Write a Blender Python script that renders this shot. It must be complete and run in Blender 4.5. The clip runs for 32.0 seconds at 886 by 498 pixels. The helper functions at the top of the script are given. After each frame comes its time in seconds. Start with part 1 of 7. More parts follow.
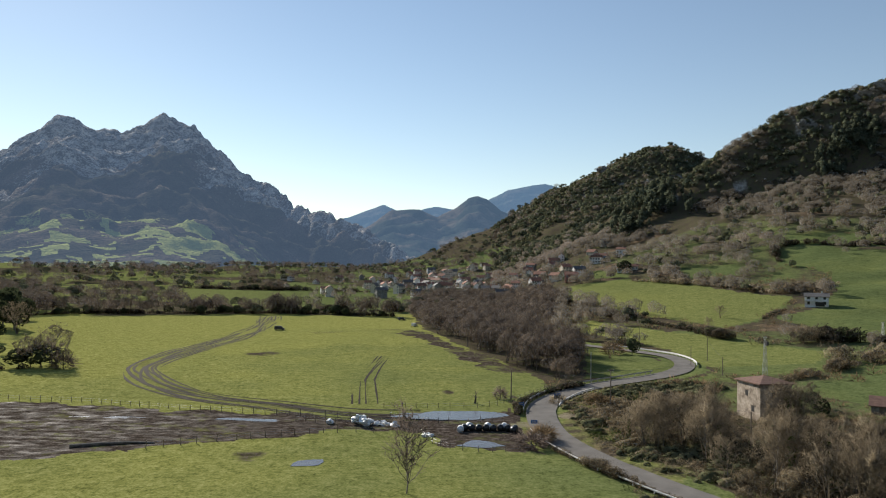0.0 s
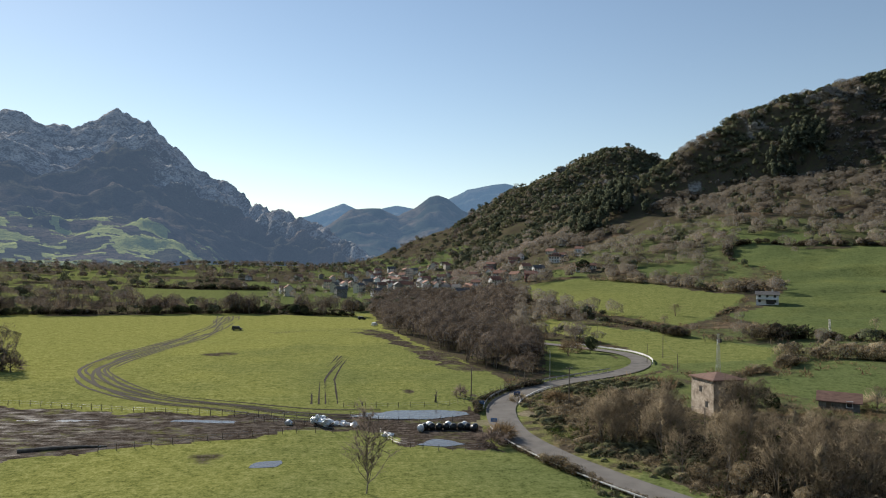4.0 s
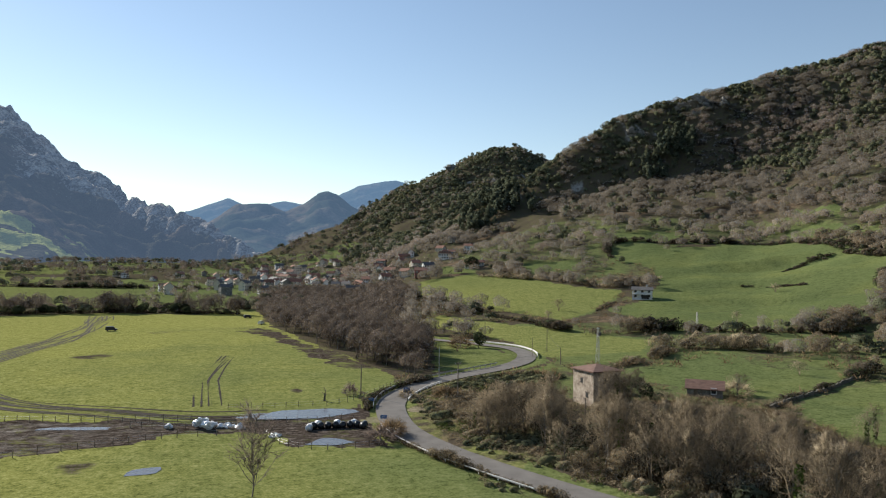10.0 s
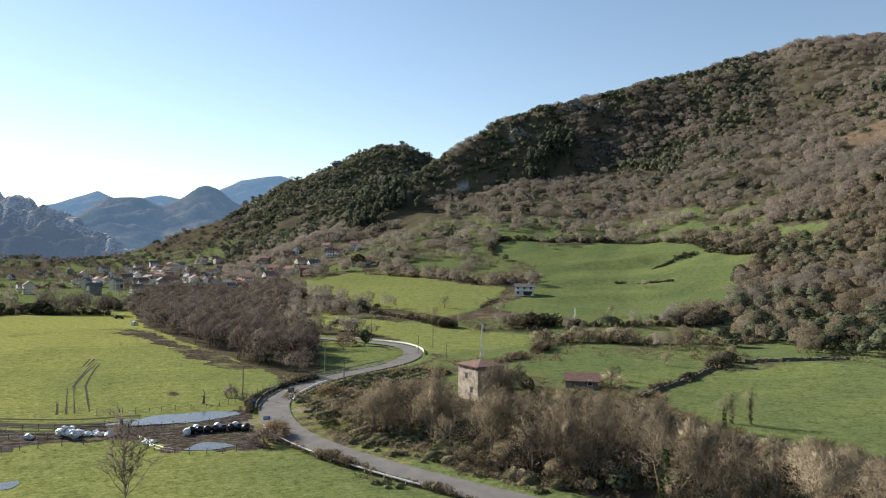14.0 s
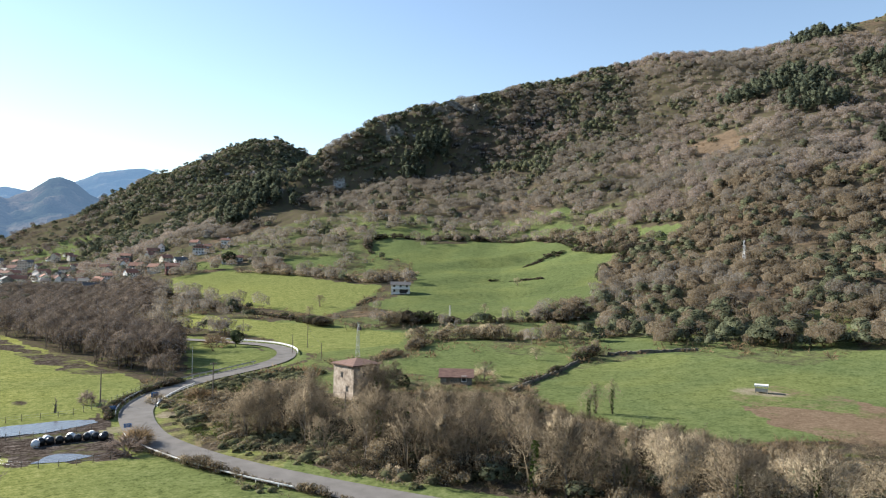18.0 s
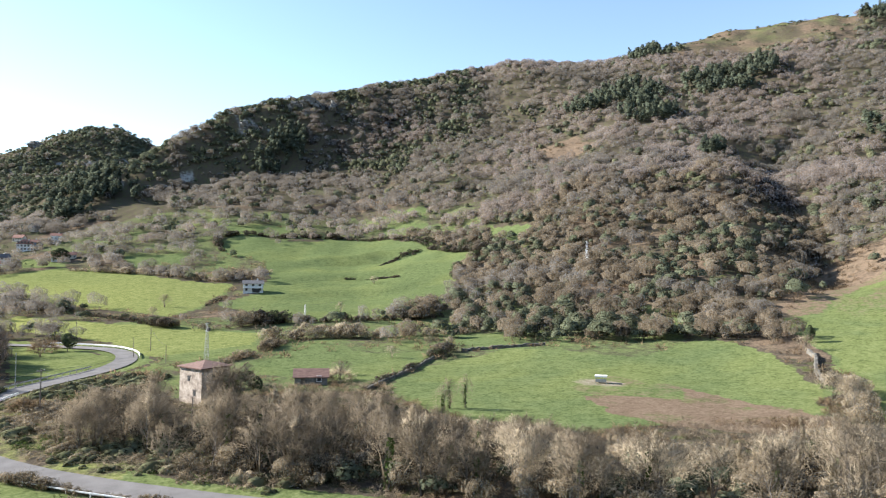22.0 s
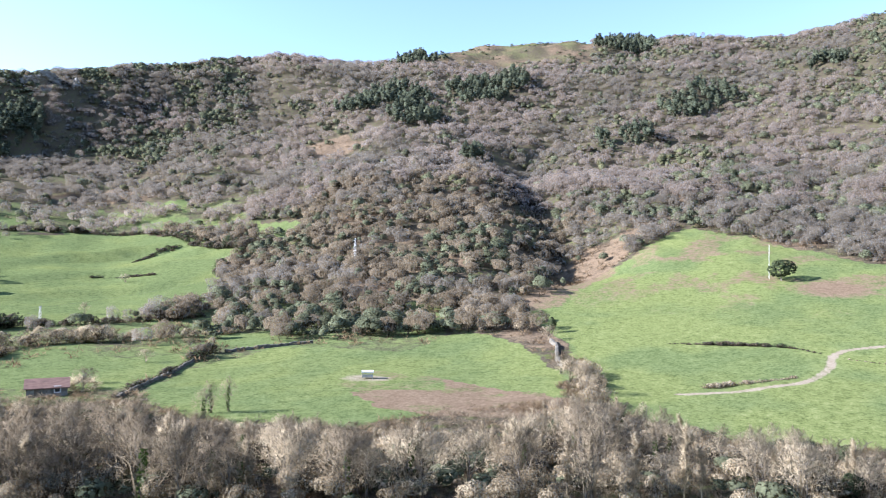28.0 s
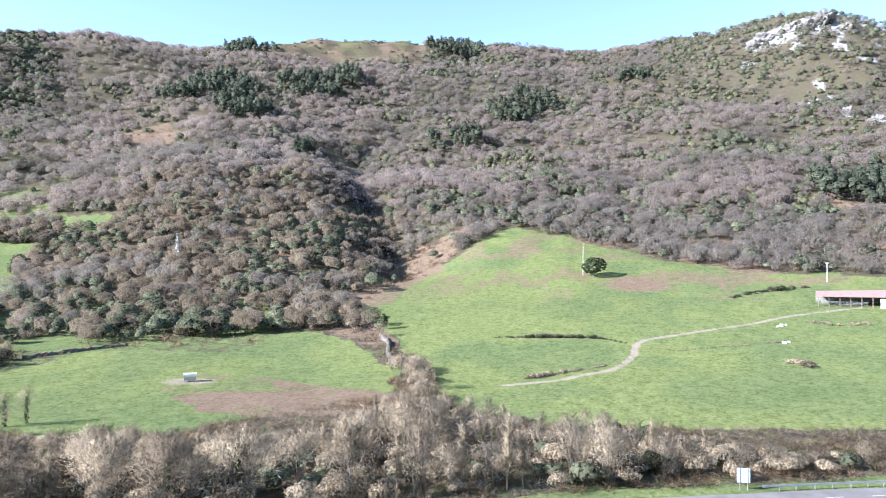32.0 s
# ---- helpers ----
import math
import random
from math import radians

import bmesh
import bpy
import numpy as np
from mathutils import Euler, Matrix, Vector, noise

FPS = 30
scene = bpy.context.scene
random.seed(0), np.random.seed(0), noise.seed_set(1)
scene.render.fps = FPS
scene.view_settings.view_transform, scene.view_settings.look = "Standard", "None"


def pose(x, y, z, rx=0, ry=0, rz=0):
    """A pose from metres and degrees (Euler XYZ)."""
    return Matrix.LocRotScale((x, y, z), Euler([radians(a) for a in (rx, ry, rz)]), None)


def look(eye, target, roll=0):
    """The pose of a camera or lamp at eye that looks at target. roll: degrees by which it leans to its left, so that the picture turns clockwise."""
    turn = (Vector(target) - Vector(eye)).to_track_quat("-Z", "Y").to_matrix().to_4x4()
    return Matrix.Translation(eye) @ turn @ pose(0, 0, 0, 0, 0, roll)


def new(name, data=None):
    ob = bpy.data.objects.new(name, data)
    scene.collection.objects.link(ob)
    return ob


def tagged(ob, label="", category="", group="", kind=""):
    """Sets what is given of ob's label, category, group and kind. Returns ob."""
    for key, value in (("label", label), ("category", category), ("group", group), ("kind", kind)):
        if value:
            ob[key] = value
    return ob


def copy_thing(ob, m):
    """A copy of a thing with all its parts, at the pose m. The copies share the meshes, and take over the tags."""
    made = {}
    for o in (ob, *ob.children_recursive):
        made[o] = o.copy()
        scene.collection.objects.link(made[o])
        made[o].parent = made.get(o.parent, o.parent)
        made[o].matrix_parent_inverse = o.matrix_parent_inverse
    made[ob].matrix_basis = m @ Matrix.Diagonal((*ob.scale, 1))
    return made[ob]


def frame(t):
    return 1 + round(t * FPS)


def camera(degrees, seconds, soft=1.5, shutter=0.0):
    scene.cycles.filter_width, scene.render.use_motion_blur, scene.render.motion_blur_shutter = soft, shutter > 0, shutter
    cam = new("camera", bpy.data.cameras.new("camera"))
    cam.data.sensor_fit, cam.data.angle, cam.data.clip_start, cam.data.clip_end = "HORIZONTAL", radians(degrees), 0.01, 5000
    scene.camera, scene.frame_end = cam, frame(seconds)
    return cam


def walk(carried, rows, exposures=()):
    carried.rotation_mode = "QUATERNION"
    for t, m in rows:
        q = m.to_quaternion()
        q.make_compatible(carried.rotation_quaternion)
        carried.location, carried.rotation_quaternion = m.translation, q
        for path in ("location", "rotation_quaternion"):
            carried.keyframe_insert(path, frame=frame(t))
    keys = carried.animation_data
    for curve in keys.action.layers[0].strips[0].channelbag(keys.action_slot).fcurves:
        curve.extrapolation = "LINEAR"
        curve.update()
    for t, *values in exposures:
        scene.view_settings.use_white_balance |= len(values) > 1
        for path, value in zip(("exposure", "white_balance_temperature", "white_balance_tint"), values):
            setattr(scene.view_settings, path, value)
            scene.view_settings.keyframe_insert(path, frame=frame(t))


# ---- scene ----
cam = camera(64.4, 32.0, soft=1.1, shutter=0.5)
EYE = 30.0
# seconds, heading, pitch, roll: a hovering turn to the right
PATH = [
    (0.0, 0.00, 1.80, -1.01),
    (1.0, -0.53, 1.81, -1.01),
    (2.0, -1.28, 1.81, -1.00),
    (3.0, -2.08, 1.80, -0.99),
    (3.5, -2.66, 1.79, -0.98),
    (5.5, -4.93, 1.76, -0.95),
    (6.0, -5.64, 1.75, -0.95),
    (7.0, -7.08, 1.73, -0.93),
    (8.0, -8.55, 1.71, -0.92),
    (9.0, -10.35, 1.69, -0.91),
    (10.0, -12.14, 1.67, -0.90),
    (11.0, -14.17, 1.65, -0.89),
    (12.0, -16.51, 1.64, -0.88),
    (13.0, -18.84, 1.62, -0.88),
    (14.0, -21.34, 1.61, -0.87),
    (14.5, -22.51, 1.61, -0.87),
    (16.5, -27.37, 1.60, -0.87),
    (17.0, -28.62, 1.60, -0.87),
    (18.0, -31.38, 1.61, -0.87),
    (19.0, -34.22, 1.61, -0.88),
    (20.0, -36.95, 1.62, -0.88),
    (21.0, -39.68, 1.64, -0.89),
    (22.0, -43.02, 1.65, -0.89),
    (23.0, -46.13, 1.67, -0.90),
    (24.0, -49.14, 1.68, -0.91),
    (25.0, -52.58, 1.70, -0.91),
    (25.5, -54.14, 1.71, -0.91),
    (27.5, -60.16, 1.73, -0.92),
    (28.0, -61.70, 1.74, -0.92),
    (29.0, -64.91, 1.74, -0.91),
    (30.0, -68.37, 1.74, -0.90),
    (31.0, -71.89, 1.73, -0.89),
    (32.0, -75.31, 1.71, -0.87),
]
EXPOSURES = [(0.0, 0.42, 6550, 11), (6.0, 0.45, 6550, 11), (9.0, 0.55, 6500, 11), (13.0, 0.78, 6450, 11), (19.0, 1.33, 6250, 12), (24.0, 1.78, 5800, 15), (32.0, 2.03, 5400, 19)]
walk(cam, [(t, pose(0.4, 0.4, EYE, 90 + p, r, y)) for t, y, p, r in PATH], EXPOSURES)

# ---------------------------------------------------------------- light
SUN_AZ, SUN_EL = -34.0, 27.0
world = bpy.data.worlds.new("world")
scene.world = world
world.use_nodes = True
wn, wl = world.node_tree.nodes, world.node_tree.links
sky = wn.new("ShaderNodeTexSky")
sky.sky_type = "NISHITA"
sky.sun_disc = False
sky.sun_elevation = radians(SUN_EL)
sky.sun_rotation = radians(SUN_AZ)
sky.altitude = 300
sky.air_density, sky.dust_density, sky.ozone_density = 1.1, 0.05, 0.4
wn["Background"].inputs["Strength"].default_value = 0.088
wl.new(sky.outputs[0], wn["Background"].inputs["Color"])
sun_lamp = bpy.data.lights.new("sun", "SUN")
sun_lamp.energy, sun_lamp.angle, sun_lamp.color = 5.0, radians(0.53), (1.0, 0.94, 0.83)
sun_at = Vector((math.sin(radians(SUN_AZ)) * math.cos(radians(SUN_EL)), math.cos(radians(SUN_AZ)) * math.cos(radians(SUN_EL)), math.sin(radians(SUN_EL))))
new("sun", sun_lamp).matrix_world = look(sun_at * 500, (0, 0, 0))

# ---------------------------------------------------------------- relief
def hash2(ix, iy, seed):
    h = (ix * 374761393 + iy * 668265263 + seed * 1442695041) & 0xFFFFFFFF
    h = ((h ^ (h >> 13)) * 1274126177) & 0xFFFFFFFF
    return ((h ^ (h >> 16)) & 0xFFFF) / 65535.0


def vnoise(x, y, seed=0):
    """Smooth value noise, 0 to 1, one lattice cell a unit."""
    x, y = np.asarray(x, float), np.asarray(y, float)
    ix, iy = np.floor(x).astype(np.int64), np.floor(y).astype(np.int64)
    u, v = x - ix, y - iy
    u, v = u * u * (3 - 2 * u), v * v * (3 - 2 * v)
    a = hash2(ix, iy, seed) * (1 - u) + hash2(ix + 1, iy, seed) * u
    b = hash2(ix, iy + 1, seed) * (1 - u) + hash2(ix + 1, iy + 1, seed) * u
    return a * (1 - v) + b * v


def fbm(x, y, seed=0, octaves=4):
    total, amp, norm = 0.0, 1.0, 0.0
    for o in range(octaves):
        total = total + amp * vnoise(x * 2 ** o + 17.3 * o, y * 2 ** o - 9.1 * o, seed + o)
        norm += amp
        amp *= 0.5
    return total / norm


def sstep(a, b, x):
    u = np.clip((x - a) / (b - a), 0, 1)
    return u * u * (3 - 2 * u)


def tan_el(degrees):
    return np.tan(np.radians(degrees))


# valley side: heights at set distances, heading by heading
RANGES = (0, 120, 200, 300, 400, 520, 700, 900)
SIDE = {
    -50: (0, 0, 0, 0, 0, 0, 3, 8),
    -5: (0, 0, 0, 0, 0, 0, 4, 9),
    5: (0, 0, 0, 0, 0, 3, 12, 24),
    11: (0, 0, 0, 0, 5, 17, 40, 70),
    20: (0, 0, 0, 2, 10, 25, 65, 110),
    28: (0, 0, 1, 4, 13, 31, 78, 138),
    36: (0, 0, 1, 5, 14, 34, 82, 150),
    45: (0, 0, 1, 6, 20, 52, 112, 195),
    55: (0, 0, 2, 10, 40, 88, 155, 235),
    65: (0, 0, 2, 14, 46, 92, 158, 240),
    75: (0, 0, 4, 17, 40, 78, 145, 232),
    85: (0, 0, 5, 20, 45, 77, 145, 230),
    95: (0, 0, 6, 20, 42, 72, 142, 230),
    112: (0, 0, 6, 20, 38, 66, 135, 220),
}
# skyline of the valley side: heading, distance, rise in degrees above the eye
CREST = ((-5, 1400, 0.2), (5, 1100, 1.6), (11, 1000, 3.6), (17, 950, 6.6), (20.8, 950, 9.1), (22.5, 950, 10.7), (25.5, 980, 12.2), (29, 1000, 13.5),
         (32.4, 1020, 14.4), (36, 1050, 15.0), (42, 1100, 15.6), (46.6, 1150, 16.0), (48, 1150, 17.0), (51, 1150, 16.9), (55.8, 1180, 16.6), (59.2, 1250, 17.4),
         (64, 1300, 17.9), (68.6, 1350, 18.3), (73, 1350, 18.1), (79, 1350, 18.1), (85, 1400, 17.3), (88.5, 1400, 17.4), (95.3, 1350, 18.0), (99.7, 1250, 18.8),
         (102.7, 1200, 19.0), (105.2, 1200, 18.2), (108, 1200, 16.8), (116, 1200, 14.4))
DOME = ((-6, 0.00), (-3, 0.80), (0, 2.00), (4, 3.90), (7, 5.40), (8.6, 6.75), (10.2, 7.35), (12.8, 8.55), (15.4, 9.65), (16.2, 10.05), (17.0, 10.15), (18.0, 10.05), (18.8, 9.65),
        (20.8, 8.85), (24, 7.00), (28, 4.00), (33, 0.00))


def side_height(az, r):
    keys = np.array(sorted(SIDE))
    cols = [np.interp(az, keys, [SIDE[k][c] for k in keys]) for c in range(len(RANGES))]
    z = np.zeros_like(r)
    for c in range(len(RANGES) - 1):
        a, b = RANGES[c], RANGES[c + 1]
        u = np.clip((r - a) / (b - a), 0, 1)
        z = np.where(r >= a, cols[c] + (cols[c + 1] - cols[c]) * u, z)
    ck = np.array(CREST)
    cr = np.interp(az, ck[:, 0], ck[:, 1])
    ch = EYE + cr * tan_el(np.interp(az, ck[:, 0], ck[:, 2]))
    u = np.clip((r - 900) / np.maximum(cr - 900, 50), 0, 1)
    z = np.where(r > 900, cols[-1] + (np.maximum(ch, cols[-1]) - cols[-1]) * u ** 0.9, z)
    return np.where(r > cr, np.maximum(ch - 0.12 * (r - cr) * (ch > 60), 8), z)


def height(x, y):
    x, y = np.asarray(x, float), np.asarray(y, float)
    r = np.hypot(x, y)
    az = np.degrees(np.arctan2(x, y))
    # relief is softened by averaging over neighbouring headings and distances
    z = sum(w * side_height(az + da, r * k) for da, k, w in ((0, 1, 0.4), (-1.6, 1, 0.15), (1.6, 1, 0.15), (0, 0.94, 0.15), (0, 1.06, 0.15)))
    dk = np.array(DOME)
    top = EYE + 1500 * tan_el(np.interp(az, dk[:, 0], dk[:, 1]))
    s = np.clip((r - 820) / 680, 0, 1)
    dome = np.where(r < 1500, top * s ** 1.15, top - 0.35 * (r - 1500)) * ((az > -6) & (az < 33))
    z = np.maximum(z, dome)
    # a ravine beside the wooded spur
    run = (x - 285) * 0.93 + (y - 104) * 0.365
    cross = np.abs(-(x - 285) * 0.365 + (y - 104) * 0.93 + 14 * np.sin(run / 70))
    z = z - 20 * np.clip(1 - cross / 48, 0, 1) ** 1.3 * sstep(10, 110, run) * (1 - sstep(380, 560, run))
    # terrace banks across the sloping meadow
    for cx, cy, ux, uy, hh, size in ((296, 425, 0.35, 0.94, 2.4, 34), (330, 400, 0.55, 0.83, 3.0, 26), (262, 372, 0.4, 0.92, 1.4, 40), (240, 330, 0.4, 0.92, 1.0, 44)):
        along = (x - cx) * ux + (y - cy) * uy + 5 * np.sin((x - cx) / 11.0)
        z = z + hh * np.tanh(along / 2.6) * np.exp(-((x - cx) ** 2 + (y - cy) ** 2) / size ** 2)
    # behind the camera the valley closes with low hills
    back = sstep(118, 150, np.abs(az)) + sstep(-48, -70, az) * (az < 0)
    z = z + np.clip(back, 0, 1) * 140 * sstep(350, 1300, r)
    rough = sstep(12, 70, z)
    z = z + rough * ((fbm(x / 90, y / 90, 3, 4) - 0.5) * 34 * sstep(10, 130, z) + (fbm(x / 22, y / 22, 9, 2) - 0.5) * 4)
    z = z + (fbm(x / 35, y / 35, 21, 3) - 0.5) * 0.9 * sstep(60, 200, r)
    return z


# ---------------------------------------------------------------- materials
def bare(name):
    m = bpy.data.materials.new(name)
    m.use_nodes = True
    return m, m.node_tree.nodes, m.node_tree.links, m.node_tree.nodes["Principled BSDF"]


def ramp_of(nodes, links, fac, stops):
    n = nodes.new("ShaderNodeValToRGB")
    links.new(fac, n.inputs[0])
    e = n.color_ramp.elements
    while len(e) < len(stops):
        e.new(0.5)
    for s, (p, c) in zip(e, stops):
        s.position, s.color = p, (*c, 1)
    return n.outputs[0]


def noise_of(nodes, links, coord, scale, detail=4.0, stretch=None):
    n = nodes.new("ShaderNodeTexNoise")
    n.inputs["Scale"].default_value, n.inputs["Detail"].default_value = scale, detail
    if stretch:
        mp = nodes.new("ShaderNodeMapping")
        mp.inputs["Scale"].default_value = stretch
        links.new(coord, mp.inputs[0])
        coord = mp.outputs[0]
    links.new(coord, n.inputs["Vector"])
    return n.outputs["Fac"]


def maths(nodes, links, op, a, b=0.0, clamp=False):
    n = nodes.new("ShaderNodeMath")
    n.operation, n.use_clamp = op, clamp
    for i, v in enumerate((a, b)):
        if isinstance(v, (int, float)):
            n.inputs[i].default_value = v
        else:
            links.new(v, n.inputs[i])
    return n.outputs[0]


def blend(nodes, links, fac, a, b, mode="MIX"):
    n = nodes.new("ShaderNodeMix")
    n.data_type, n.blend_type = "RGBA", mode
    for i, v in ((0, fac), (6, a), (7, b)):
        if isinstance(v, (int, float)):
            n.inputs[i].default_value = v
        elif isinstance(v, tuple):
            n.inputs[i].default_value = (*v, 1)
        else:
            links.new(v, n.inputs[i])
    return n.outputs[2]


def bumped(nodes, links, bsdf, fac, strength, distance):
    n = nodes.new("ShaderNodeBump")
    n.inputs["Strength"].default_value, n.inputs["Distance"].default_value = strength, distance
    links.new(fac, n.inputs["Height"])
    links.new(n.outputs[0], bsdf.inputs["Normal"])


def surface(name, dark, light, scale=2.0, fine=30.0, rough=0.85, bump=0.4, depth=0.02, metal=0.0, vary=0.25, island=False, stretch=None, spread=(0.3, 0.7), gaps=None, glow_through=0.4, crisp=9.0):
    """A surface of two colours mixed by coarse and fine grain, each thing (or island) a little lighter or darker."""
    m, nodes, links, bsdf = bare(name)
    co = nodes.new("ShaderNodeTexCoord").outputs["Object"]
    big = noise_of(nodes, links, co, scale, 5.0, stretch)
    small = noise_of(nodes, links, co, fine, 3.0, stretch)
    mixed = maths(nodes, links, "ADD", maths(nodes, links, "MULTIPLY", big, 0.65), maths(nodes, links, "MULTIPLY", small, 0.35))
    col = ramp_of(nodes, links, mixed, ((spread[0], dark), (spread[1], light)))
    rnd = nodes.new("ShaderNodeObjectInfo").outputs["Random"]
    if island:
        # plants: one tint for each plant, and a little for each twig or leaf
        att = nodes.new("ShaderNodeAttribute")
        att.attribute_name = "tint"
        isl = maths(nodes, links, "MULTIPLY", nodes.new("ShaderNodeNewGeometry").outputs["Random Per Island"], 0.12)
        rnd = maths(nodes, links, "FRACT", maths(nodes, links, "ADD", att.outputs["Fac"], rnd))
        rnd = maths(nodes, links, "ADD", maths(nodes, links, "MULTIPLY", rnd, 0.88), isl)
    hs = nodes.new("ShaderNodeHueSaturation")
    links.new(maths(nodes, links, "ADD", maths(nodes, links, "MULTIPLY", rnd, 2 * vary), 1 - vary), hs.inputs["Value"])
    links.new(col, hs.inputs["Color"])
    links.new(hs.outputs[0], bsdf.inputs["Base Color"])
    if island:
        # thin twigs and leaves take light from both sides and have no gloss
        bsdf.inputs["Specular IOR Level"].default_value = 0.0
        through_ = nodes.new("ShaderNodeBsdfTranslucent")
        links.new(hs.outputs[0], through_.inputs["Color"])
        both = nodes.new("ShaderNodeMixShader")
        both.inputs[0].default_value = glow_through
        links.new(bsdf.outputs[0], both.inputs[1])
        links.new(through_.outputs[0], both.inputs[2])
        out = both.outputs[0]
        if gaps:
            # crowns are open: light and view pass between the twigs
            share, size, tall = gaps
            hole = noise_of(nodes, links, co, size, 3.0, (1.0, 1.0, tall))
            open_ = nodes.new("ShaderNodeMixShader")
            clear_ = nodes.new("ShaderNodeBsdfTransparent")
            links.new(maths(nodes, links, "MULTIPLY", maths(nodes, links, "SUBTRACT", hole, share), crisp, True), open_.inputs[0])
            links.new(clear_.outputs[0], open_.inputs[1])
            links.new(out, open_.inputs[2])
            out = open_.outputs[0]
        links.new(out, nodes["Material Output"].inputs["Surface"])
    bsdf.inputs["Roughness"].default_value, bsdf.inputs["Metallic"].default_value = rough, metal
    if bump:
        bumped(nodes, links, bsdf, mixed, bump, depth)
    return m


def ground_surface():
    """Pasture, leaf litter, mud, bracken, gravel and rock, mixed by the cover laid on the ground."""
    m, nodes, links, bsdf = bare("ground")
    co = nodes.new("ShaderNodeNewGeometry").outputs["Position"]
    cov, cov2 = nodes.new("ShaderNodeAttribute"), nodes.new("ShaderNodeAttribute")
    cov.attribute_name, cov2.attribute_name = "cover", "cover2"
    s1, s2 = nodes.new("ShaderNodeSeparateColor"), nodes.new("ShaderNodeSeparateColor")
    links.new(cov.outputs["Color"], s1.inputs[0])
    links.new(cov2.outputs["Color"], s2.inputs[0])
    big = noise_of(nodes, links, co, 0.035, 5.0)
    mid = noise_of(nodes, links, co, 0.35, 5.0)
    fine = noise_of(nodes, links, co, 3.0, 5.0)
    tuft = noise_of(nodes, links, co, 0.8, 6.0, (0.8, 1.2, 0.2))
    clump = noise_of(nodes, links, co, 1.1, 4.0)
    gmix = maths(nodes, links, "ADD", maths(nodes, links, "ADD", maths(nodes, links, "MULTIPLY", mid, 0.24), maths(nodes, links, "MULTIPLY", clump, 0.38)), maths(nodes, links, "MULTIPLY", fine, 0.38))
    grass = ramp_of(nodes, links, gmix, ((0.35, (0.042, 0.057, 0.022)), (0.5, (0.097, 0.124, 0.048)), (0.65, (0.143, 0.168, 0.077))))
    dry = ramp_of(nodes, links, gmix, ((0.36, (0.078, 0.086, 0.024)), (0.5, (0.220, 0.226, 0.064)), (0.64, (0.36, 0.345, 0.130))))
    wet = maths(nodes, links, "MULTIPLY", maths(nodes, links, "SUBTRACT", big, 0.42), 3.0, True)
    grass = blend(nodes, links, maths(nodes, links, "MAXIMUM", maths(nodes, links, "MULTIPLY", wet, 0.3), s2.outputs[2]), grass, dry)
    litter = ramp_of(nodes, links, gmix, ((0.3, (0.030, 0.025, 0.017)), (0.5, (0.078, 0.064, 0.046)), (0.72, (0.145, 0.122, 0.088))))
    mossy = ramp_of(nodes, links, gmix, ((0.3, (0.030, 0.036, 0.012)), (0.7, (0.10, 0.115, 0.035))))
    litter = blend(nodes, links, maths(nodes, links, "MULTIPLY", maths(nodes, links, "SUBTRACT", mid, 0.5), 5.0, True), litter, mossy)
    bracken = ramp_of(nodes, links, gmix, ((0.3, (0.075, 0.052, 0.032)), (0.5, (0.150, 0.108, 0.072)), (0.72, (0.23, 0.175, 0.12))))
    # palest stop: dried mud, plus the sky's sheen on wet mud put into colour
    mud = ramp_of(nodes, links, maths(nodes, links, "ADD", maths(nodes, links, "MULTIPLY", tuft, 0.5), maths(nodes, links, "MULTIPLY", fine, 0.5)),
                  ((0.38, (0.020, 0.015, 0.011)), (0.5, (0.052, 0.041, 0.033)), (0.64, (0.150, 0.125, 0.106))))
    gravel = ramp_of(nodes, links, gmix, ((0.3, (0.16, 0.128, 0.088)), (0.7, (0.31, 0.265, 0.20))))
    rock = ramp_of(nodes, links, gmix, ((0.3, (0.13, 0.125, 0.115)), (0.7, (0.42, 0.41, 0.38))))
    edge = maths(nodes, links, "SUBTRACT", maths(nodes, links, "ADD", mid, fine), 1.0)

    def cut(channel, width):
        v = maths(nodes, links, "ADD", channel, maths(nodes, links, "MULTIPLY", edge, width))
        return maths(nodes, links, "MULTIPLY", maths(nodes, links, "SUBTRACT", v, 0.35), 3.2, True)
    col = blend(nodes, links, cut(s1.outputs[1], 0.5), litter, grass)
    col = blend(nodes, links, cut(s1.outputs[2], 0.9), col, bracken)
    col = blend(nodes, links, cut(s2.outputs[0], 1.0), col, rock)
    col = blend(nodes, links, cut(s2.outputs[1], 0.4), col, gravel)
    mudfac = cut(s1.outputs[0], 0.7)
    col = blend(nodes, links, mudfac, col, mud)
    links.new(col, bsdf.inputs["Base Color"])
    wetness = nodes.new("ShaderNodeAttribute")
    wetness.attribute_name = "wet"
    shine = maths(nodes, links, "MULTIPLY", maths(nodes, links, "MULTIPLY", mudfac, wetness.outputs["Fac"]), maths(nodes, links, "MULTIPLY", maths(nodes, links, "SUBTRACT", noise_of(nodes, links, co, 0.4, 6.0, (0.6, 1.2, 0.2)), 0.42), 4.0, True))
    links.new(maths(nodes, links, "SUBTRACT", 1.0, maths(nodes, links, "MULTIPLY", shine, 0.3)), bsdf.inputs["Roughness"])
    links.new(maths(nodes, links, "MULTIPLY", shine, 0.05), bsdf.inputs["Specular IOR Level"])
    bumped(nodes, links, bsdf, maths(nodes, links, "ADD", mid, maths(nodes, links, "MULTIPLY", fine, 0.5)), 0.7, 0.13)
    return m


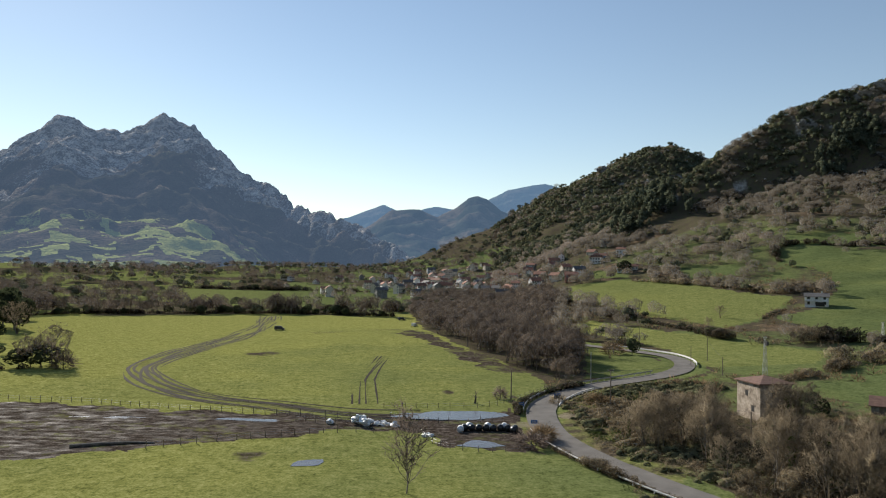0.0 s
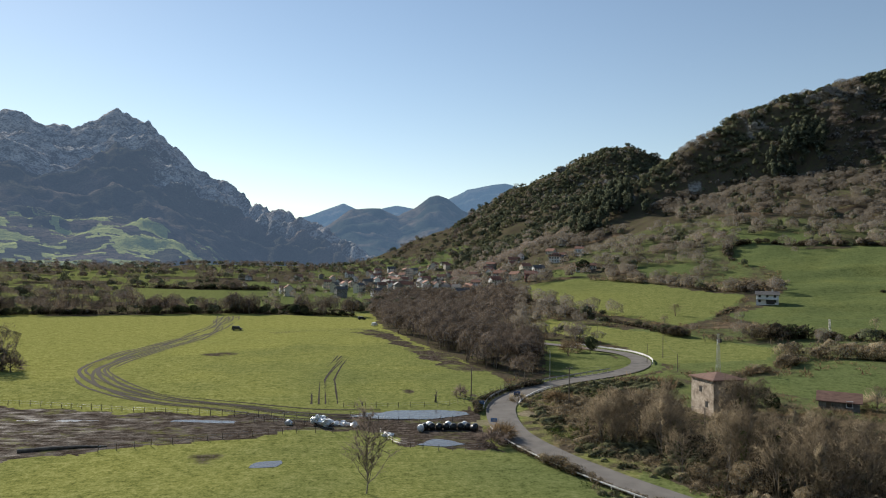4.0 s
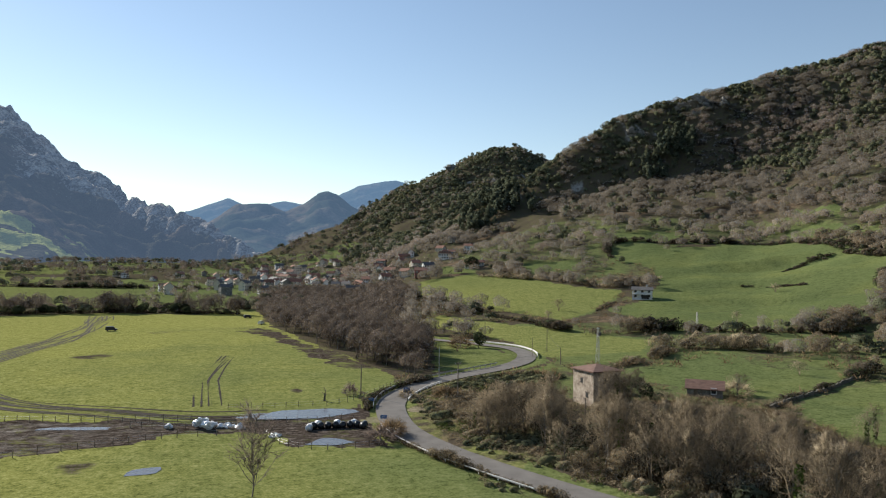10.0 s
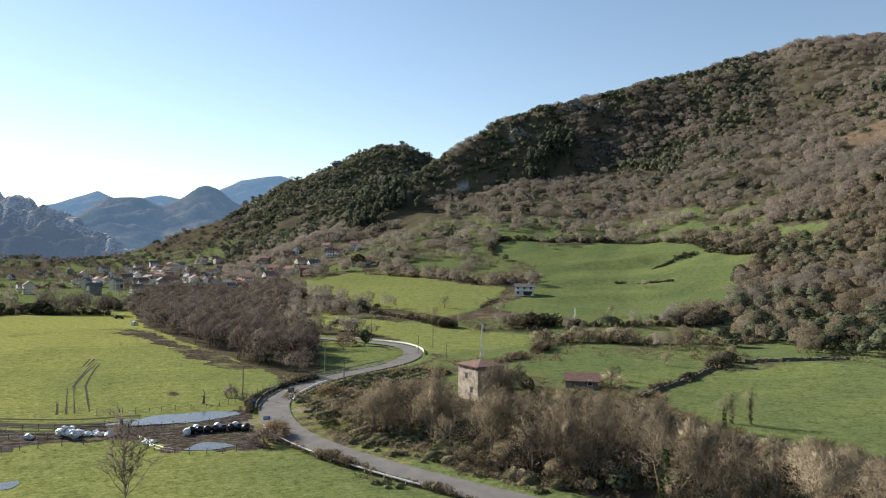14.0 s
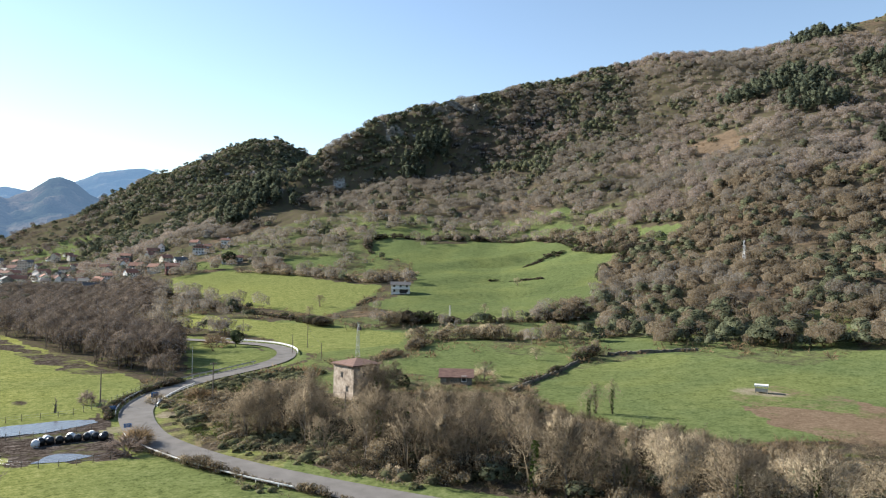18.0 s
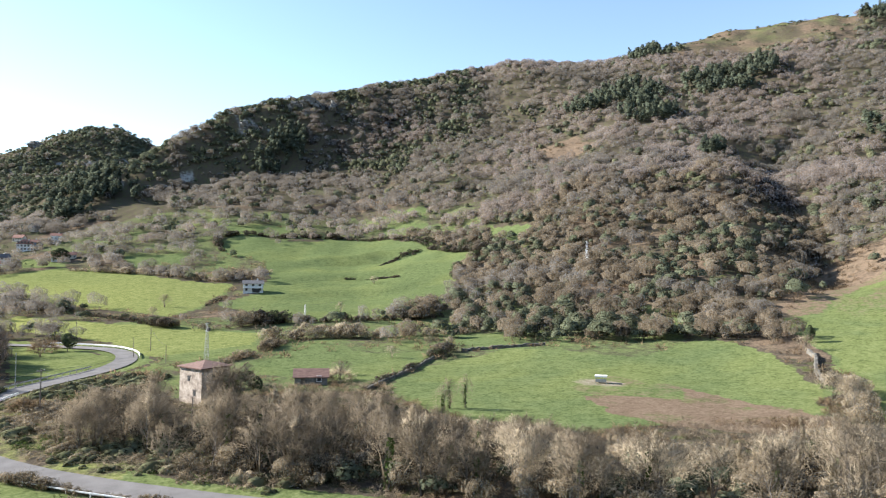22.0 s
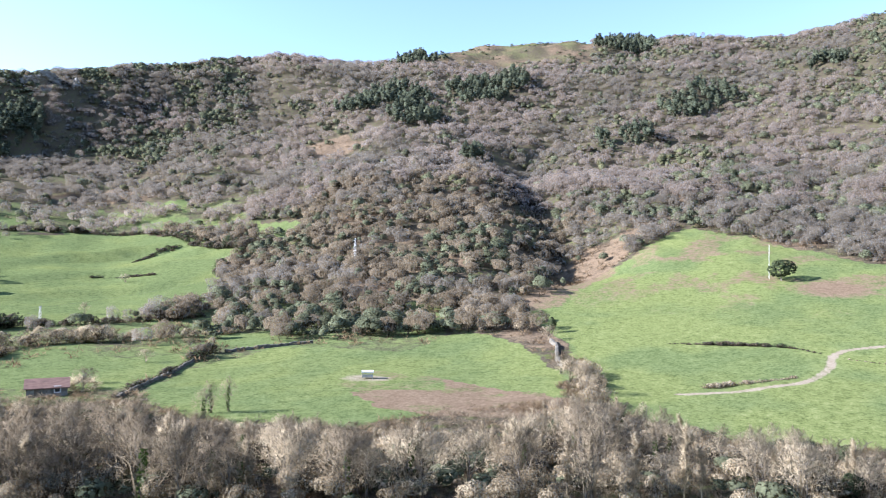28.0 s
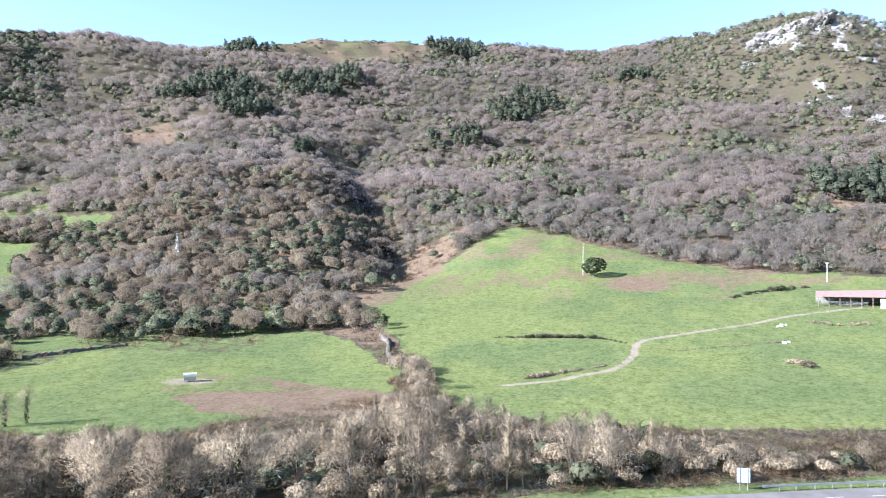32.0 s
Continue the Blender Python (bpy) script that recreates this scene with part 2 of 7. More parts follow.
def mountain_surface(name, forest, rock, meadow, haze_glow, strength):
    """Distant wooded slopes with cliffs and high pasture; haze is put in as an even bluish emission."""
    m, nodes, links, bsdf = bare(name)
    geo = nodes.new("ShaderNodeNewGeometry")
    co = geo.outputs["Position"]
    sep = nodes.new("ShaderNodeSeparateXYZ")
    links.new(co, sep.inputs[0])
    nz = nodes.new("ShaderNodeSeparateXYZ")
    links.new(geo.outputs["Normal"], nz.inputs[0])
    big = noise_of(nodes, links, co, 0.006, 6.0)
    mid = noise_of(nodes, links, co, 0.03, 6.0)
    fine = noise_of(nodes, links, co, 0.14, 4.0)
    mixv = maths(nodes, links, "ADD", maths(nodes, links, "MULTIPLY", mid, 0.5), maths(nodes, links, "MULTIPLY", fine, 0.5))
    dark = tuple(0.45 * c for c in forest)
    col = ramp_of(nodes, links, mixv, ((0.35, dark), (0.65, forest)))
    brown = ramp_of(nodes, links, mixv, ((0.35, (0.045, 0.038, 0.03)), (0.65, (0.13, 0.108, 0.085))))
    col = blend(nodes, links, maths(nodes, links, "MULTIPLY", maths(nodes, links, "SUBTRACT", big, 0.48), 9.0, True), col, brown)
    att = nodes.new("ShaderNodeAttribute")
    att.attribute_name = "cover"
    s1 = nodes.new("ShaderNodeSeparateColor")
    links.new(att.outputs["Color"], s1.inputs[0])
    jag = maths(nodes, links, "SUBTRACT", mixv, 0.5)
    green = maths(nodes, links, "MULTIPLY", maths(nodes, links, "SUBTRACT", maths(nodes, links, "ADD", s1.outputs[1], maths(nodes, links, "MULTIPLY", jag, 1.2)), 0.4), 5.0, True)
    col = blend(nodes, links, green, col, meadow)
    stone = maths(nodes, links, "MULTIPLY", maths(nodes, links, "SUBTRACT", maths(nodes, links, "ADD", s1.outputs[0], maths(nodes, links, "MULTIPLY", jag, 1.5)), 0.5), 3.0, True)
    col = blend(nodes, links, stone, col, rock)
    links.new(col, bsdf.inputs["Base Color"])
    bsdf.inputs["Roughness"].default_value = 1.0
    bsdf.inputs["Specular IOR Level"].default_value = 0.0
    # emission imitates haze; the slopes give off no light of their own
    bsdf.inputs["Emission Color"].default_value = (*haze_glow, 1)
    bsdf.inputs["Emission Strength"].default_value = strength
    bumped(nodes, links, bsdf, mixv, 1.0, 14.0)
    return m


GROUND = ground_surface()
BARK = surface("bark", (0.075, 0.062, 0.050), (0.21, 0.185, 0.155), 1.5, 12, vary=0.25)
TWIG = surface("bare_twigs", (0.165, 0.130, 0.112), (0.345, 0.285, 0.25), 0.05, 1.5, bump=0, vary=0.28, island=True)
TWIG_DARK = surface("dark_twigs", (0.085, 0.066, 0.054), (0.185, 0.150, 0.125), 0.05, 1.5, bump=0, vary=0.28, island=True)
TWIG_BROWN = surface("brown_twigs", (0.148, 0.118, 0.080), (0.330, 0.272, 0.190), 0.05, 1.5, bump=0, vary=0.28, island=True)
TWIG_PALE = surface("pale_twigs", (0.285, 0.230, 0.150), (0.52, 0.44, 0.312), 0.4, 3, bump=0, vary=0.25, island=True)
BRACKEN = surface("bracken_brush", (0.13, 0.09, 0.05), (0.29, 0.215, 0.135), 0.3, 2, bump=0, vary=0.35, island=True)
CROWN_TAN = surface("tawny_shrubs", (0.185, 0.146, 0.094), (0.46, 0.385, 0.270), 0.4, 5, bump=0, vary=0.28, island=True, gaps=(0.40, 3.2, 0.35), glow_through=0.4, crisp=3.5)
CROWN_BROWN = surface("brown_shrubs", (0.105, 0.084, 0.055), (0.310, 0.255, 0.174), 0.4, 5, bump=0, vary=0.28, island=True, gaps=(0.40, 3.2, 0.35), glow_through=0.4, crisp=3.5)
HEDGE_DARK = surface("dark_hedge_twigs", (0.055, 0.046, 0.034), (0.165, 0.138, 0.102), 0.4, 4, bump=0, vary=0.25, island=True, gaps=(0.36, 2.6, 0.4), glow_through=0.35, crisp=4.0)
LEAF = surface("evergreen_leaves", (0.030, 0.040, 0.022), (0.085, 0.102, 0.052), 0.05, 2, rough=0.6, bump=0, vary=0.35, island=True)
CROWN_GREY = surface("leafless_crowns", (0.150, 0.130, 0.104), (0.300, 0.266, 0.216), 0.03, 0.8, bump=0, vary=0.13, island=True, gaps=(0.36, 0.8, 0.35), glow_through=0.45, crisp=2.2)
CROWN_ROSE = surface("leafless_rosy_crowns", (0.205, 0.168, 0.137), (0.375, 0.316, 0.262), 0.03, 0.8, bump=0, vary=0.11, island=True, gaps=(0.36, 0.8, 0.35), glow_through=0.45, crisp=2.2)
CROWN_RUST = surface("rust_brown_crowns", (0.118, 0.095, 0.064), (0.275, 0.224, 0.158), 0.08, 1.0, bump=0, vary=0.25, island=True, gaps=(0.34, 1.2, 0.4), glow_through=0.4, crisp=3.0)
CROWN_OLIVE = surface("olive_scrub", (0.062, 0.066, 0.036), (0.165, 0.165, 0.092), 0.2, 1.0, rough=0.8, bump=0, vary=0.28, island=True, gaps=(0.38, 1.2, 0.8), glow_through=0.25)
GUM = surface("eucalyptus_leaves", (0.034, 0.042, 0.028), (0.115, 0.128, 0.085), 0.3, 1.2, rough=0.7, bump=0, vary=0.25, island=True, gaps=(0.40, 1.0, 0.7), glow_through=0.25)
CROWN_DARK = surface("leafless_dark_crowns", (0.088, 0.072, 0.058), (0.215, 0.178, 0.145), 0.2, 1.8, bump=0, vary=0.2, island=True, gaps=(0.40, 1.6, 0.3), glow_through=0.4, crisp=3.0)
CROWN_GREEN = surface("evergreen_crowns", (0.042, 0.048, 0.030), (0.150, 0.160, 0.098), 0.5, 2.2, rough=0.7, bump=0, vary=0.34, island=True, gaps=(0.41, 1.6, 0.8), glow_through=0.25)
IVY = surface("ivy_leaves", (0.028, 0.046, 0.014), (0.085, 0.115, 0.035), 0.8, 4, rough=0.5, bump=0, vary=0.3, island=True)
ASPHALT = surface("asphalt", (0.122, 0.114, 0.104), (0.205, 0.191, 0.175), 0.35, 8, rough=0.95, bump=0.2, depth=0.01, vary=0.0)


# ---------------------------------------------------------------- meshes
def mesh_of(name, verts, faces, material, smooth=False):
    """A mesh from arrays: faces of one size."""
    verts, faces = np.asarray(verts, np.float32), np.asarray(faces, np.int32)
    me = bpy.data.meshes.new(name)
    n, k = faces.shape
    me.vertices.add(len(verts))
    me.vertices.foreach_set("co", verts.ravel())
    me.loops.add(n * k)
    me.loops.foreach_set("vertex_index", faces.ravel())
    me.polygons.add(n)
    me.polygons.foreach_set("loop_start", np.arange(0, n * k, k, dtype=np.int32))
    me.polygons.foreach_set("loop_total", np.full(n, k, np.int32))
    if smooth:
        me.polygons.foreach_set("use_smooth", np.ones(n, bool))
    me.update(calc_edges=True)
    for mm in (material if isinstance(material, (list, tuple)) else [material]):
        me.materials.append(mm)
    return me


def part(name, bm, material, parent, label=""):
    me = bpy.data.meshes.new(name)
    bm.to_mesh(me)
    bm.free()
    me.materials.append(material)
    ob = new(name, me)
    ob.parent = parent
    if label:
        ob["label"] = label
    return ob


def inside(x, y, poly):
    hit = np.zeros(x.shape, bool)
    for (x0, y0), (x1, y1) in zip(poly, poly[1:] + poly[:1]):
        cross = ((y0 > y) != (y1 > y)) & (x < (x1 - x0) * (y - y0) / ((y1 - y0) or 1e-9) + x0)
        hit ^= cross
    return hit


def away(x, y, line, reach=40.0):
    """Distance to a line of points; far off it is only known to be far."""
    pts = np.array([q[:2] for q in line])
    best = np.full(x.shape, 1e9)
    close = (x > pts[:, 0].min() - reach) & (x < pts[:, 0].max() + reach) & (y > pts[:, 1].min() - reach) & (y < pts[:, 1].max() + reach)
    cx, cy = x[close], y[close]
    near = np.full(cx.shape, 1e9)
    for (x0, y0), (x1, y1) in zip(pts, pts[1:]):
        dx, dy = x1 - x0, y1 - y0
        u = np.clip(((cx - x0) * dx + (cy - y0) * dy) / (dx * dx + dy * dy), 0, 1)
        near = np.minimum(near, (cx - x0 - u * dx) ** 2 + (cy - y0 - u * dy) ** 2)
    best[close] = np.sqrt(near)
    return best


def spline(points, step=2.0):
    """Catmull-Rom through points of the plan, resampled."""
    p = [Vector(q) for q in points]
    p = [2 * p[0] - p[1]] + p + [2 * p[-1] - p[-2]]
    out = []
    for a, b, c, d in zip(p, p[1:], p[2:], p[3:]):
        n = max(2, int((c - b).length / step))
        for i in range(n):
            t = i / n
            out.append(0.5 * ((2 * b) + (c - a) * t + (2 * a - 5 * b + 4 * c - d) * t * t + (3 * b - a - 3 * c + d) * t ** 3))
    return [tuple(q) for q in out + [p[-2]]]


# ---------------------------------------------------------------- land cover
ROAD = spline([(128, -80), (111, -36), (101, -14), (90, 8), (76, 32), (60, 58), (45, 80), (37, 93), (30.5, 105), (25.3, 117), (21.6, 131), (21.4, 147), (24.2, 162),
               (32, 177), (43, 191), (55, 201), (67, 210), (76, 222), (81.5, 238), (81, 254), (75, 270), (66, 285), (52, 308), (38, 335), (20, 380)], 2.0)
PASTURE_WEST = [(-330, 40), (-330, 405), (-208, 411), (-113, 467), (-17, 437), (-8, 355), (29, 199), (27, 184), (14, 162), (15, 130), (19, 115), (29, 95), (45, 68), (80, 0), (60, -150), (-330, -150)]
FAR_FIELD = [(-190, 520), (-30, 510), (-45, 640), (-70, 760), (-290, 760)]
MEADOW_A = [(96, 546), (118, 543), (140, 540), (162, 507), (182, 444), (197, 396), (157, 345), (130, 323), (109, 382), (88, 476)]
MEADOW_B = [(161, 343), (203, 368), (238, 426), (250, 456), (291, 504), (346, 483), (355, 404), (339, 325), (312, 319), (277, 288), (234, 252), (173, 266), (158, 288)]
MEADOW_B2 = [(260, 545), (297, 517), (276, 481), (250, 458), (243, 509)]
MEADOW_C = [(272, 570), (304, 579), (329, 551), (312, 531), (270, 543)]
ROADSIDE = [(55, 356), (81, 373), (102, 319), (123, 292), (138, 251), (120, 226), (102, 227), (85, 225), (87, 272), (81, 300)]
ROADSIDE_EAST = [(96, 270), (110, 292), (127, 276), (144, 261), (149, 247), (133, 222), (109, 211), (91, 206), (85, 218)]
VERGE_FIELD = [(52, 345), (56, 292), (52, 258), (46, 228), (41, 203), (60, 212), (70, 228), (76, 250), (70, 270), (60, 300)]
LOW_FIELD = [(92, 189), (134, 196), (154, 173), (151, 166), (110, 145), (100, 158), (94, 170)]
STRIP = [(183, 189), (206, 186), (183, 163), (173, 172)]
FEEDER_FIELD = [(113, 138), (129, 150), (152, 158), (180, 160), (191, 118), (208, 116), (222, 115), (228, 105), (218, 88), (185, 63), (158, 52), (145, 58), (110, 79), (98, 108)]
UPPER_FIELD = [(150, 44), (216, 69), (265, 108), (376, 103), (434, 72), (420, 36), (352, -48), (337, -106), (317, -144), (148, -67), (140, -28), (133, 22)]
SMALL_FIELDS = [[(32, 1208), (106, 1191), (109, 1153), (46, 1027)], [(182, 546), (219, 522), (208, 498), (177, 510)], [(412, 518), (420, 472), (399, 451), (398, 493)],
                [(105, 692), (123, 638), (119, 582), (98, 610)], [(131, 602), (150, 560), (141, 544), (123, 567)], [(378, 482), (389, 425), (374, 414), (364, 461)],
                [(384, 363), (376, 314), (353, 299), (355, 332)], [(1009, 504), (1123, 450), (1087, 427), (1011, 482)]]
CLEARINGS = [[(607, 502), (644, 475), (581, 404), (534, 427)], [(408, 137), (445, 100), (354, 94), (285, 111)], [(262, 108), (330, 125), (380, 100), (280, 100)]]
TERRACES = [(182, 548), (150, 640), (200, 710), (310, 680), (400, 540), (425, 430), (385, 350), (358, 410), (348, 490), (292, 510), (238, 430), (200, 420)]
RUST_SPUR = [(345, 310), (420, 330), (520, 250), (470, 170), (330, 128), (250, 150), (240, 240), (300, 290)]
BANK = [(26, 166), (23, 132), (27, 111), (33, 99), (43, 113), (52, 139), (55, 164), (48, 197), (39, 193)]
MUD_YARD = [(-140, 166), (-98, 156), (-57, 149), (-38, 145), (-18, 144), (-6, 151), (14, 153), (17, 140), (16, 122), (7, 119), (-1, 124), (-4, 133), (-17, 133), (-23, 130),
            (-33, 125), (-46, 120), (-56, 111), (-66, 107), (-80, 95), (-140, 100)]
MUD_EAST = [(-24, 335), (-13, 362), (-6, 335), (4, 292), (14, 258), (26, 213), (17, 213), (9, 232), (-3, 285), (-14, 322)]
MUD_FEEDER = [(149, 111), (166, 110), (167, 94), (157, 71), (159, 56), (146, 43), (133, 48), (127, 64), (127, 82), (139, 100)]
TRACK = spline([(-105, 440), (-99, 401), (-88, 323), (-90, 250), (-89, 216), (-83, 198), (-70, 178), (-53, 163), (-37, 155), (-19, 147), (-4, 146)], 4.0)
TRACK_SMALL = spline([(-17, 158), (-20, 185), (-21, 200), (-20, 247)], 4.0)
FARM_TRACK = spline([(168, 29), (173.5, 18.6), (181.7, 10.9), (189, 4.2), (198.5, 0.7), (208, -1.6), (218, -2), (227, -5.5), (232, -12), (242, -24.7), (251, -38), (263, -50.5), (272, -65), (280, -80)], 3.0)
RIVER_WOOD = [(-17, 445), (-8, 360), (29, 203), (31, 188), (38, 200), (44, 226), (50, 258), (54, 290), (48, 315), (52, 350), (60, 385), (84, 480), (86, 560), (20, 660), (-20, 640), (-26, 520)]


def any_of(x, y, polys):
    return np.any([inside(x, y, p) for p in polys], axis=0)


def meadow_at(x, y):
    """Open pasture, 0 or 1, with ragged edges."""
    wx = x + (fbm(x / 14, y / 14, 31, 3) - 0.5) * 9
    wy = y + (fbm(x / 14, y / 14, 47, 3) - 0.5) * 9
    m = any_of(wx, wy, [PASTURE_WEST, FAR_FIELD, MEADOW_A, MEADOW_B, MEADOW_B2, MEADOW_C, ROADSIDE, ROADSIDE_EAST, VERGE_FIELD, LOW_FIELD, STRIP, FEEDER_FIELD, UPPER_FIELD] + SMALL_FIELDS)
    return m.astype(float)


def lay_cover(x, y, z):
    r = np.hypot(x, y)
    az = np.degrees(np.arctan2(x, y))
    pasture = meadow_at(x, y)
    wild = fbm(x / 60, y / 60, 77, 4)
    # farther floor of the valley and the land behind: patchwork of pasture and scrub
    rest = ((r > 430) & (az < 4)) | (az < -40) | (az > 116)
    pasture = np.where(rest & (wild > np.where(r > 850, 0.47, 0.46)) & (z < 60), np.maximum(pasture, 0.9), pasture)
    pasture = np.maximum(pasture, 0.42 * sstep(0.5, 0.66, fbm(x / 25, y / 25, 83, 3)) * (z < 130))
    pasture = np.maximum(pasture, inside(x, y, TERRACES) * (0.25 + 0.55 * fbm(x / 16, y / 16, 85, 3)))
    road = away(x, y, ROAD)
    pasture = np.maximum(pasture, (road < 5.8 + 2.5 * vnoise(x / 9, y / 9, 5)) * 1.0)
    pasture = np.where(inside(x, y, RIVER_WOOD), 0.1, pasture)
    wx, wy = x + (fbm(x / 7, y / 7, 61, 3) - 0.5) * 8, y + (fbm(x / 7, y / 7, 67, 3) - 0.5) * 8
    streak = fbm(x / 5 + 2 * fbm(x / 20, y / 20, 95, 2), y / 3, 97, 4)
    mud = np.where(inside(wx, wy, MUD_YARD), 0.35 + 0.9 * streak, 0)
    mud = np.maximum(mud, 0.8 * inside(wx, wy, MUD_EAST) * (0.35 + fbm(x / 9, y / 5, 93, 3)))
    mud = np.maximum(mud, 0.46 * np.clip(1.25 - away(x, y, TRACK) / 7.5, 0, 1) * (0.5 + 0.7 * fbm(x / 6, y / 9, 195, 3)) * sstep(330, 200, y))
    for px_, py_, pr_ in ((-62, 246, 5.5), (-30, 112, 3.0), (2, 176, 3.0), (18, 171, 2.5)):
        mud = np.maximum(mud, 0.7 * np.clip(1.4 - np.hypot((wx - px_), (wy - py_) * 0.7) / pr_, 0, 1))
    mud = np.maximum(mud, 0.62 * ((y > 84 + 3 * vnoise(x / 14, y / 14, 8)) & (y < 89 + 4 * vnoise(x / 9, y / 9, 9)) & (x < -22)) * (vnoise(x / 3, y / 2, 12) > 0.45))
    mud = np.where(road < 4.5, 0, mud)
    slope_brown = sstep(0.46, 0.62, fbm(x / 45, y / 45, 101, 4)) * (z > 6) * (1 - pasture)
    bracken = 0.6 * slope_brown * ~((az < 22) & (r > 800)) * (1 - 0.6 * sstep(90, 150, z))
    wx2, wy2 = x + (fbm(x / 20, y / 20, 71, 3) - 0.5) * 16, y + (fbm(x / 20, y / 20, 73, 3) - 0.5) * 16
    bracken = np.maximum(bracken, 0.62 * any_of(wx2, wy2, CLEARINGS))
    up = inside(x, y, UPPER_FIELD)
    patch = fbm(x / 28, y / 28, 111, 4)
    bracken = np.where(up, np.maximum(bracken, 0.55 * sstep(0.58, 0.68, patch) * sstep(12, 24, z)), bracken)
    bracken = np.maximum(bracken, 0.95 * np.clip(1.3 - np.hypot((x - 322) / 18, (y + 4) / 18), 0, 1))
    bracken = np.maximum(bracken, 0.75 * inside(wx, wy, MUD_FEEDER) * (0.5 + fbm(x / 6, y / 6, 151, 3)))
    rock = 0.7 * sstep(0.64, 0.72, fbm(x / 22, y / 22, 121, 3)) * ((z > 190) | (az < 24)) * (z > 120) * ((az > 97) | (az < 30))
    for cx, cy, cr in ((526, 838, 16), (440, 858, 10), (1094, -225, 40), (1084, -266, 40), (1104, -190, 24)):
        rock = np.maximum(rock, np.clip(1.5 - np.hypot(x - cx, y - cy) / cr, 0, 0.95))
    gravel = np.clip(1.42 - away(x, y, FARM_TRACK) / 1.25, 0, 0.72) * (0.75 + 0.5 * fbm(x / 5, y / 5, 171, 2))
    gravel = np.maximum(gravel, 0.62 * np.clip(1.6 - np.hypot((wx - 154) / 5.5, (wy - 105) / 7.0), 0, 1))
    gravel = np.maximum(gravel, 0.55 * ((np.hypot((x - 28.5), (y - 149)) < 3.6) | ((x < 19) & (x > 12.5) & (np.abs(y - 141) < 3.2))))
    west = sstep(0.46 * np.maximum(y, 20), 0.08 * np.maximum(y, 20) - 12, x) * sstep(520, 440, r)
    dry = np.clip(0.4 * inside(x, y, MEADOW_A) + 0.5 * sstep(200, 420, y) * (az < 6) * (r < 480) + 0.4 * inside(x, y, ROADSIDE)
                  + (0.5 * west + 0.08) * fbm(x / 18, y / 18, 131, 3) + 0.25 * west, 0, 1)
    low = (az > 18) & (az < 62) & (r > 170) & (r < 340) & (z < 16) & (road > 9)
    pasture = np.where(low, np.maximum(pasture, 0.30 + 0.55 * fbm(x / 12, y / 12, 193, 3)), pasture)
    bracken = np.where(low, 0.5 * bracken, bracken)
    dry = np.where(az < 0, np.clip(dry + 0.35 * sstep(-4, -22, az), 0, 1), dry)
    bank = inside(wx, wy, BANK)
    pasture = np.where(bank, 0.15 + 0.75 * fbm(x / 5, y / 5, 185, 3), pasture)
    dry = np.where(bank, 0.55, dry)
    bracken = np.where(bank, 0.7 * fbm(x / 6, y / 6, 187, 3), bracken)
    upper = inside(x, y, UPPER_FIELD) | inside(x, y, FEEDER_FIELD)
    worn = fbm(x / 34, y / 22, 189, 4)
    dry = np.where(upper, np.clip(0.5 * dry + 0.24 * sstep(0.40, 0.66, worn), 0, 1), dry)
    bracken = np.where(upper & (x > 215), np.maximum(bracken, 0.50 * sstep(0.50, 0.66, fbm(x / 20, y / 14, 191, 4)) * sstep(225, 330, x)), bracken)
    ridge_top = (az > 59) & (az < 74) & (r > 1080)
    pasture = np.where(ridge_top, 0.12 + 0.55 * fbm(x / 30, y / 30, 181, 3), pasture)
    bracken = np.where(ridge_top, 0.9 * fbm(x / 24, y / 24, 183, 3), bracken)
    dry = np.where(ridge_top, 0.25, dry)
    return mud, pasture, bracken, rock, gravel, dry


# ---------------------------------------------------------------- the ground, one sheet
def polar_sheet(name, az_list, r_list, z_of, material):
    az, rr = np.meshgrid(np.radians(az_list), r_list)
    x, y = rr * np.sin(az), rr * np.cos(az)
    z = z_of(x, y)
    rows_, cols_ = x.shape
    idx = np.arange(rows_ * cols_).reshape(rows_, cols_)
    quads = np.stack([idx[:-1, :-1], idx[:-1, 1:], idx[1:, 1:], idx[1:, :-1]], -1).reshape(-1, 4)[:, ::-1]
    me = mesh_of(name, np.stack([x, y, z], -1).reshape(-1, 3), quads, material, smooth=True)
    return me, x.ravel(), y.ravel(), z.ravel()


def paint(me, name, r, g, b):
    att = me.attributes.new(name, "FLOAT_COLOR", "POINT")
    att.data.foreach_set("color", np.stack([r, g, b, np.ones_like(r)], -1).astype(np.float32).ravel())


def ground_z(x, y):
    z = height(x, y)
    z = z - 0.10 * inside(x, y, MUD_YARD) * (fbm(x / 5, y / 4, 141, 2) - 0.42)
    road = away(x, y, ROAD)
    return np.where(road < 7, np.minimum(z, height(x, y) - 0.22 * (1 - sstep(3.4, 6, road))), z)


az_list = np.concatenate([np.arange(-42, 116, 0.255), np.arange(116, 319, 3.5)])
az_list = np.append(az_list, 318.0)
r_list = np.concatenate([[0.01, 8, 16, 24, 32, 40, 48, 56, 62], 66 * 1.0066 ** np.arange(0, 232), 305 * 1.0125 ** np.arange(0, 135), [1700, 1850, 2100, 2500, 3000, 3700, 4300, 4900]])
ground_mesh, gx, gy, gz = polar_sheet("ground", az_list, r_list, ground_z, GROUND)
mud, pasture, bracken, rock, gravel, dry = lay_cover(gx, gy, gz)
paint(ground_mesh, "cover", mud, pasture, bracken)
paint(ground_mesh, "cover2", rock, gravel, dry)
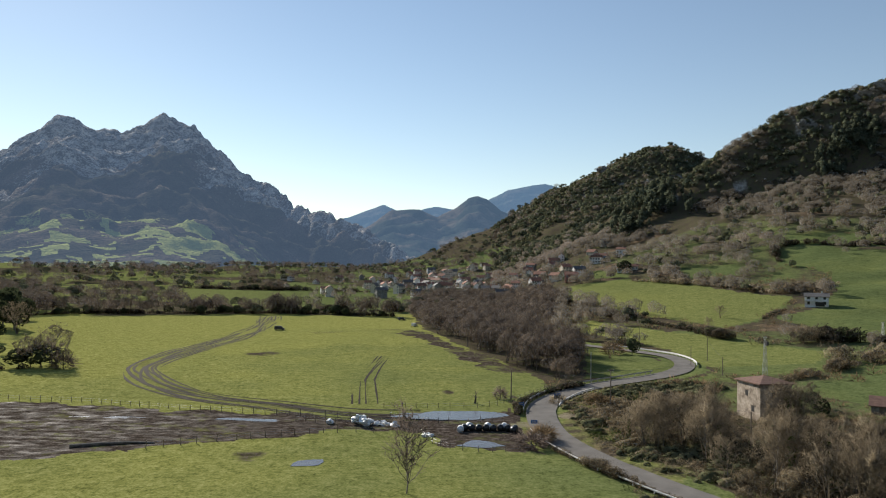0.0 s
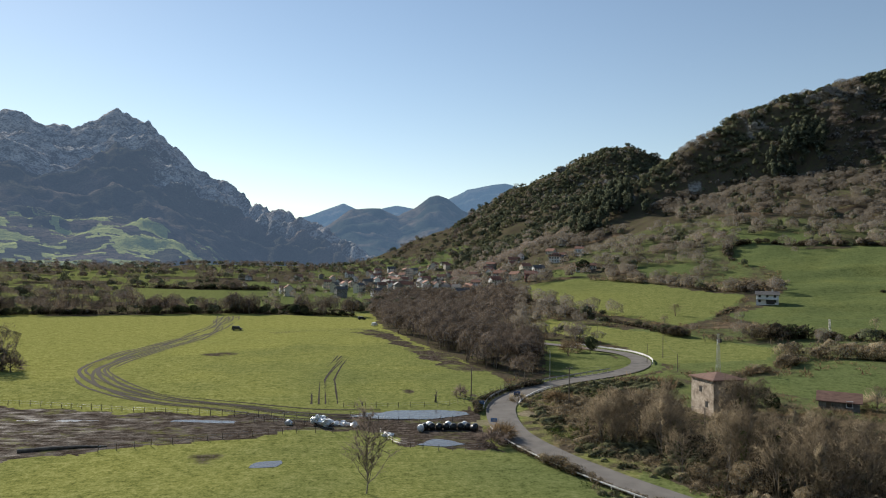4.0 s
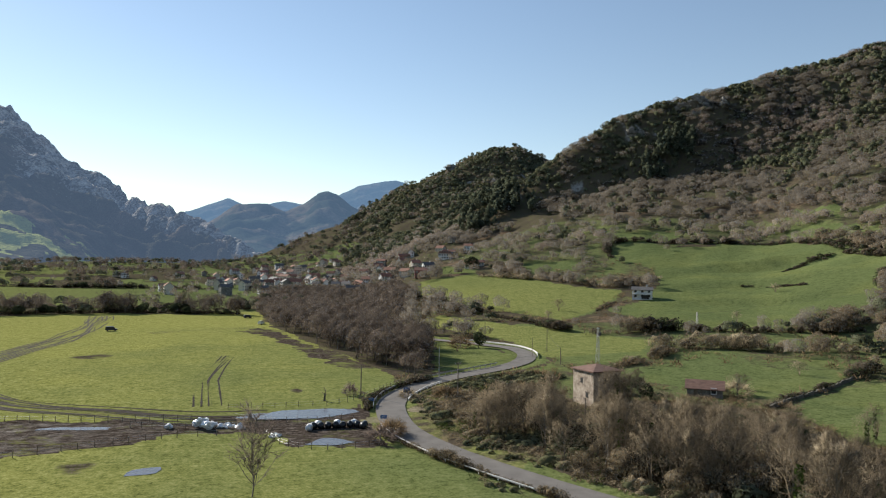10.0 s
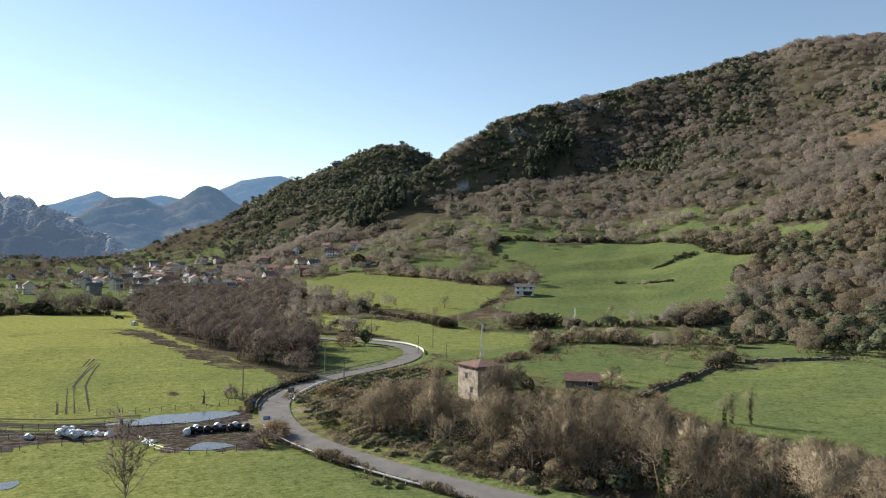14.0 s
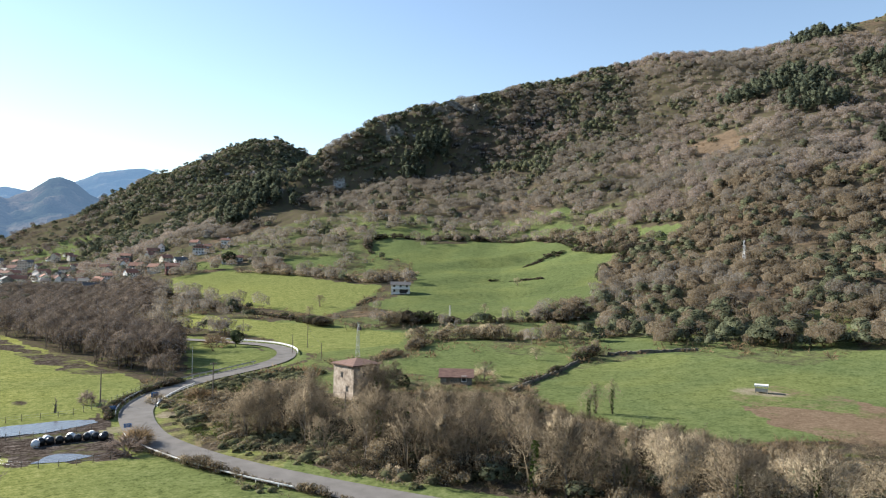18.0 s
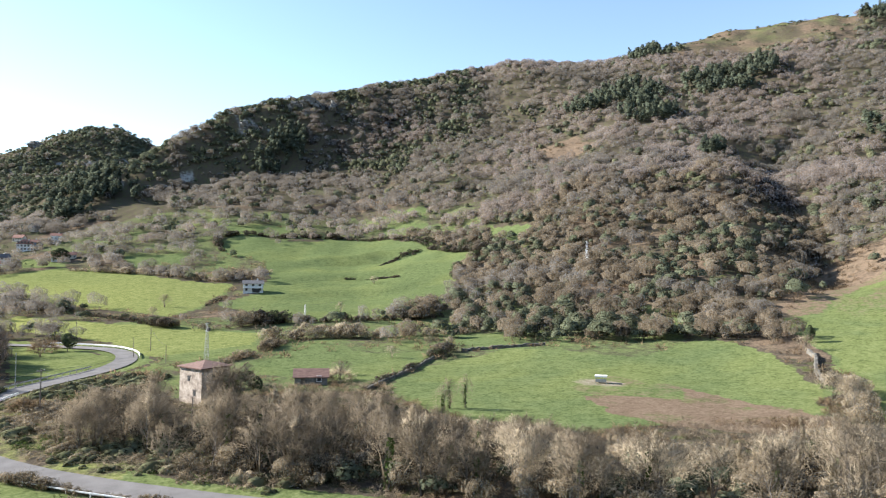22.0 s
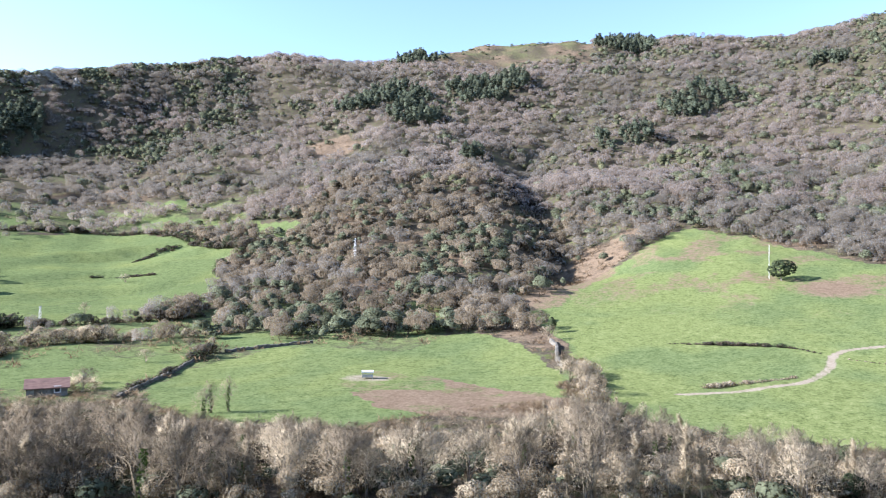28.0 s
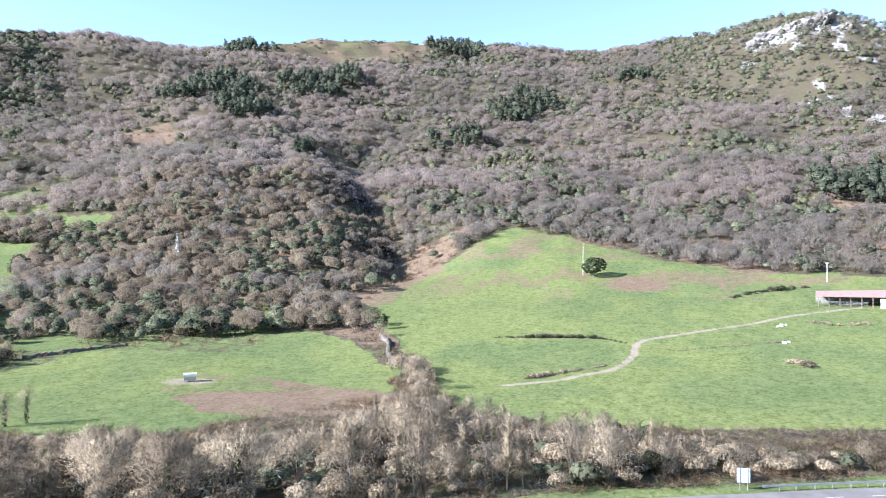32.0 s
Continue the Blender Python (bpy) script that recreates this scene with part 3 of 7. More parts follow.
ground_mesh.attributes.new("wet", "FLOAT", "POINT").data.foreach_set("value", (inside(gx, gy, MUD_YARD) * (0.4 + 0.6 * sstep(0, -70, gx))).astype(np.float32))
tagged(new("ground", ground_mesh), "green winter pasture, mud, bracken and wooded valley slopes", "ground", kind="structure")

# ---------------------------------------------------------------- mountains far off
def ridge(name, label, crest, near, far_side, lift, rough, material, power=1.25, meadows=False, crags=0.0):
    ck = np.array(crest)
    az = np.arange(ck[0, 0], ck[-1, 0], 0.13 if meadows else 0.2)
    s = np.concatenate([np.linspace(0, 1, 95 if meadows else 64), 1 + np.linspace(0.02, 0.3, 6)])
    aa, ss = np.meshgrid(az, s)
    R = np.interp(aa, ck[:, 0], ck[:, 1])
    h = EYE + R * tan_el(np.interp(aa, ck[:, 0], ck[:, 2]))
    near = near + 320 * sstep(-18, -12, aa) * meadows
    r = near + (R - near) * ss
    x, y = r * np.sin(np.radians(aa)), r * np.cos(np.radians(aa))
    t = np.clip(ss, 0, 1)
    z = lift + (h - lift) * (t ** power) - (ss > 1) * (ss - 1) * far_side - 30 * (ss < 0.012)
    wob = (1 - t ** 6)
    rid = 1 - np.abs(2 * fbm(x / 330, y / 330, 201, 5) - 1)
    rid2 = 1 - np.abs(2 * fbm(x / 120, y / 120, 211, 4) - 1)
    z = z + wob * t * rough * ((rid - 0.98) * 2.0 + (rid2 - 0.95) * 0.8) + (fbm(x / 60, y / 60, 221, 3) - 0.5) * rough * 0.16 * sstep(0.02, 0.2, t)
    z = z + (fbm(x / 34, y / 34, 271, 4) - 0.5) * 0.42 * rough * sstep(0.45, 0.9, t) * meadows
    # cliff bands: the slope steps
    z = z + wob * t * rough * 0.35 * np.sin(7 * t * 2 * np.pi + 5 * fbm(x / 300, y / 300, 231, 2)) * sstep(0.35, 0.6, t)
    rows_, cols_ = x.shape
    idx = np.arange(rows_ * cols_).reshape(rows_, cols_)
    quads = np.stack([idx[:-1, :-1], idx[:-1, 1:], idx[1:, 1:], idx[1:, :-1]], -1).reshape(-1, 4)[:, ::-1]
    me = mesh_of(name, np.stack([x, y, z], -1).reshape(-1, 3), quads, material, smooth=True)
    stone = sstep(0.42, 0.8, t + 0.5 * (fbm(x / 240, y / 240, 241, 3) - 0.5)) * crags
    field = (sstep(0.505, 0.545, fbm(x / 48, y / 30, 251, 4)) * (1 - sstep(0.22, 0.5, t)) * (0.8 - 0.40 * sstep(-17, -13, aa)) if meadows else 0 * t)
    field = np.maximum(field, 0.35 * meadows * sstep(0.58, 0.66, fbm(x / 260, y / 260, 261, 2)) * sstep(0.6, 0.7, t) * (1 - sstep(0.8, 0.9, t)))
    paint(me, "cover", stone.ravel(), field.ravel(), 0 * stone.ravel())
    return tagged(new(name, me), label, "mountain", kind="structure")


# haze is imitated by blue emission, stronger on the farther ranges
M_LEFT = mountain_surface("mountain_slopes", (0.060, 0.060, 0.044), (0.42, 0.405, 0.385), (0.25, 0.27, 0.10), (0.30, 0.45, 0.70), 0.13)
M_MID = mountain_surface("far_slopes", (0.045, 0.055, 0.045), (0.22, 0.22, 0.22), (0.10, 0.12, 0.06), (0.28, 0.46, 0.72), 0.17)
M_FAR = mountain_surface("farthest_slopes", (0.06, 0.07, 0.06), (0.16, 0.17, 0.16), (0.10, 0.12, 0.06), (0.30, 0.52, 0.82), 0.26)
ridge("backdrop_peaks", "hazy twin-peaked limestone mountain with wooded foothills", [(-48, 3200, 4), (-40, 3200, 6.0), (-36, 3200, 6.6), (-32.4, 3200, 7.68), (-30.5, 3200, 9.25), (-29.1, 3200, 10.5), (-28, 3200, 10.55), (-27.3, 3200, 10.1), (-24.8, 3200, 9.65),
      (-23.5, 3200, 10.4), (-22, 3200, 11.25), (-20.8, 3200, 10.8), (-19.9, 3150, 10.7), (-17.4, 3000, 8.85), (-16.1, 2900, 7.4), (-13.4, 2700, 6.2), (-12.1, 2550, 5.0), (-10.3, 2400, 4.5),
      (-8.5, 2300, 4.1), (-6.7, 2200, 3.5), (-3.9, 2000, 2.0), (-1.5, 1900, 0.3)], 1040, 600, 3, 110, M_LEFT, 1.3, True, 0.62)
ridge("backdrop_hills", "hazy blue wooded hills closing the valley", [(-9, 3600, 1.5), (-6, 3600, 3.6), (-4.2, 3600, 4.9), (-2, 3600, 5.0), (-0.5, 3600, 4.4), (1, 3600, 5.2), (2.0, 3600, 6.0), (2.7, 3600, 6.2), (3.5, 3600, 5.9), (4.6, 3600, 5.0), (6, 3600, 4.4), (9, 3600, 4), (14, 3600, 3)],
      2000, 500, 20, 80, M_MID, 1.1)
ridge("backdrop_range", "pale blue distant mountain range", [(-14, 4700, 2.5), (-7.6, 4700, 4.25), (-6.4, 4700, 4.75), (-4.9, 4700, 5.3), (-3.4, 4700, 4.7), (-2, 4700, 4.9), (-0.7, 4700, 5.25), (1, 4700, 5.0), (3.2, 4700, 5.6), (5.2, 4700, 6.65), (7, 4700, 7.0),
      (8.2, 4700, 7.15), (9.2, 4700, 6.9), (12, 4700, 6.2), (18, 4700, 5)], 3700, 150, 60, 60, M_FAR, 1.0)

# ---------------------------------------------------------------- plants: shapes
def unit(v):
    return v / np.maximum(np.linalg.norm(v, axis=-1, keepdims=True), 1e-9)


def blades(p, d, length, width, rng):
    """Thin triangles from p along d: twigs or fronds."""
    n = len(p)
    side = unit(np.cross(d, rng.normal(size=(n, 3)))) * np.reshape(width, (-1, 1)) * 0.5
    tip = p + d * np.reshape(length, (-1, 1))
    return np.stack([p - side, p + side, tip], 1).reshape(-1, 3)


def flakes(p, out, size, rng):
    """Leaf clumps: small triangles that face outwards, unevenly."""
    n = len(p)
    nrm = unit(out + rng.normal(size=(n, 3)) * 0.65)
    a = unit(np.cross(nrm, rng.normal(size=(n, 3))))
    b = np.cross(nrm, a)
    s = np.reshape(size, (-1, 1))
    return np.stack([p + a * s, p - a * s * 0.6 + b * s * 0.8, p - a * s * 0.5 - b * s * 0.9], 1).reshape(-1, 3)


def lump(rng, centre, w, h, sides=7, uneven=0.2):
    """An uneven dome of twigs or leaves, open below."""
    rows_ = []
    for lev in (-0.35, 0.25, 0.72):
        a = (np.arange(sides) + rng.uniform(0, 1)) * 2 * np.pi / sides
        rad = math.sqrt(1 - lev * lev) * rng.uniform(1 - uneven, 1 + uneven, sides)
        rows_.append(np.stack([np.cos(a) * rad * w, np.sin(a) * rad * w, (lev + rng.normal(size=sides) * 0.07) * h], -1))
    top = np.array([rng.normal() * 0.15 * w, rng.normal() * 0.15 * w, h * rng.uniform(0.92, 1.1)])
    out = []
    for k in range(sides):
        j = (k + 1) % sides
        for lo, hi in zip(rows_, rows_[1:]):
            out += [lo[k], lo[j], hi[j], lo[k], hi[j], hi[k]]
        out += [rows_[2][k], rows_[2][j], top]
    return np.array(out) + centre


def lumps(rng, h, w, count, sides):
    """Several domes that make one rounded, broken crown."""
    if count == 1:
        return lump(rng, (0, 0, h * 0.52), w, h * 0.46, sides)
    out = []
    turn = rng.uniform(0, 6.28)
    for k in range(count):
        a = turn + 6.28 * k / count
        s = rng.uniform(0.58, 0.8)
        out.append(lump(rng, (math.cos(a) * w * 0.45, math.sin(a) * w * 0.45, h * rng.uniform(0.42, 0.62)), w * s, h * 0.42 * s * rng.uniform(0.9, 1.2), sides))
    return np.concatenate(out)


def cap(rng, centre, w, h, sides=5):
    """A small uneven crown of two rings, for trees far off."""
    rows_ = []
    for lev, rad0 in ((-0.45, 0.8), (0.42, 0.92)):
        a = (np.arange(sides) + rng.uniform(0, 1)) * 2 * np.pi / sides
        rad = rad0 * rng.uniform(0.72, 1.28, sides)
        rows_.append(np.stack([np.cos(a) * rad * w, np.sin(a) * rad * w, (lev + rng.normal(size=sides) * 0.14) * h], -1))
    top = np.array([rng.normal() * 0.2 * w, rng.normal() * 0.2 * w, h * rng.uniform(0.85, 1.1)])
    out = []
    for k in range(sides):
        j = (k + 1) % sides
        out += [rows_[0][k], rows_[0][j], rows_[1][j], rows_[0][k], rows_[1][j], rows_[1][k], rows_[1][k], rows_[1][j], top]
    return np.array(out) + centre


def wood_bare(rng, h=8.6, w=5.0, n=15, fine=0.9):
    """A leafless tree of the upper woods: an open crown with upright twigs."""
    return np.concatenate([cap(rng, (0, 0, h * 0.48), w * 0.9, h * 0.42), far_bare(rng, h * 1.08, w, n, fine, 0.5, 0.3, trunk=0)])


def wood_leafy(rng, h=6.5, w=3.2, n=8):
    return np.concatenate([cap(rng, (0, 0, h * 0.48), w, h * 0.5), far_leafy(rng, h, w, n, 0.75)])


def wood_gum(rng, h=18.0, w=3.6):
    """A tall eucalyptus: leaf clumps at several heights round a thin stem."""
    out = [blades(np.array([[0, 0, -0.6]]), np.array([[0, 0, 1.0]]), np.array([h * 0.8]), np.array([0.5]), rng)]
    for f, s in ((0.42, 0.8), (0.60, 1.0), (0.76, 0.9), (0.9, 0.6)):
        a, d = rng.uniform(0, 6.28), rng.uniform(0.2, 0.6) * w
        out.append(cap(rng, (math.cos(a) * d, math.sin(a) * d, h * f), w * s * rng.uniform(0.75, 1.1), h * 0.15))
    out.append(far_leafy(rng, h * 0.8, w, 14, 0.6) + (0, 0, h * 0.25))
    return np.concatenate(out)


def puff_bare(rng, h=9.0, w=3.9, count=1, sides=7, n=12, fine=1.0):
    """A leafless tree far off: rounded haze of twigs, with single ones standing out of it."""
    return np.concatenate([lumps(rng, h, w * 0.92, count, sides), far_bare(rng, h, w, n, fine)])


def puff_leafy(rng, h=7.5, w=3.4, count=2, sides=6, n=12, fine=1.0):
    return np.concatenate([lumps(rng, h, w, count, sides), far_leafy(rng, h, w, n, fine)])


def far_bare(rng, h=9.0, w=3.9, n=30, fine=1.0, thin=1.0, wild=0.25, trunk=4):
    """A leafless tree for a far wood: a haze of outward twigs over a forked trunk."""
    d = unit(rng.normal(size=(n, 3)) + (0, 0, 0.45))
    lump = 0.62 + 0.42 * rng.random((n, 1))
    p = d * lump * (w, w, h * 0.42) + (0, 0, h * 0.56)
    nrm = unit(d + rng.normal(size=(n, 3)) * 0.45)
    up = unit(d * (0.8, 0.8, 0.6) + (0, 0, 0.7) + rng.normal(size=(n, 3)) * wild)
    side = unit(np.cross(up, nrm)) * rng.uniform(0.20, 0.42, (n, 1)) * fine * thin
    long_ = up * rng.uniform(0.9, 2.0, (n, 1)) * (0.4 + 0.6 * fine)
    v = [np.stack([p - side - long_ * 0.4, p + side - long_ * 0.4, p + long_ * 0.6], 1).reshape(-1, 3)]
    if not trunk:
        return v[0]
    base = np.array([[0, 0, -0.6]] * 4)
    lean = rng.normal(size=(4, 3)) * 0.22
    lean[:, 2] = 1.0
    v.append(blades(base, unit(lean), rng.uniform(0.6, 0.85, 4) * h, np.array([0.5, 0.4, 0.35, 0.35]), rng))
    return np.concatenate(v)


def far_leafy(rng, h=7.5, w=3.4, n=32, fine=1.0):
    """A dense evergreen oak or laurel for a far wood."""
    d = unit(rng.normal(size=(n, 3)) + (0, 0, 0.35))
    lump = 0.8 + 0.35 * rng.random((n, 1))
    p = d * lump * (w, w, h * 0.45) + (0, 0, h * 0.5)
    return flakes(p, d, rng.uniform(0.6, 1.2, n) * w / 3.2 * fine, rng)


def brush(rng, h=1.8, w=1.6, n=26, width=0.10, rise=1.3):
    """A bramble or broom clump."""
    a = rng.uniform(0, 2 * np.pi, n)
    rad = w * np.sqrt(rng.random(n))
    p = np.stack([np.cos(a) * rad * 0.7, np.sin(a) * rad * 0.7, h * rng.uniform(-0.1, 0.55, n)], -1)
    d = unit(np.stack([np.cos(a) * 0.6, np.sin(a) * 0.6, rng.uniform(0.1, 1.0, n) * rise], -1) + rng.normal(size=(n, 3)) * 0.45)
    return blades(p, d, rng.uniform(0.45, 0.85, n) * h, rng.uniform(0.6, 1.5, n) * width, rng)


def tubes(segs, sides=3):
    """Tapered limbs from (p0, p1, r0, r1): triangles."""
    p0 = np.array([s[0] for s in segs], float)
    p1 = np.array([s[1] for s in segs], float)
    r0, r1 = np.array([s[2] for s in segs]), np.array([s[3] for s in segs])
    d = unit(p1 - p0)
    a = unit(np.cross(d, np.where(np.abs(d[:, 2:3]) > 0.9, np.array([[1.0, 0, 0]]), np.array([[0, 0, 1.0]]))))
    b = np.cross(d, a)
    rings = []
    for k in range(sides):
        c, s = math.cos(2 * math.pi * k / sides), math.sin(2 * math.pi * k / sides)
        o = a * c + b * s
        rings.append((p0 + o * r0[:, None], p1 + o * r1[:, None]))
    out = []
    for k in range(sides):
        (a0, a1), (b0, b1) = rings[k], rings[(k + 1) % sides]
        out += [np.stack([a0, b0, b1], 1), np.stack([a0, b1, a1], 1)]
    return np.concatenate(out).reshape(-1, 3)


def grow_bare(rng, h, w, limbs=11, subs=5, twigs=13, upright=0.8, girth=0.016, fork=0.25, twig_width=0.045):
    """Trunk, limbs and twigs of a leafless tree: (wood triangles, twig triangles)."""
    segs, tp, td, bp, bd = [], [], [], [], []
    n = 7
    pts = [np.zeros(3)]
    for i in range(n):
        pts.append(pts[-1] + np.array([rng.normal() * 0.035 * h / n * 3, rng.normal() * 0.035 * h / n * 3, h * 0.86 / n]))
    for i in range(n):
        segs.append((pts[i] - (0, 0, 0.3 * (i == 0)), pts[i + 1], h * girth * (1 - i / n) + 0.015, h * girth * (1 - (i + 1) / n) + 0.012))
    for k in range(limbs):
        f = fork + (0.97 - fork) * (k + rng.random()) / limbs
        i = min(int(f * n), n - 1)
        base = pts[i] + (pts[i + 1] - pts[i]) * (f * n - i)
        az = k * 2.4 + rng.normal() * 0.5
        d = unit(np.array([math.cos(az), math.sin(az), upright * rng.uniform(0.5, 1.5)]))
        ln = w * rng.uniform(0.7, 1.15) * (1.15 - 0.6 * f)
        p, r = base, h * girth * (1 - f) * 0.6 + 0.014
        for s in range(3):
            q = p + d * ln / 3
            segs.append((p, q, r, r * 0.72))
            for _ in range(2 if s else 1):
                if rng.random() < subs / 6:
                    dd = unit(d + rng.normal(size=3) * 0.6 + (0, 0, 0.25))
                    e = q + dd * ln * rng.uniform(0.22, 0.42)
                    bp.append(q)
                    bd.append(e - q)
                    tp.append(q + (e - q) * rng.random((twigs, 1)))
                    td.append(unit(dd + rng.normal(size=(twigs, 3)) * 0.55 + (0, 0, 0.2)))
            tp.append(p + (q - p) * rng.random((twigs // 2, 1)))
            td.append(unit(d + rng.normal(size=(twigs // 2, 3)) * 0.6 + (0, 0, 0.25)))
            p, r = q, r * 0.72
            d = unit(d + (0, 0, 0.16 * upright) + rng.normal(size=3) * 0.14)
    tp, td = np.concatenate(tp), np.concatenate(td)
    m = len(tp)
    bp, bd = np.reshape(bp, (-1, 3)), np.reshape(bd, (-1, 3))
    bl = np.linalg.norm(bd, axis=1)
    wood_v = np.concatenate([tubes(segs), blades(bp, unit(bd), bl, 0.03 + 0.004 * h + 0 * bl, rng)])
    return wood_v, blades(tp, td, rng.uniform(0.5, 1.25, m) * (0.07 * h + 0.25), rng.uniform(0.7, 1.4, m) * twig_width, rng)


def outward(v):
    """Normals that point out of a plant's crown, so that it takes light as one rounded mass."""
    c = np.array([0, 0, 0.45 * v[:, 2].max()])
    return unit((v - c) / np.maximum(np.ptp(v, axis=0), 0.1))


def soup(name, v, material, tint=None, normals=None):
    me = mesh_of(name, v, np.arange(len(v), dtype=np.int32).reshape(-1, 3), material)
    if normals is not None:
        me.normals_split_custom_set_from_vertices(normals.astype(np.float32))
    if tint is not None:
        me.attributes.new("tint", "FLOAT", "POINT").data.foreach_set("value", np.asarray(tint, np.float32))
    return me


def scatter(templates, places, rng, rise=0.0):
    """Copies of the shapes, joined: places are rows of x, y, z, size, girth. Gives points and a tint for each plant."""
    out, tint, normals = [], [], []
    pick = rng.integers(0, len(templates), len(places))
    for k, tv in enumerate(templates):
        p = places[pick == k]
        if not len(p):
            continue
        a = rng.uniform(0, 2 * np.pi, len(p))
        c, s = np.cos(a)[:, None], np.sin(a)[:, None]
        x = tv[None, :, 0] * p[:, 4:5]
        y = tv[None, :, 1] * p[:, 4:5]
        v = np.stack([x * c - y * s + p[:, 0:1], x * s + y * c + p[:, 1:2], tv[None, :, 2] * p[:, 3:4] + p[:, 2:3]], -1)
        out.append(v.reshape(-1, 3))
        nv = unit(outward(tv) * (1 - rise) + np.array([0, 0, rise]))
        normals.append(np.stack([nv[None, :, 0] * c - nv[None, :, 1] * s, nv[None, :, 0] * s + nv[None, :, 1] * c, nv[None, :, 2] + 0 * c], -1).reshape(-1, 3))
        tint.append(np.repeat(rng.random(len(p)), len(tv)))
    return np.concatenate(out), np.concatenate(tint), np.concatenate(normals)


rng = np.random.default_rng(7)

# ---------------------------------------------------------------- woods on the slopes
def candidates(count, az0, az1, r0, r1):
    az = np.radians(rng.uniform(az0, az1, count))
    r = np.sqrt(rng.uniform(r0 * r0, r1 * r1, count))
    return r * np.sin(az), r * np.cos(az)


GROVES = [(470, 800, 24), (440, 790, 18), (231, 820, 40), (262, 850, 40), (760, 480, 42), (720, 505, 34), (842, 405, 46), (880, 385, 36), (570, 277, 11), (985, 575, 42), (687, 410, 32), (1215, 290, 46), (1190, 320, 30),
          (1036, -5, 26), (613, 298, 8), (699, 181, 22), (730, 170, 20), (850, 142, 30), (905, 118, 30), (545, -165, 40), (560, -190, 40), (255, 905, 36)]
FIELDS = [PASTURE_WEST, FAR_FIELD, MEADOW_A, MEADOW_B, MEADOW_B2, MEADOW_C, ROADSIDE, ROADSIDE_EAST, VERGE_FIELD, LOW_FIELD, STRIP, FEEDER_FIELD, UPPER_FIELD] + SMALL_FIELDS

x, y = candidates(50000, 4, 118, 235, 1460)
xx, yy = candidates(6000, 36, 104, 245, 640)
xd, yd = candidates(9500, 6, 46, 800, 1530)
x, y = np.concatenate([x, xx, xd]), np.concatenate([y, yy, yd])
r, az = np.hypot(x, y), np.degrees(np.arctan2(x, y))
z = height(x, y)
roll = rng.random(len(x))
open_land = meadow_at(x, y) > 0.5
clear = any_of(x, y, CLEARINGS)
thin = fbm(x / 55, y / 55, 301, 3)
ck = np.array(CREST)
beyond = r > np.interp(az, ck[:, 0], ck[:, 1]) + 40
beyond &= ~((az < 22) & (r > 850) & (r < 1530))
village_flat = (az < 13) & (r > 540) & (r < 790) & (thin < 0.6)
low_ground = (z < np.where(az > 44, 3.0, 7.0)) & (az > 20)
bald = (az > 60) & (az < 73.5) & (r > 1095 + 40 * thin)
heath = (az > 92) & (z > 235)
terrace = inside(x, y, TERRACES)
rows_of = np.abs(((0.55 * x + 0.83 * y + 14 * thin) / 42) % 1 - 0.5) * 42
glade = (fbm(x / 30, y / 30, 303, 3) < np.where(az < 46, 0.36, 0.27)) & ~((az < 46) & (z > 150))
keep = ~open_land & ~beyond & ~(clear & (roll < 0.4)) & ~inside(x, y, RIVER_WOOD) & (r > 250) & ~((thin < 0.33) & (z < 120) & (az < 44)) & ~village_flat & ~((az < 9) & (z < 14)) & ~(low_ground & (roll < 0.8)) & (away(x, y, ROAD) > 9)
keep &= np.hypot(x - 190, y - 358) > 26
keep &= ~(bald & (roll < 0.6)) & ~(heath & (roll < 0.45)) & ~(terrace & (rows_of > 5) & (roll < 0.72)) & ~(glade & (roll < 0.8))
x, y, z, r, az, thin, clear, heath, terrace, bald = (q[keep] for q in (x, y, z, r, az, thin, clear, heath, terrace, bald))
near_grove = np.any([np.hypot(x - a, y - b) < c for a, b, c in GROVES], axis=0)
grove = near_grove & (rng.random(len(x)) < 0.8)
spot = fbm(x / 42, y / 42, 311, 4)
green = 0.06 + 0.5 * sstep(0.54, 0.66, spot)
green = np.where((az < 46) & (z > 140), 0.15 + 0.75 * sstep(0.40, 0.56, spot), green)
green = np.where((az > 74) & (z > 60), 0.10 + 0.6 * sstep(0.50, 0.62, spot), green)
green = np.where(heath, 0.75, green)
green = np.where((az > 44) & (az < 68) & (z < 46), 0.08 + 0.5 * sstep(0.46, 0.60, spot), green)
green = np.where((az < 21.5) & (r > 900), 0.9, np.where((az < 21.5) & (r < 900), 0.10, green))
dice = rng.random(len(x))
leafy = (dice < green) & ~grove
scrub = ~leafy & ~grove & (clear | bald | (rng.random(len(x)) < np.where(z < 70, 0.16, 0.05)))
bare_ = ~leafy & ~grove & ~scrub
close = r < 520
warm = (inside(x, y, RUST_SPUR) | ((az > 40) & (az < 72) & (z < 70))) & (fbm(x / 24, y / 24, 313, 2) + 0.1 * rng.normal(size=len(x)) > 0.36)
rosy = ~warm & (fbm(x / 120, y / 120, 315, 3) + 0.05 * rng.normal(size=len(x)) + 0.006 * np.clip(az - 52, -20, 16) > 0.49)
olive = fbm(x / 50, y / 50, 317, 2) + 0.12 * rng.normal(size=len(x)) > 0.56
far_shapes = [wood_bare(rng) for _ in range(12)]
near_shapes = [np.concatenate([wood_bare(rng, 8.2, 4.2, 0), far_bare(rng, 8.6, 4.3, 40, 0.5, 0.6, 0.4)]) for _ in range(12)]
far_green = [wood_leafy(rng) for _ in range(10)]
near_green = [puff_leafy(rng, 7.0, 3.0, count=2, sides=5, n=22, fine=0.5) for _ in range(8)]
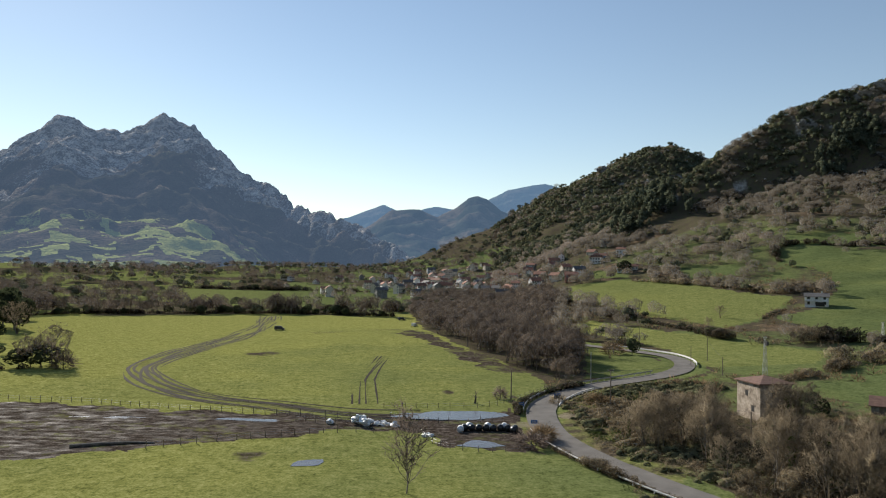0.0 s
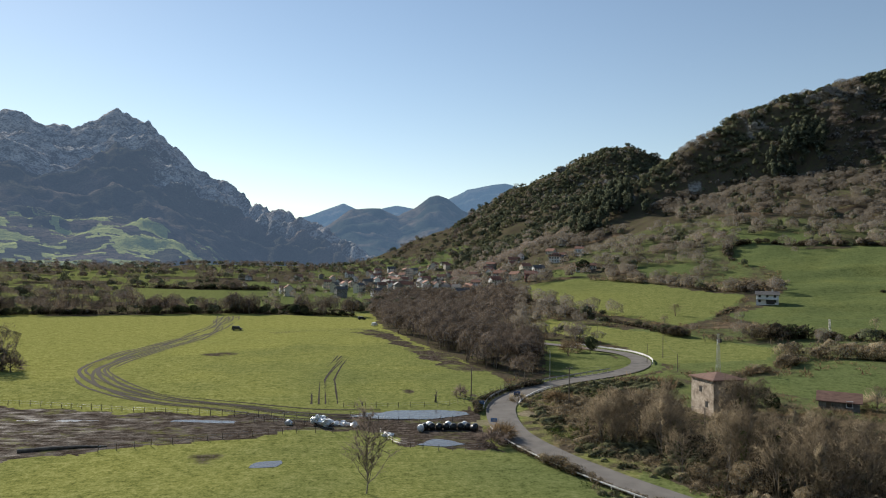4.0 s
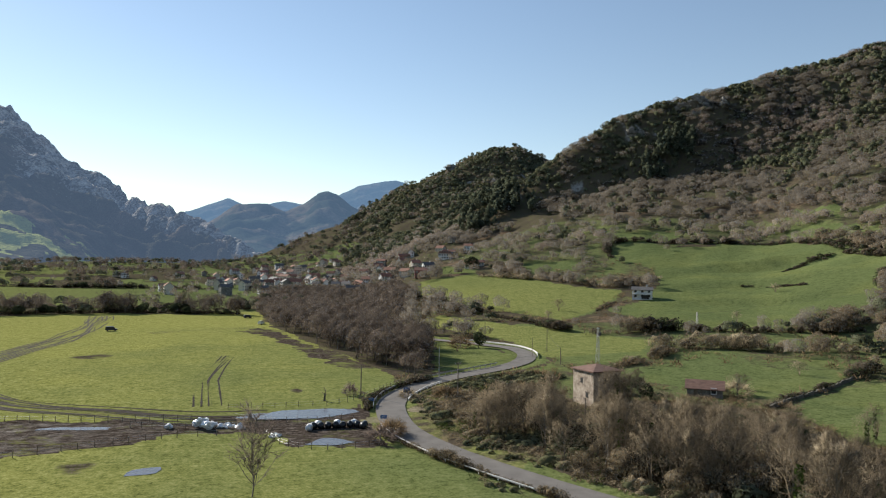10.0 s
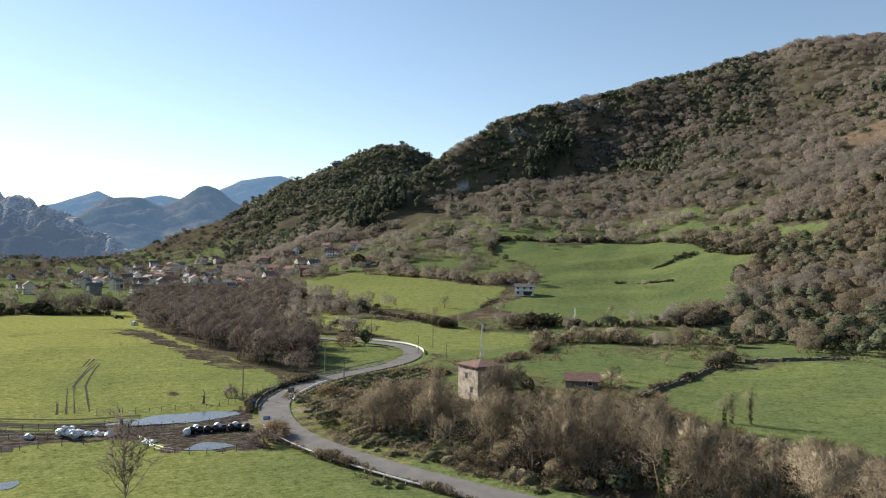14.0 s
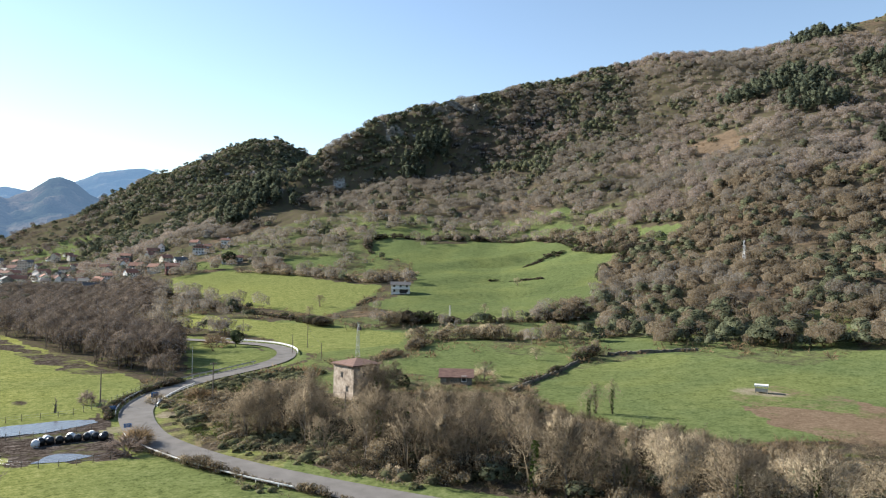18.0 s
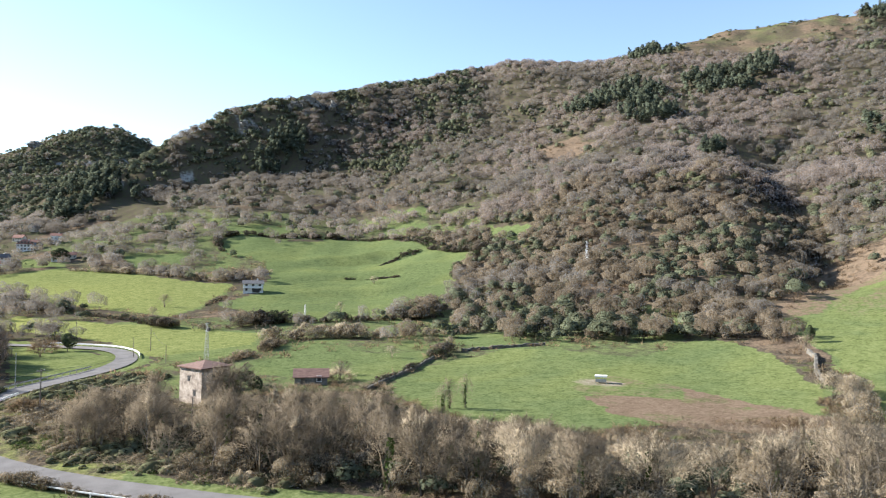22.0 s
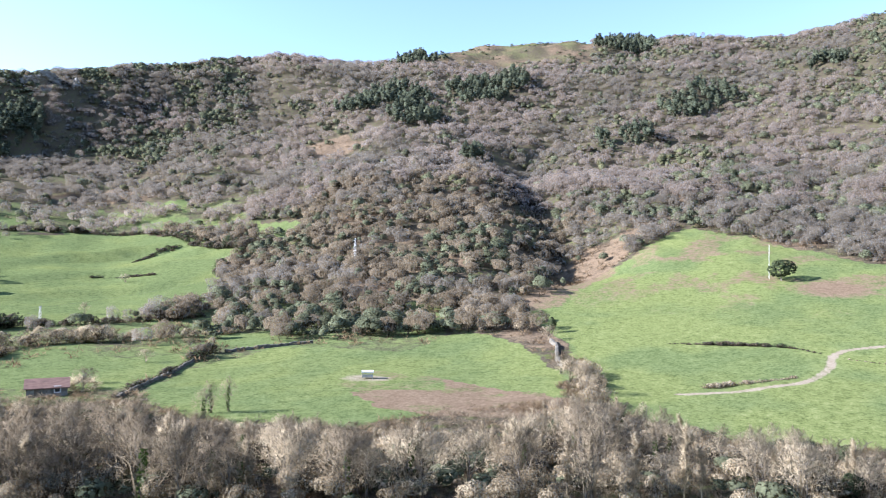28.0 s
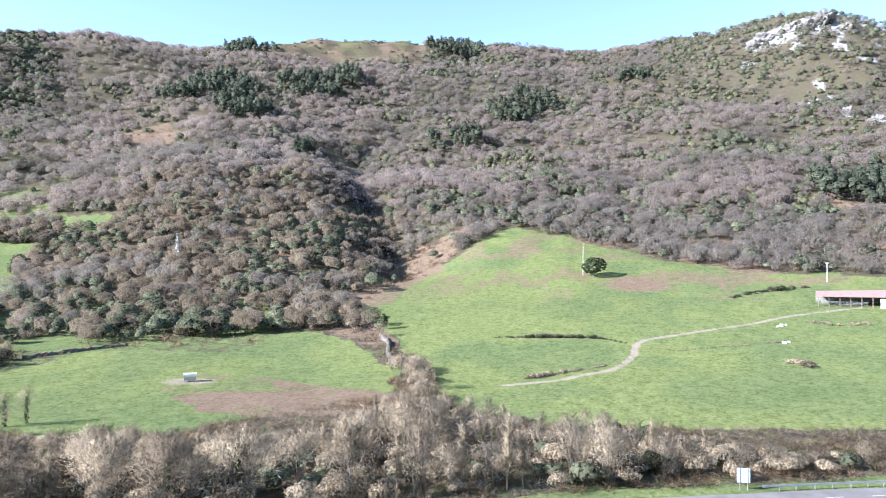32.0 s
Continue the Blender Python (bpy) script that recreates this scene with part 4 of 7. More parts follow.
far_kinds = (("woodland_bare", "grey-brown leafless winter wood covering the slopes", bare_ & ~close & ~rosy & ~warm, far_shapes, CROWN_GREY, (0.6, 1.4), 0.85),
             ("woodland_bare", "rosy brown leafless winter wood covering the slopes", bare_ & ~close & rosy, far_shapes, CROWN_ROSE, (0.6, 1.4), 0.85),
             ("woodland_bare", "grey-brown leafless winter wood on the lower slopes", bare_ & close & ~warm, near_shapes, CROWN_GREY, (0.5, 1.3), 0.75),
             ("woodland_bare", "rust brown leafless trees and thorns on the wooded spur", bare_ & warm, near_shapes, CROWN_RUST, (0.45, 1.2), 0.7),
             ("woodland_evergreen", "dark green evergreen oaks and scrub on rocky slopes", leafy & ~close & ~olive, far_green, CROWN_GREEN, (0.55, 1.4), 0.25),
             ("woodland_evergreen", "olive green evergreen scrub on the slopes", leafy & ~close & olive, far_green, CROWN_OLIVE, (0.45, 1.15), 0.3),
             ("woodland_evergreen", "ivy-green trees and laurels on the lower slopes", leafy & close, near_green, CROWN_GREEN, (0.5, 1.25), 0.2),
             ("eucalyptus_grove", "tall dark evergreen trees standing above the bare wood", grove, [wood_gum(rng) for _ in range(6)], GUM, (0.8, 1.25), 0.15),
             ("scrub", "brown bracken and broom between the trees", scrub, [brush(rng, 2.4, 2.6, 28, 0.26, 0.8) for _ in range(6)], BRACKEN, (0.6, 1.2), 0.4))
for name, label, chosen, shapes, material, (s0, s1), rise in far_kinds:
    size = s0 + (s1 - s0) * rng.random(chosen.sum()) ** 1.6
    places = np.stack([x[chosen], y[chosen], z[chosen] - 0.2, size * np.where(bald[chosen], 0.5, 1.0), size * rng.uniform(0.85, 1.3, chosen.sum())], -1)
    v, tint, nv = scatter(shapes, places, rng, rise)
    tagged(new(name, soup(name, v, material, tint, nv)), label, "woodland", kind="stuff")

# scrub along the foot of the slopes and between the fields
x, y = candidates(7500, 8, 116, 165, 560)
z = height(x, y)
keep = (meadow_at(x, y) < 0.5) & ~inside(x, y, RIVER_WOOD) & (away(x, y, ROAD) > 8) & (fbm(x / 18, y / 18, 321, 3) > 0.36) & ~any_of(x, y, CLEARINGS)
x, y, z = x[keep], y[keep], z[keep]
size = rng.uniform(0.45, 1.25, len(x))
v, tint, nv = scatter([brush(rng, 1.9, 1.9, 24, 0.17) for _ in range(6)], np.stack([x, y, z, size, size * 1.1], -1), rng)
tagged(new("bracken", soup("bracken", v, BRACKEN, tint, nv)), "rusty brown bracken and brambles between the fields", "bracken", kind="stuff")

# the far floor of the valley: hedgerow trees, and the dark wood at its edge
x, y = candidates(12000, -46, 6, 470, 1500)
z = height(x, y)
r, az = np.hypot(x, y), np.degrees(np.arctan2(x, y))
lines = np.minimum(np.abs(((y + 0.25 * x) / 95) % 1 - 0.5) * 95, np.abs(((x - 0.3 * y) / 120) % 1 - 0.5) * 120)
keep = (lines < 6) & ~inside(x, y, FAR_FIELD) & (fbm(x / 60, y / 60, 331, 2) > 0.3)
keep |= (az < -29.0) & (r > 480) & (r < 800)
keep |= (r > 480) & (r < 760) & (rng.random(len(x)) < 0.14) & ~inside(x, y, FAR_FIELD)
keep |= (r > 1050) & (rng.random(len(x)) < 0.22) & (fbm(x / 130, y / 130, 341, 3) > 0.5)
keep &= ~((az > -12) & (r > 640) & (r < 1050) & (rng.random(len(x)) < 0.75))
x, y, z = x[keep], y[keep], z[keep]
size = rng.uniform(0.6, 1.25, len(x))
half = rng.random(len(x)) < 0.6
for name, label, chosen, shapes, material in (("hedgerow_trees", "leafless hedgerow trees across the valley floor", half, [puff_bare(rng, 9, 4.2, 1, 7, 12, 0.8) for _ in range(5)], CROWN_DARK),
                                              ("hedgerow_bushes", "dark evergreen hedgerow bushes on the valley floor", ~half, [puff_leafy(rng, count=1) for _ in range(5)], CROWN_GREEN)):
    v, tint, nv = scatter(shapes, np.stack([x[chosen], y[chosen], z[chosen] - 0.2, size[chosen], size[chosen] * 1.15], -1), rng)
    tagged(new(name, soup(name, v, material, tint, nv)), label, "trees", kind="stuff")


# trees among the village houses
x, y = candidates(620, -11, 15, 560, 1050)
keep = fbm(x / 40, y / 40, 345, 2) > 0.4
x, y = x[keep], y[keep]
size = rng.uniform(0.45, 1.0, len(x))
dark_ = rng.random(len(x)) < 0.4
for name, label, chosen, shapes, material in (("garden_trees", "leafless garden trees between the village houses", ~dark_, [puff_bare(rng, 9, 3.6, 1, 7, 20, 0.8) for _ in range(4)], CROWN_GREY),
                                              ("garden_evergreens", "dark evergreens between the village houses", dark_, [far_leafy(rng, 8, 2.8, 44, 0.8) for _ in range(4)], LEAF)):
    v, tint, nv = scatter(shapes, np.stack([x[chosen], y[chosen], height(x[chosen], y[chosen]) - 0.2, size[chosen], size[chosen]], -1), rng)
    tagged(new(name, soup(name, v, material, tint, nv)), label, "trees", kind="stuff")


# ---------------------------------------------------------------- single trees
def tree_thing(name, label, pieces, group):
    """A tree: an empty at its foot with its trunk, crown and ivy."""
    ob = tagged(new(name), label, "tree", group)
    for pname, v, material in pieces:
        p = new(pname, soup(pname, v, material, np.zeros(len(v)), outward(v) if pname == "crown" else None))
        p.parent = ob
    ob.location = (0, 0, -300)
    return ob


def ivy_on(rng, h, n=170):
    zz = rng.uniform(0.3, h, n)
    a = rng.uniform(0, 2 * np.pi, n)
    rad = (0.35 + 0.35 * rng.random(n)) * (1.1 - 0.5 * zz / h)
    p = np.stack([np.cos(a) * rad, np.sin(a) * rad, zz], -1)
    return flakes(p, unit(p * (1, 1, 0) + (0, 0, 0.2)), rng.uniform(0.14, 0.32, n), rng)


def leafy_crown(rng, h, w, n, size):
    d = unit(rng.normal(size=(n, 3)) + (0, 0, 0.2))
    lobes = unit(rng.normal(size=(9, 3)) + (0, 0, 0.3))
    near = np.max(d @ lobes.T, axis=1)
    rad = 0.55 + 0.5 * near ** 3 * rng.uniform(0.75, 1.05, n)
    p = d * rad[:, None] * (w, w, h * 0.44) + (0, 0, h * 0.54)
    return flakes(p, d, rng.uniform(0.6, 1.3, n) * size, rng)


def place(thing, x, y, size, girth=None, sink=0.1):
    zz = float(height(np.array([x]), np.array([y]))[0]) - sink
    m = Matrix.LocRotScale((x, y, zz), Euler((rng.normal() * 0.03, rng.normal() * 0.03, rng.uniform(0, 6.28))), None)
    thing_copy = copy_thing(thing, m)
    g = size if girth is None else girth
    thing_copy.scale = (g, g, size)
    return thing_copy


near_bare = []
for k in range(6):
    wood, twig = grow_bare(rng, 9.0, 3.8, limbs=14, subs=6, twigs=9, upright=(0.7, 1.3)[k % 2], girth=0.013, twig_width=0.05)
    twig = np.concatenate([twig, far_bare(rng, 8.8, (4.4, 3.8)[k % 2], 600, 0.22, 0.42, 0.6)])
    near_bare.append(tree_thing("bare_tree", "leafless grey-brown tree in the roadside thicket", [("trunk", wood, BARK), ("crown", twig, (TWIG_BROWN, TWIG_PALE, TWIG_BROWN)[k % 3])], "thicket trees"))
ivy_trees = []
for k in range(3):
    wood, twig = grow_bare(rng, 9.0, 2.4, limbs=10, subs=4, twigs=5, upright=1.2, girth=0.012, twig_width=0.06)
    twig = np.concatenate([twig, far_bare(rng, 9.0, 3.4, 420, 0.22, 0.55, 0.75)])
    ivy_trees.append(tree_thing("ivy_tree", "leafless tree with its trunk wrapped in dark ivy", [("trunk", wood, BARK), ("crown", twig, TWIG_BROWN), ("ivy", ivy_on(rng, 6.4), IVY)], "ivy-clad trees"))
wood, twig = grow_bare(rng, 10.0, 3.4, limbs=34, subs=4, twigs=9, upright=2.0, girth=0.0055, fork=0.10, twig_width=0.035)
alder = tree_thing("young_alder", "slim leafless tree with many fine upright branches", [("trunk", wood, BARK), ("crown", twig, TWIG)], "pasture trees")
slim = []
for k in range(2):
    wood, twig = grow_bare(rng, 9.5, 1.7, limbs=17, subs=4, twigs=13, upright=2.2, girth=0.010, fork=0.15, twig_width=0.06)
    slim.append(tree_thing("pale_slender_tree", "slender pale-barked leafless tree rising from the thicket", [("trunk", wood, TWIG_PALE), ("crown", twig, TWIG_PALE)], "slender trees"))
mid_bare = []
for k in range(5):
    wood, twig = grow_bare(rng, 10.0, 3.9, limbs=9, subs=4, twigs=4, upright=1.0, girth=0.012, twig_width=0.12)
    twig = np.concatenate([twig, cap(rng, (0, 0, 5.4), 3.2, 3.6, 7), far_bare(rng, 10.0, 3.9, 210, 0.36, 0.7, 0.45)])
    mid_bare.append(tree_thing("river_tree", "leafless brown tree of the riverside wood", [("trunk", wood, BARK), ("crown", twig, CROWN_DARK)], "riverside trees"))
green_trees = []
for k in range(3):
    wood, twig = grow_bare(rng, 6.0, 2.0, limbs=5, subs=1, twigs=2, upright=1.0, girth=0.03)
    green_trees.append(tree_thing("evergreen_tree", "dark green evergreen tree with a dense rounded crown", [("trunk", wood, BARK), ("crown", leafy_crown(rng, 7.0, 3.3, 620, 0.42), LEAF)], "evergreen trees"))
round_bush = []
for k in range(3):
    n = 420
    d = unit(rng.normal(size=(n, 3)) + (0, 0, 0.5))
    p = d * (0.9, 0.9, 0.6) + (0, 0, 0.5)
    tw = blades(p, unit(d + rng.normal(size=(n, 3)) * 0.35), rng.uniform(0.6, 1.3, n), rng.uniform(0.05, 0.09, n), rng)
    wood, _ = grow_bare(rng, 2.2, 1.2, limbs=7, subs=3, twigs=2, upright=0.9, girth=0.03)
    round_bush.append(tree_thing("round_bush", "pale round leafless shrub", [("stem", wood, BARK), ("crown", tw, (TWIG_PALE, BRACKEN, TWIG)[k])], "round bushes"))
templates_done = [alder] + near_bare + ivy_trees + slim + mid_bare + green_trees + round_bush

# roadside thicket: tops stay under the line of sight to the fields
LIMIT = ((10, -12.5), (14, -10.5), (17, -8.6), (21.5, -8.2), (22.0, -10.8), (24.2, -10.8), (25, -9.2), (30, -9.4), (38, -9.9), (44, -11.0), (52, -11.6), (60, -11.9), (66, -11.8), (70, -10.3), (74, -9.3), (78, -10.4), (84, -10.6), (92, -11.2), (100, -11.6), (112, -11.0))
lim = np.array(LIMIT)
count = 0
for _ in range(4000):
    a, rr = rng.uniform(13, 111), math.sqrt(rng.uniform(90 ** 2, 172 ** 2))
    px_, py_ = rr * math.sin(radians(a)), rr * math.cos(radians(a))
    if float(away(np.array([px_]), np.array([py_]), ROAD)[0]) < 9 or any(inside(np.array([px_]), np.array([py_]), f)[0] for f in FIELDS):
        continue
    if a < 19 and rr < 126 or math.hypot(px_ - 68.7, py_ - 150) < 8 or (a > 94 and rr < 117):
        continue
    top = EYE + rr * math.tan(radians(float(np.interp(a, lim[:, 0], lim[:, 1])) - abs(rng.normal()) * 1.0))
    h = min(top, rng.uniform(6.5, 11.0))
    if h < 3.0:
        continue
    kind = rng.random()
    thing = (slim[rng.integers(2)] if kind < np.interp(a, (30, 60, 84), (0.04, 0.26, 0.18)) else ivy_trees[rng.integers(3)] if kind < (0.38 if 44 < a < 84 else 0.26) else green_trees[rng.integers(3)] if kind < 0.42 and h < 6 and a > 27 else (near_bare[(1, 4)[rng.integers(2)]] if rng.random() < np.interp(a, (34, 66), (0.05, 0.8)) else near_bare[(0, 2, 3, 5, 2, 5)[rng.integers(6)]]))
    place(thing, px_, py_, h / 9.0, max(h / 9.0, 0.55))
    count += 1
    if count >= 320:
        break

# undergrowth of the thicket
x, y = candidates(11500, 10, 115, 88, 178)
keep = (away(x, y, ROAD) > 6.3) & (meadow_at(x, y) < 0.5) & (np.hypot(x - 68.7, y - 150) > 5.5) & (np.degrees(np.arctan2(x, y)) > 9) & (x > 22)
x, y = x[keep], y[keep]
z = height(x, y)
size = rng.uniform(0.4, 0.95, len(x)) * np.where(np.hypot(x - 32, y - 135) < 24, 0.7, 1.0)
tone = fbm(x / 10, y / 10, 351, 2) + rng.normal(size=len(x)) * 0.06
for name, label, chosen, material, wid in (("brambles", "grey-brown bramble and twig undergrowth of the thicket", tone > 0.50, TWIG_BROWN, 0.06), ("dead_bracken", "tawny dead bracken under the thicket", (tone <= 0.50) & ((tone > 0.46) | (x > 50)), BRACKEN, 0.085),
                                           ("bramble_leaves", "dull green bramble leaves on the bank", (tone <= 0.46) & (x <= 50), IVY, 0.14)):
    v, tint, nv = scatter([brush(rng, 1.9, 1.5, 30, wid, 0.7) for _ in range(6)], np.stack([x[chosen], y[chosen], z[chosen], size[chosen], size[chosen]], -1), rng)
    tagged(new(name, soup(name, v, material, tint, nv)), label, "undergrowth", kind="stuff")

# shrubs that fill the thicket
x, y = candidates(2600, 17, 114, 90, 176)
r, az = np.hypot(x, y), np.degrees(np.arctan2(x, y))
z = height(x, y)
room = EYE + r * np.tan(np.radians(np.interp(az, lim[:, 0], lim[:, 1]) - 0.6)) - z
keep = (away(x, y, ROAD) > 8) & (meadow_at(x, y) < 0.5) & (np.hypot(x - 68.7, y - 150) > 7) & ~((az < 24) & (r < 128)) & (room > 1.2) & ~((az > 94) & (r < 108))
x, y, z, az, room = x[keep][:720], y[keep][:720], z[keep][:720], az[keep][:720], room[keep][:720]
size = np.minimum(rng.uniform(0.5, 1.25, len(x)), room / 3.6)
dice = rng.random(len(x)) + 0.25 * (fbm(x / 12, y / 12, 371, 2) - 0.5)
for name, label, chosen, material, shapes in (("tawny_shrubs", "pale tawny rounded shrubs filling the roadside thicket", dice > 0.36 + 0.54 * sstep(60, 36, az), CROWN_TAN, [puff_bare(rng, 3.6, 2.4, 3, 6, 70, 0.18) for _ in range(6)]),
                                              ("brown_shrubs", "grey-brown leafless shrubs filling the roadside thicket", (dice <= 0.36 + 0.54 * sstep(60, 36, az)) & (dice > 0.14), CROWN_BROWN, [puff_bare(rng, 3.8, 2.2, 3, 6, 60, 0.22) for _ in range(6)]),
                                              ("dark_shrubs", "dark evergreen shrubs in the roadside thicket", dice <= 0.14, CROWN_GREEN, [puff_leafy(rng, 3.4, 1.9, 3, 6, 120, 0.3) for _ in range(4)])):
    v, tint, nv = scatter(shapes, np.stack([x[chosen], y[chosen], z[chosen] - 0.1, size[chosen], size[chosen] * rng.uniform(0.85, 1.3, chosen.sum())], -1), rng)
    tagged(new(name, soup(name, v, material, tint, nv)), label, "shrubs", kind="stuff")

# bramble mounds on the bank above the road
x, y = rng.uniform(22, 75, 1500), rng.uniform(84, 196, 1500)
keep = (away(x, y, ROAD) > 5.2) & (inside(x, y, BANK) | ((away(x, y, ROAD) < 26) & (x > 26) & (np.degrees(np.arctan2(x, y)) > 12))) & (meadow_at(x, y) < 0.5) & (np.hypot(x - 68.7, y - 150) > 6)
x, y = x[keep], y[keep]
size = rng.uniform(0.45, 1.0, len(x)) * np.where(away(x, y, ROAD) < 8, 0.6, 1.0)
tone = fbm(x / 9, y / 9, 353, 2) + rng.normal(size=len(x)) * 0.08
for name, label, chosen, material in (("bramble_mounds", "olive green bramble mounds on the roadside bank", tone > 0.5, CROWN_OLIVE), ("bramble_mounds", "rusty brown bramble mounds on the roadside bank", tone <= 0.5, CROWN_BROWN)):
    v, tint, nv = scatter([np.concatenate([lump(rng, (0, 0, 0.2), 1.7, 1.1, 7, 0.3), brush(rng, 1.6, 1.9, 26, 0.07, 0.6), far_leafy(rng, 1.6, 1.7, 30, 0.28)]) for _ in range(6)], np.stack([x[chosen], y[chosen], height(x[chosen], y[chosen]), size[chosen], size[chosen] * 1.1], -1), rng, 0.3)
    tagged(new(name, soup(name, v, material, tint, nv)), label, "brambles", kind="stuff")

# riverside wood
count = 0
for _ in range(5000):
    px_, py_ = rng.uniform(-30, 95), rng.uniform(185, 640)
    pt = (np.array([px_]), np.array([py_]))
    if not inside(*pt, RIVER_WOOD)[0] or float(away(*pt, ROAD)[0]) < 7:
        continue
    if py_ > 335:
        continue
    g = rng.uniform(0.75, 1.2) * (0.8 if py_ < 215 else 1.0)
    place(mid_bare[rng.integers(5)], px_, py_, g, g * rng.uniform(0.9, 1.2))
    count += 1
    if count >= 190:
        break

x, y = rng.uniform(-30, 95, 1400), rng.uniform(325, 650, 1400)
keep = inside(x, y, RIVER_WOOD) & (away(x, y, ROAD) > 7)
x, y = x[keep], y[keep]
size = rng.uniform(0.6, 1.05, len(x))
v, tint, nv = scatter([np.concatenate([cap(rng, (0, 0, 5.0), 3.4, 3.6, 6), far_bare(rng, 9.5, 3.8, 60, 0.5, 0.7, 0.4)]) for _ in range(6)], np.stack([x, y, height(x, y) - 0.2, size, size * 1.1], -1), rng)
tagged(new("riverside_wood", soup("riverside_wood", v, CROWN_DARK, tint, nv)), "leafless brown wood along the river", "woodland", kind="stuff")

# far edge of the great pasture: trees and bushes in a row
for k in range(96):
    t = rng.random()
    px_, py_ = -262 + 245 * t + rng.normal() * 2, 412 + 58 * min(1, t * 1.6) + rng.normal() * 5 - 22 * max(0, t - 0.8) * 5
    if rng.random() < 0.68:
        g = rng.uniform(0.8, 1.5)
        place(mid_bare[rng.integers(5)], px_, py_, g, g * 1.2)
    else:
        g = rng.uniform(0.45, 1.0)
        place(green_trees[rng.integers(3)], px_, py_, g, g * 1.2)

# single trees with a place of their own: kind, x, y, height scale, girth scale
SINGLES = [(alder, -4.0, 96, 1.12, 1.75), (mid_bare[3], -113, 206, 1.35, 1.7), (mid_bare[1], -118, 204, 1.0, 1.5), (mid_bare[2], -110, 203, 0.7, 1.2), (green_trees[0], -116, 206, 1.0, 1.6), (green_trees[1], -121, 203, 0.8, 1.2), (round_bush[2], -108, 203, 2.4, 2.6), (green_trees[2], -146, 232, 0.6, 0.9),
           (green_trees[1], -170, 268, 1.2, 1.3), (green_trees[0], -205, 330, 2.6, 2.6), (green_trees[2], -192, 318, 2.0, 2.2), (near_bare[2], -180, 300, 1.6, 1.8), (green_trees[1], -240, 392, 2.4, 2.6), (green_trees[0], -222, 372, 1.8, 2.2),
           (green_trees[0], 332.6, 15.6, 1.35, 1.75), (ivy_trees[0], 231.2, 112, 0.7, 1.1), (green_trees[2], 233.5, 82.5, 0.85, 0.42), (near_bare[4], 229, 92, 0.5, 0.8), (near_bare[1], 222, 80, 0.55, 0.9),
           (green_trees[1], 70, 258, 0.9, 0.85), (round_bush[1], 64, 262, 2.6, 3.2), (near_bare[0], 60, 250, 0.7, 0.9), (green_trees[2], 147, 568, 1.6, 1.9), (near_bare[5], 122, 322, 0.6, 0.7), (near_bare[2], 139, 352, 0.75, 0.9),
           (near_bare[1], 196, 282, 0.55, 0.7), (near_bare[4], 262, 342, 0.55, 0.8), (round_bush[0], 106, 152, 2.0, 2.6), (near_bare[2], 112, 160, 0.45, 0.8), (near_bare[4], 141, 174, 0.45, 0.6), (near_bare[0], 163, 180, 0.5, 0.7),
           (ivy_trees[1], 98.0, 104.4, 0.72, 0.7), (ivy_trees[2], 104.0, 108.9, 0.75, 0.6), (ivy_trees[0], 107, 107, 0.8, 0.6), (green_trees[0], 82, 152, 0.55, 0.62), (green_trees[1], 79, 158, 0.6, 0.62), (green_trees[2], 84, 160, 0.55, 0.6),
           (near_bare[3], 66.8, 139.5, 1.02, 1.0), (ivy_trees[1], 69, 141.0, 1.0, 1.1), (near_bare[0], 70.5, 139.8, 0.95, 1.0), (near_bare[2], 73.5, 143.5, 1.0, 1.1), (ivy_trees[2], 72, 141.5, 0.85, 1.0), (near_bare[5], 56, 146, 0.85, 0.9), (near_bare[1], 158, 48, 0.85, 1.0), (near_bare[4], 172, 56, 0.7, 0.9), (near_bare[0], 182, 62, 0.6, 0.8),
           (round_bush[1], 19, 129, 1.4, 2.0), (round_bush[0], 27.5, 163, 1.2, 1.6), (round_bush[1], 36, 161, 1.6, 1.9), (round_bush[2], 14.5, 168, 1.6, 1.2), (round_bush[2], 16.2, 122.5, 1.5, 2.0), (round_bush[1], 18.6, 127, 1.6, 1.8)]
for thing, px_, py_, s, g in SINGLES:
    place(thing, px_, py_, s, g)


# ---------------------------------------------------------------- hedges
def hedge(line, h, w, mats, label, gap=0.0):
    """A hedge along a line: bushes of twigs with evergreen among them. One thing with a leafy and a twiggy part."""
    pts = np.array(spline(line, 1.0))
    ob = tagged(new("hedge"), label, "hedge", "field hedges")
    n = len(pts)
    for pname, share, material, shapes in (("brushwood", 3.0, mats[0], [np.concatenate([cap(rng, (0, 0, h * 0.42), w * 0.75, h * 0.5, 6), brush(rng, h * 1.1, w, 56, 0.035 + 0.011 * h, 0.7)]) for _ in range(5)]), ("greenery", 1.7, mats[1], [far_leafy(rng, h * 0.95, w * 0.7, 60, 0.6) for _ in range(4)])):
        m = max(4, int(n * share / max(w, 1)))
        k = rng.integers(0, n, m)
        px2, py2 = pts[k, 0] + rng.normal(size=m) * w * 0.35, pts[k, 1] + rng.normal(size=m) * w * 0.35
        s = rng.uniform(0.5, 1.2, m)
        if gap:
            s = s * np.clip(2.2 * fbm(px2 / 12, py2 / 12, 361, 2) - 0.3, 0.5, 1.3)
        v, tint, nv = scatter(shapes, np.stack([px2, py2, height(px2, py2) - 0.15, s, s], -1), rng)
        p = tagged(new(pname, soup(pname, v, material, tint, nv)), kind="stuff")
        p.parent = ob
    return ob


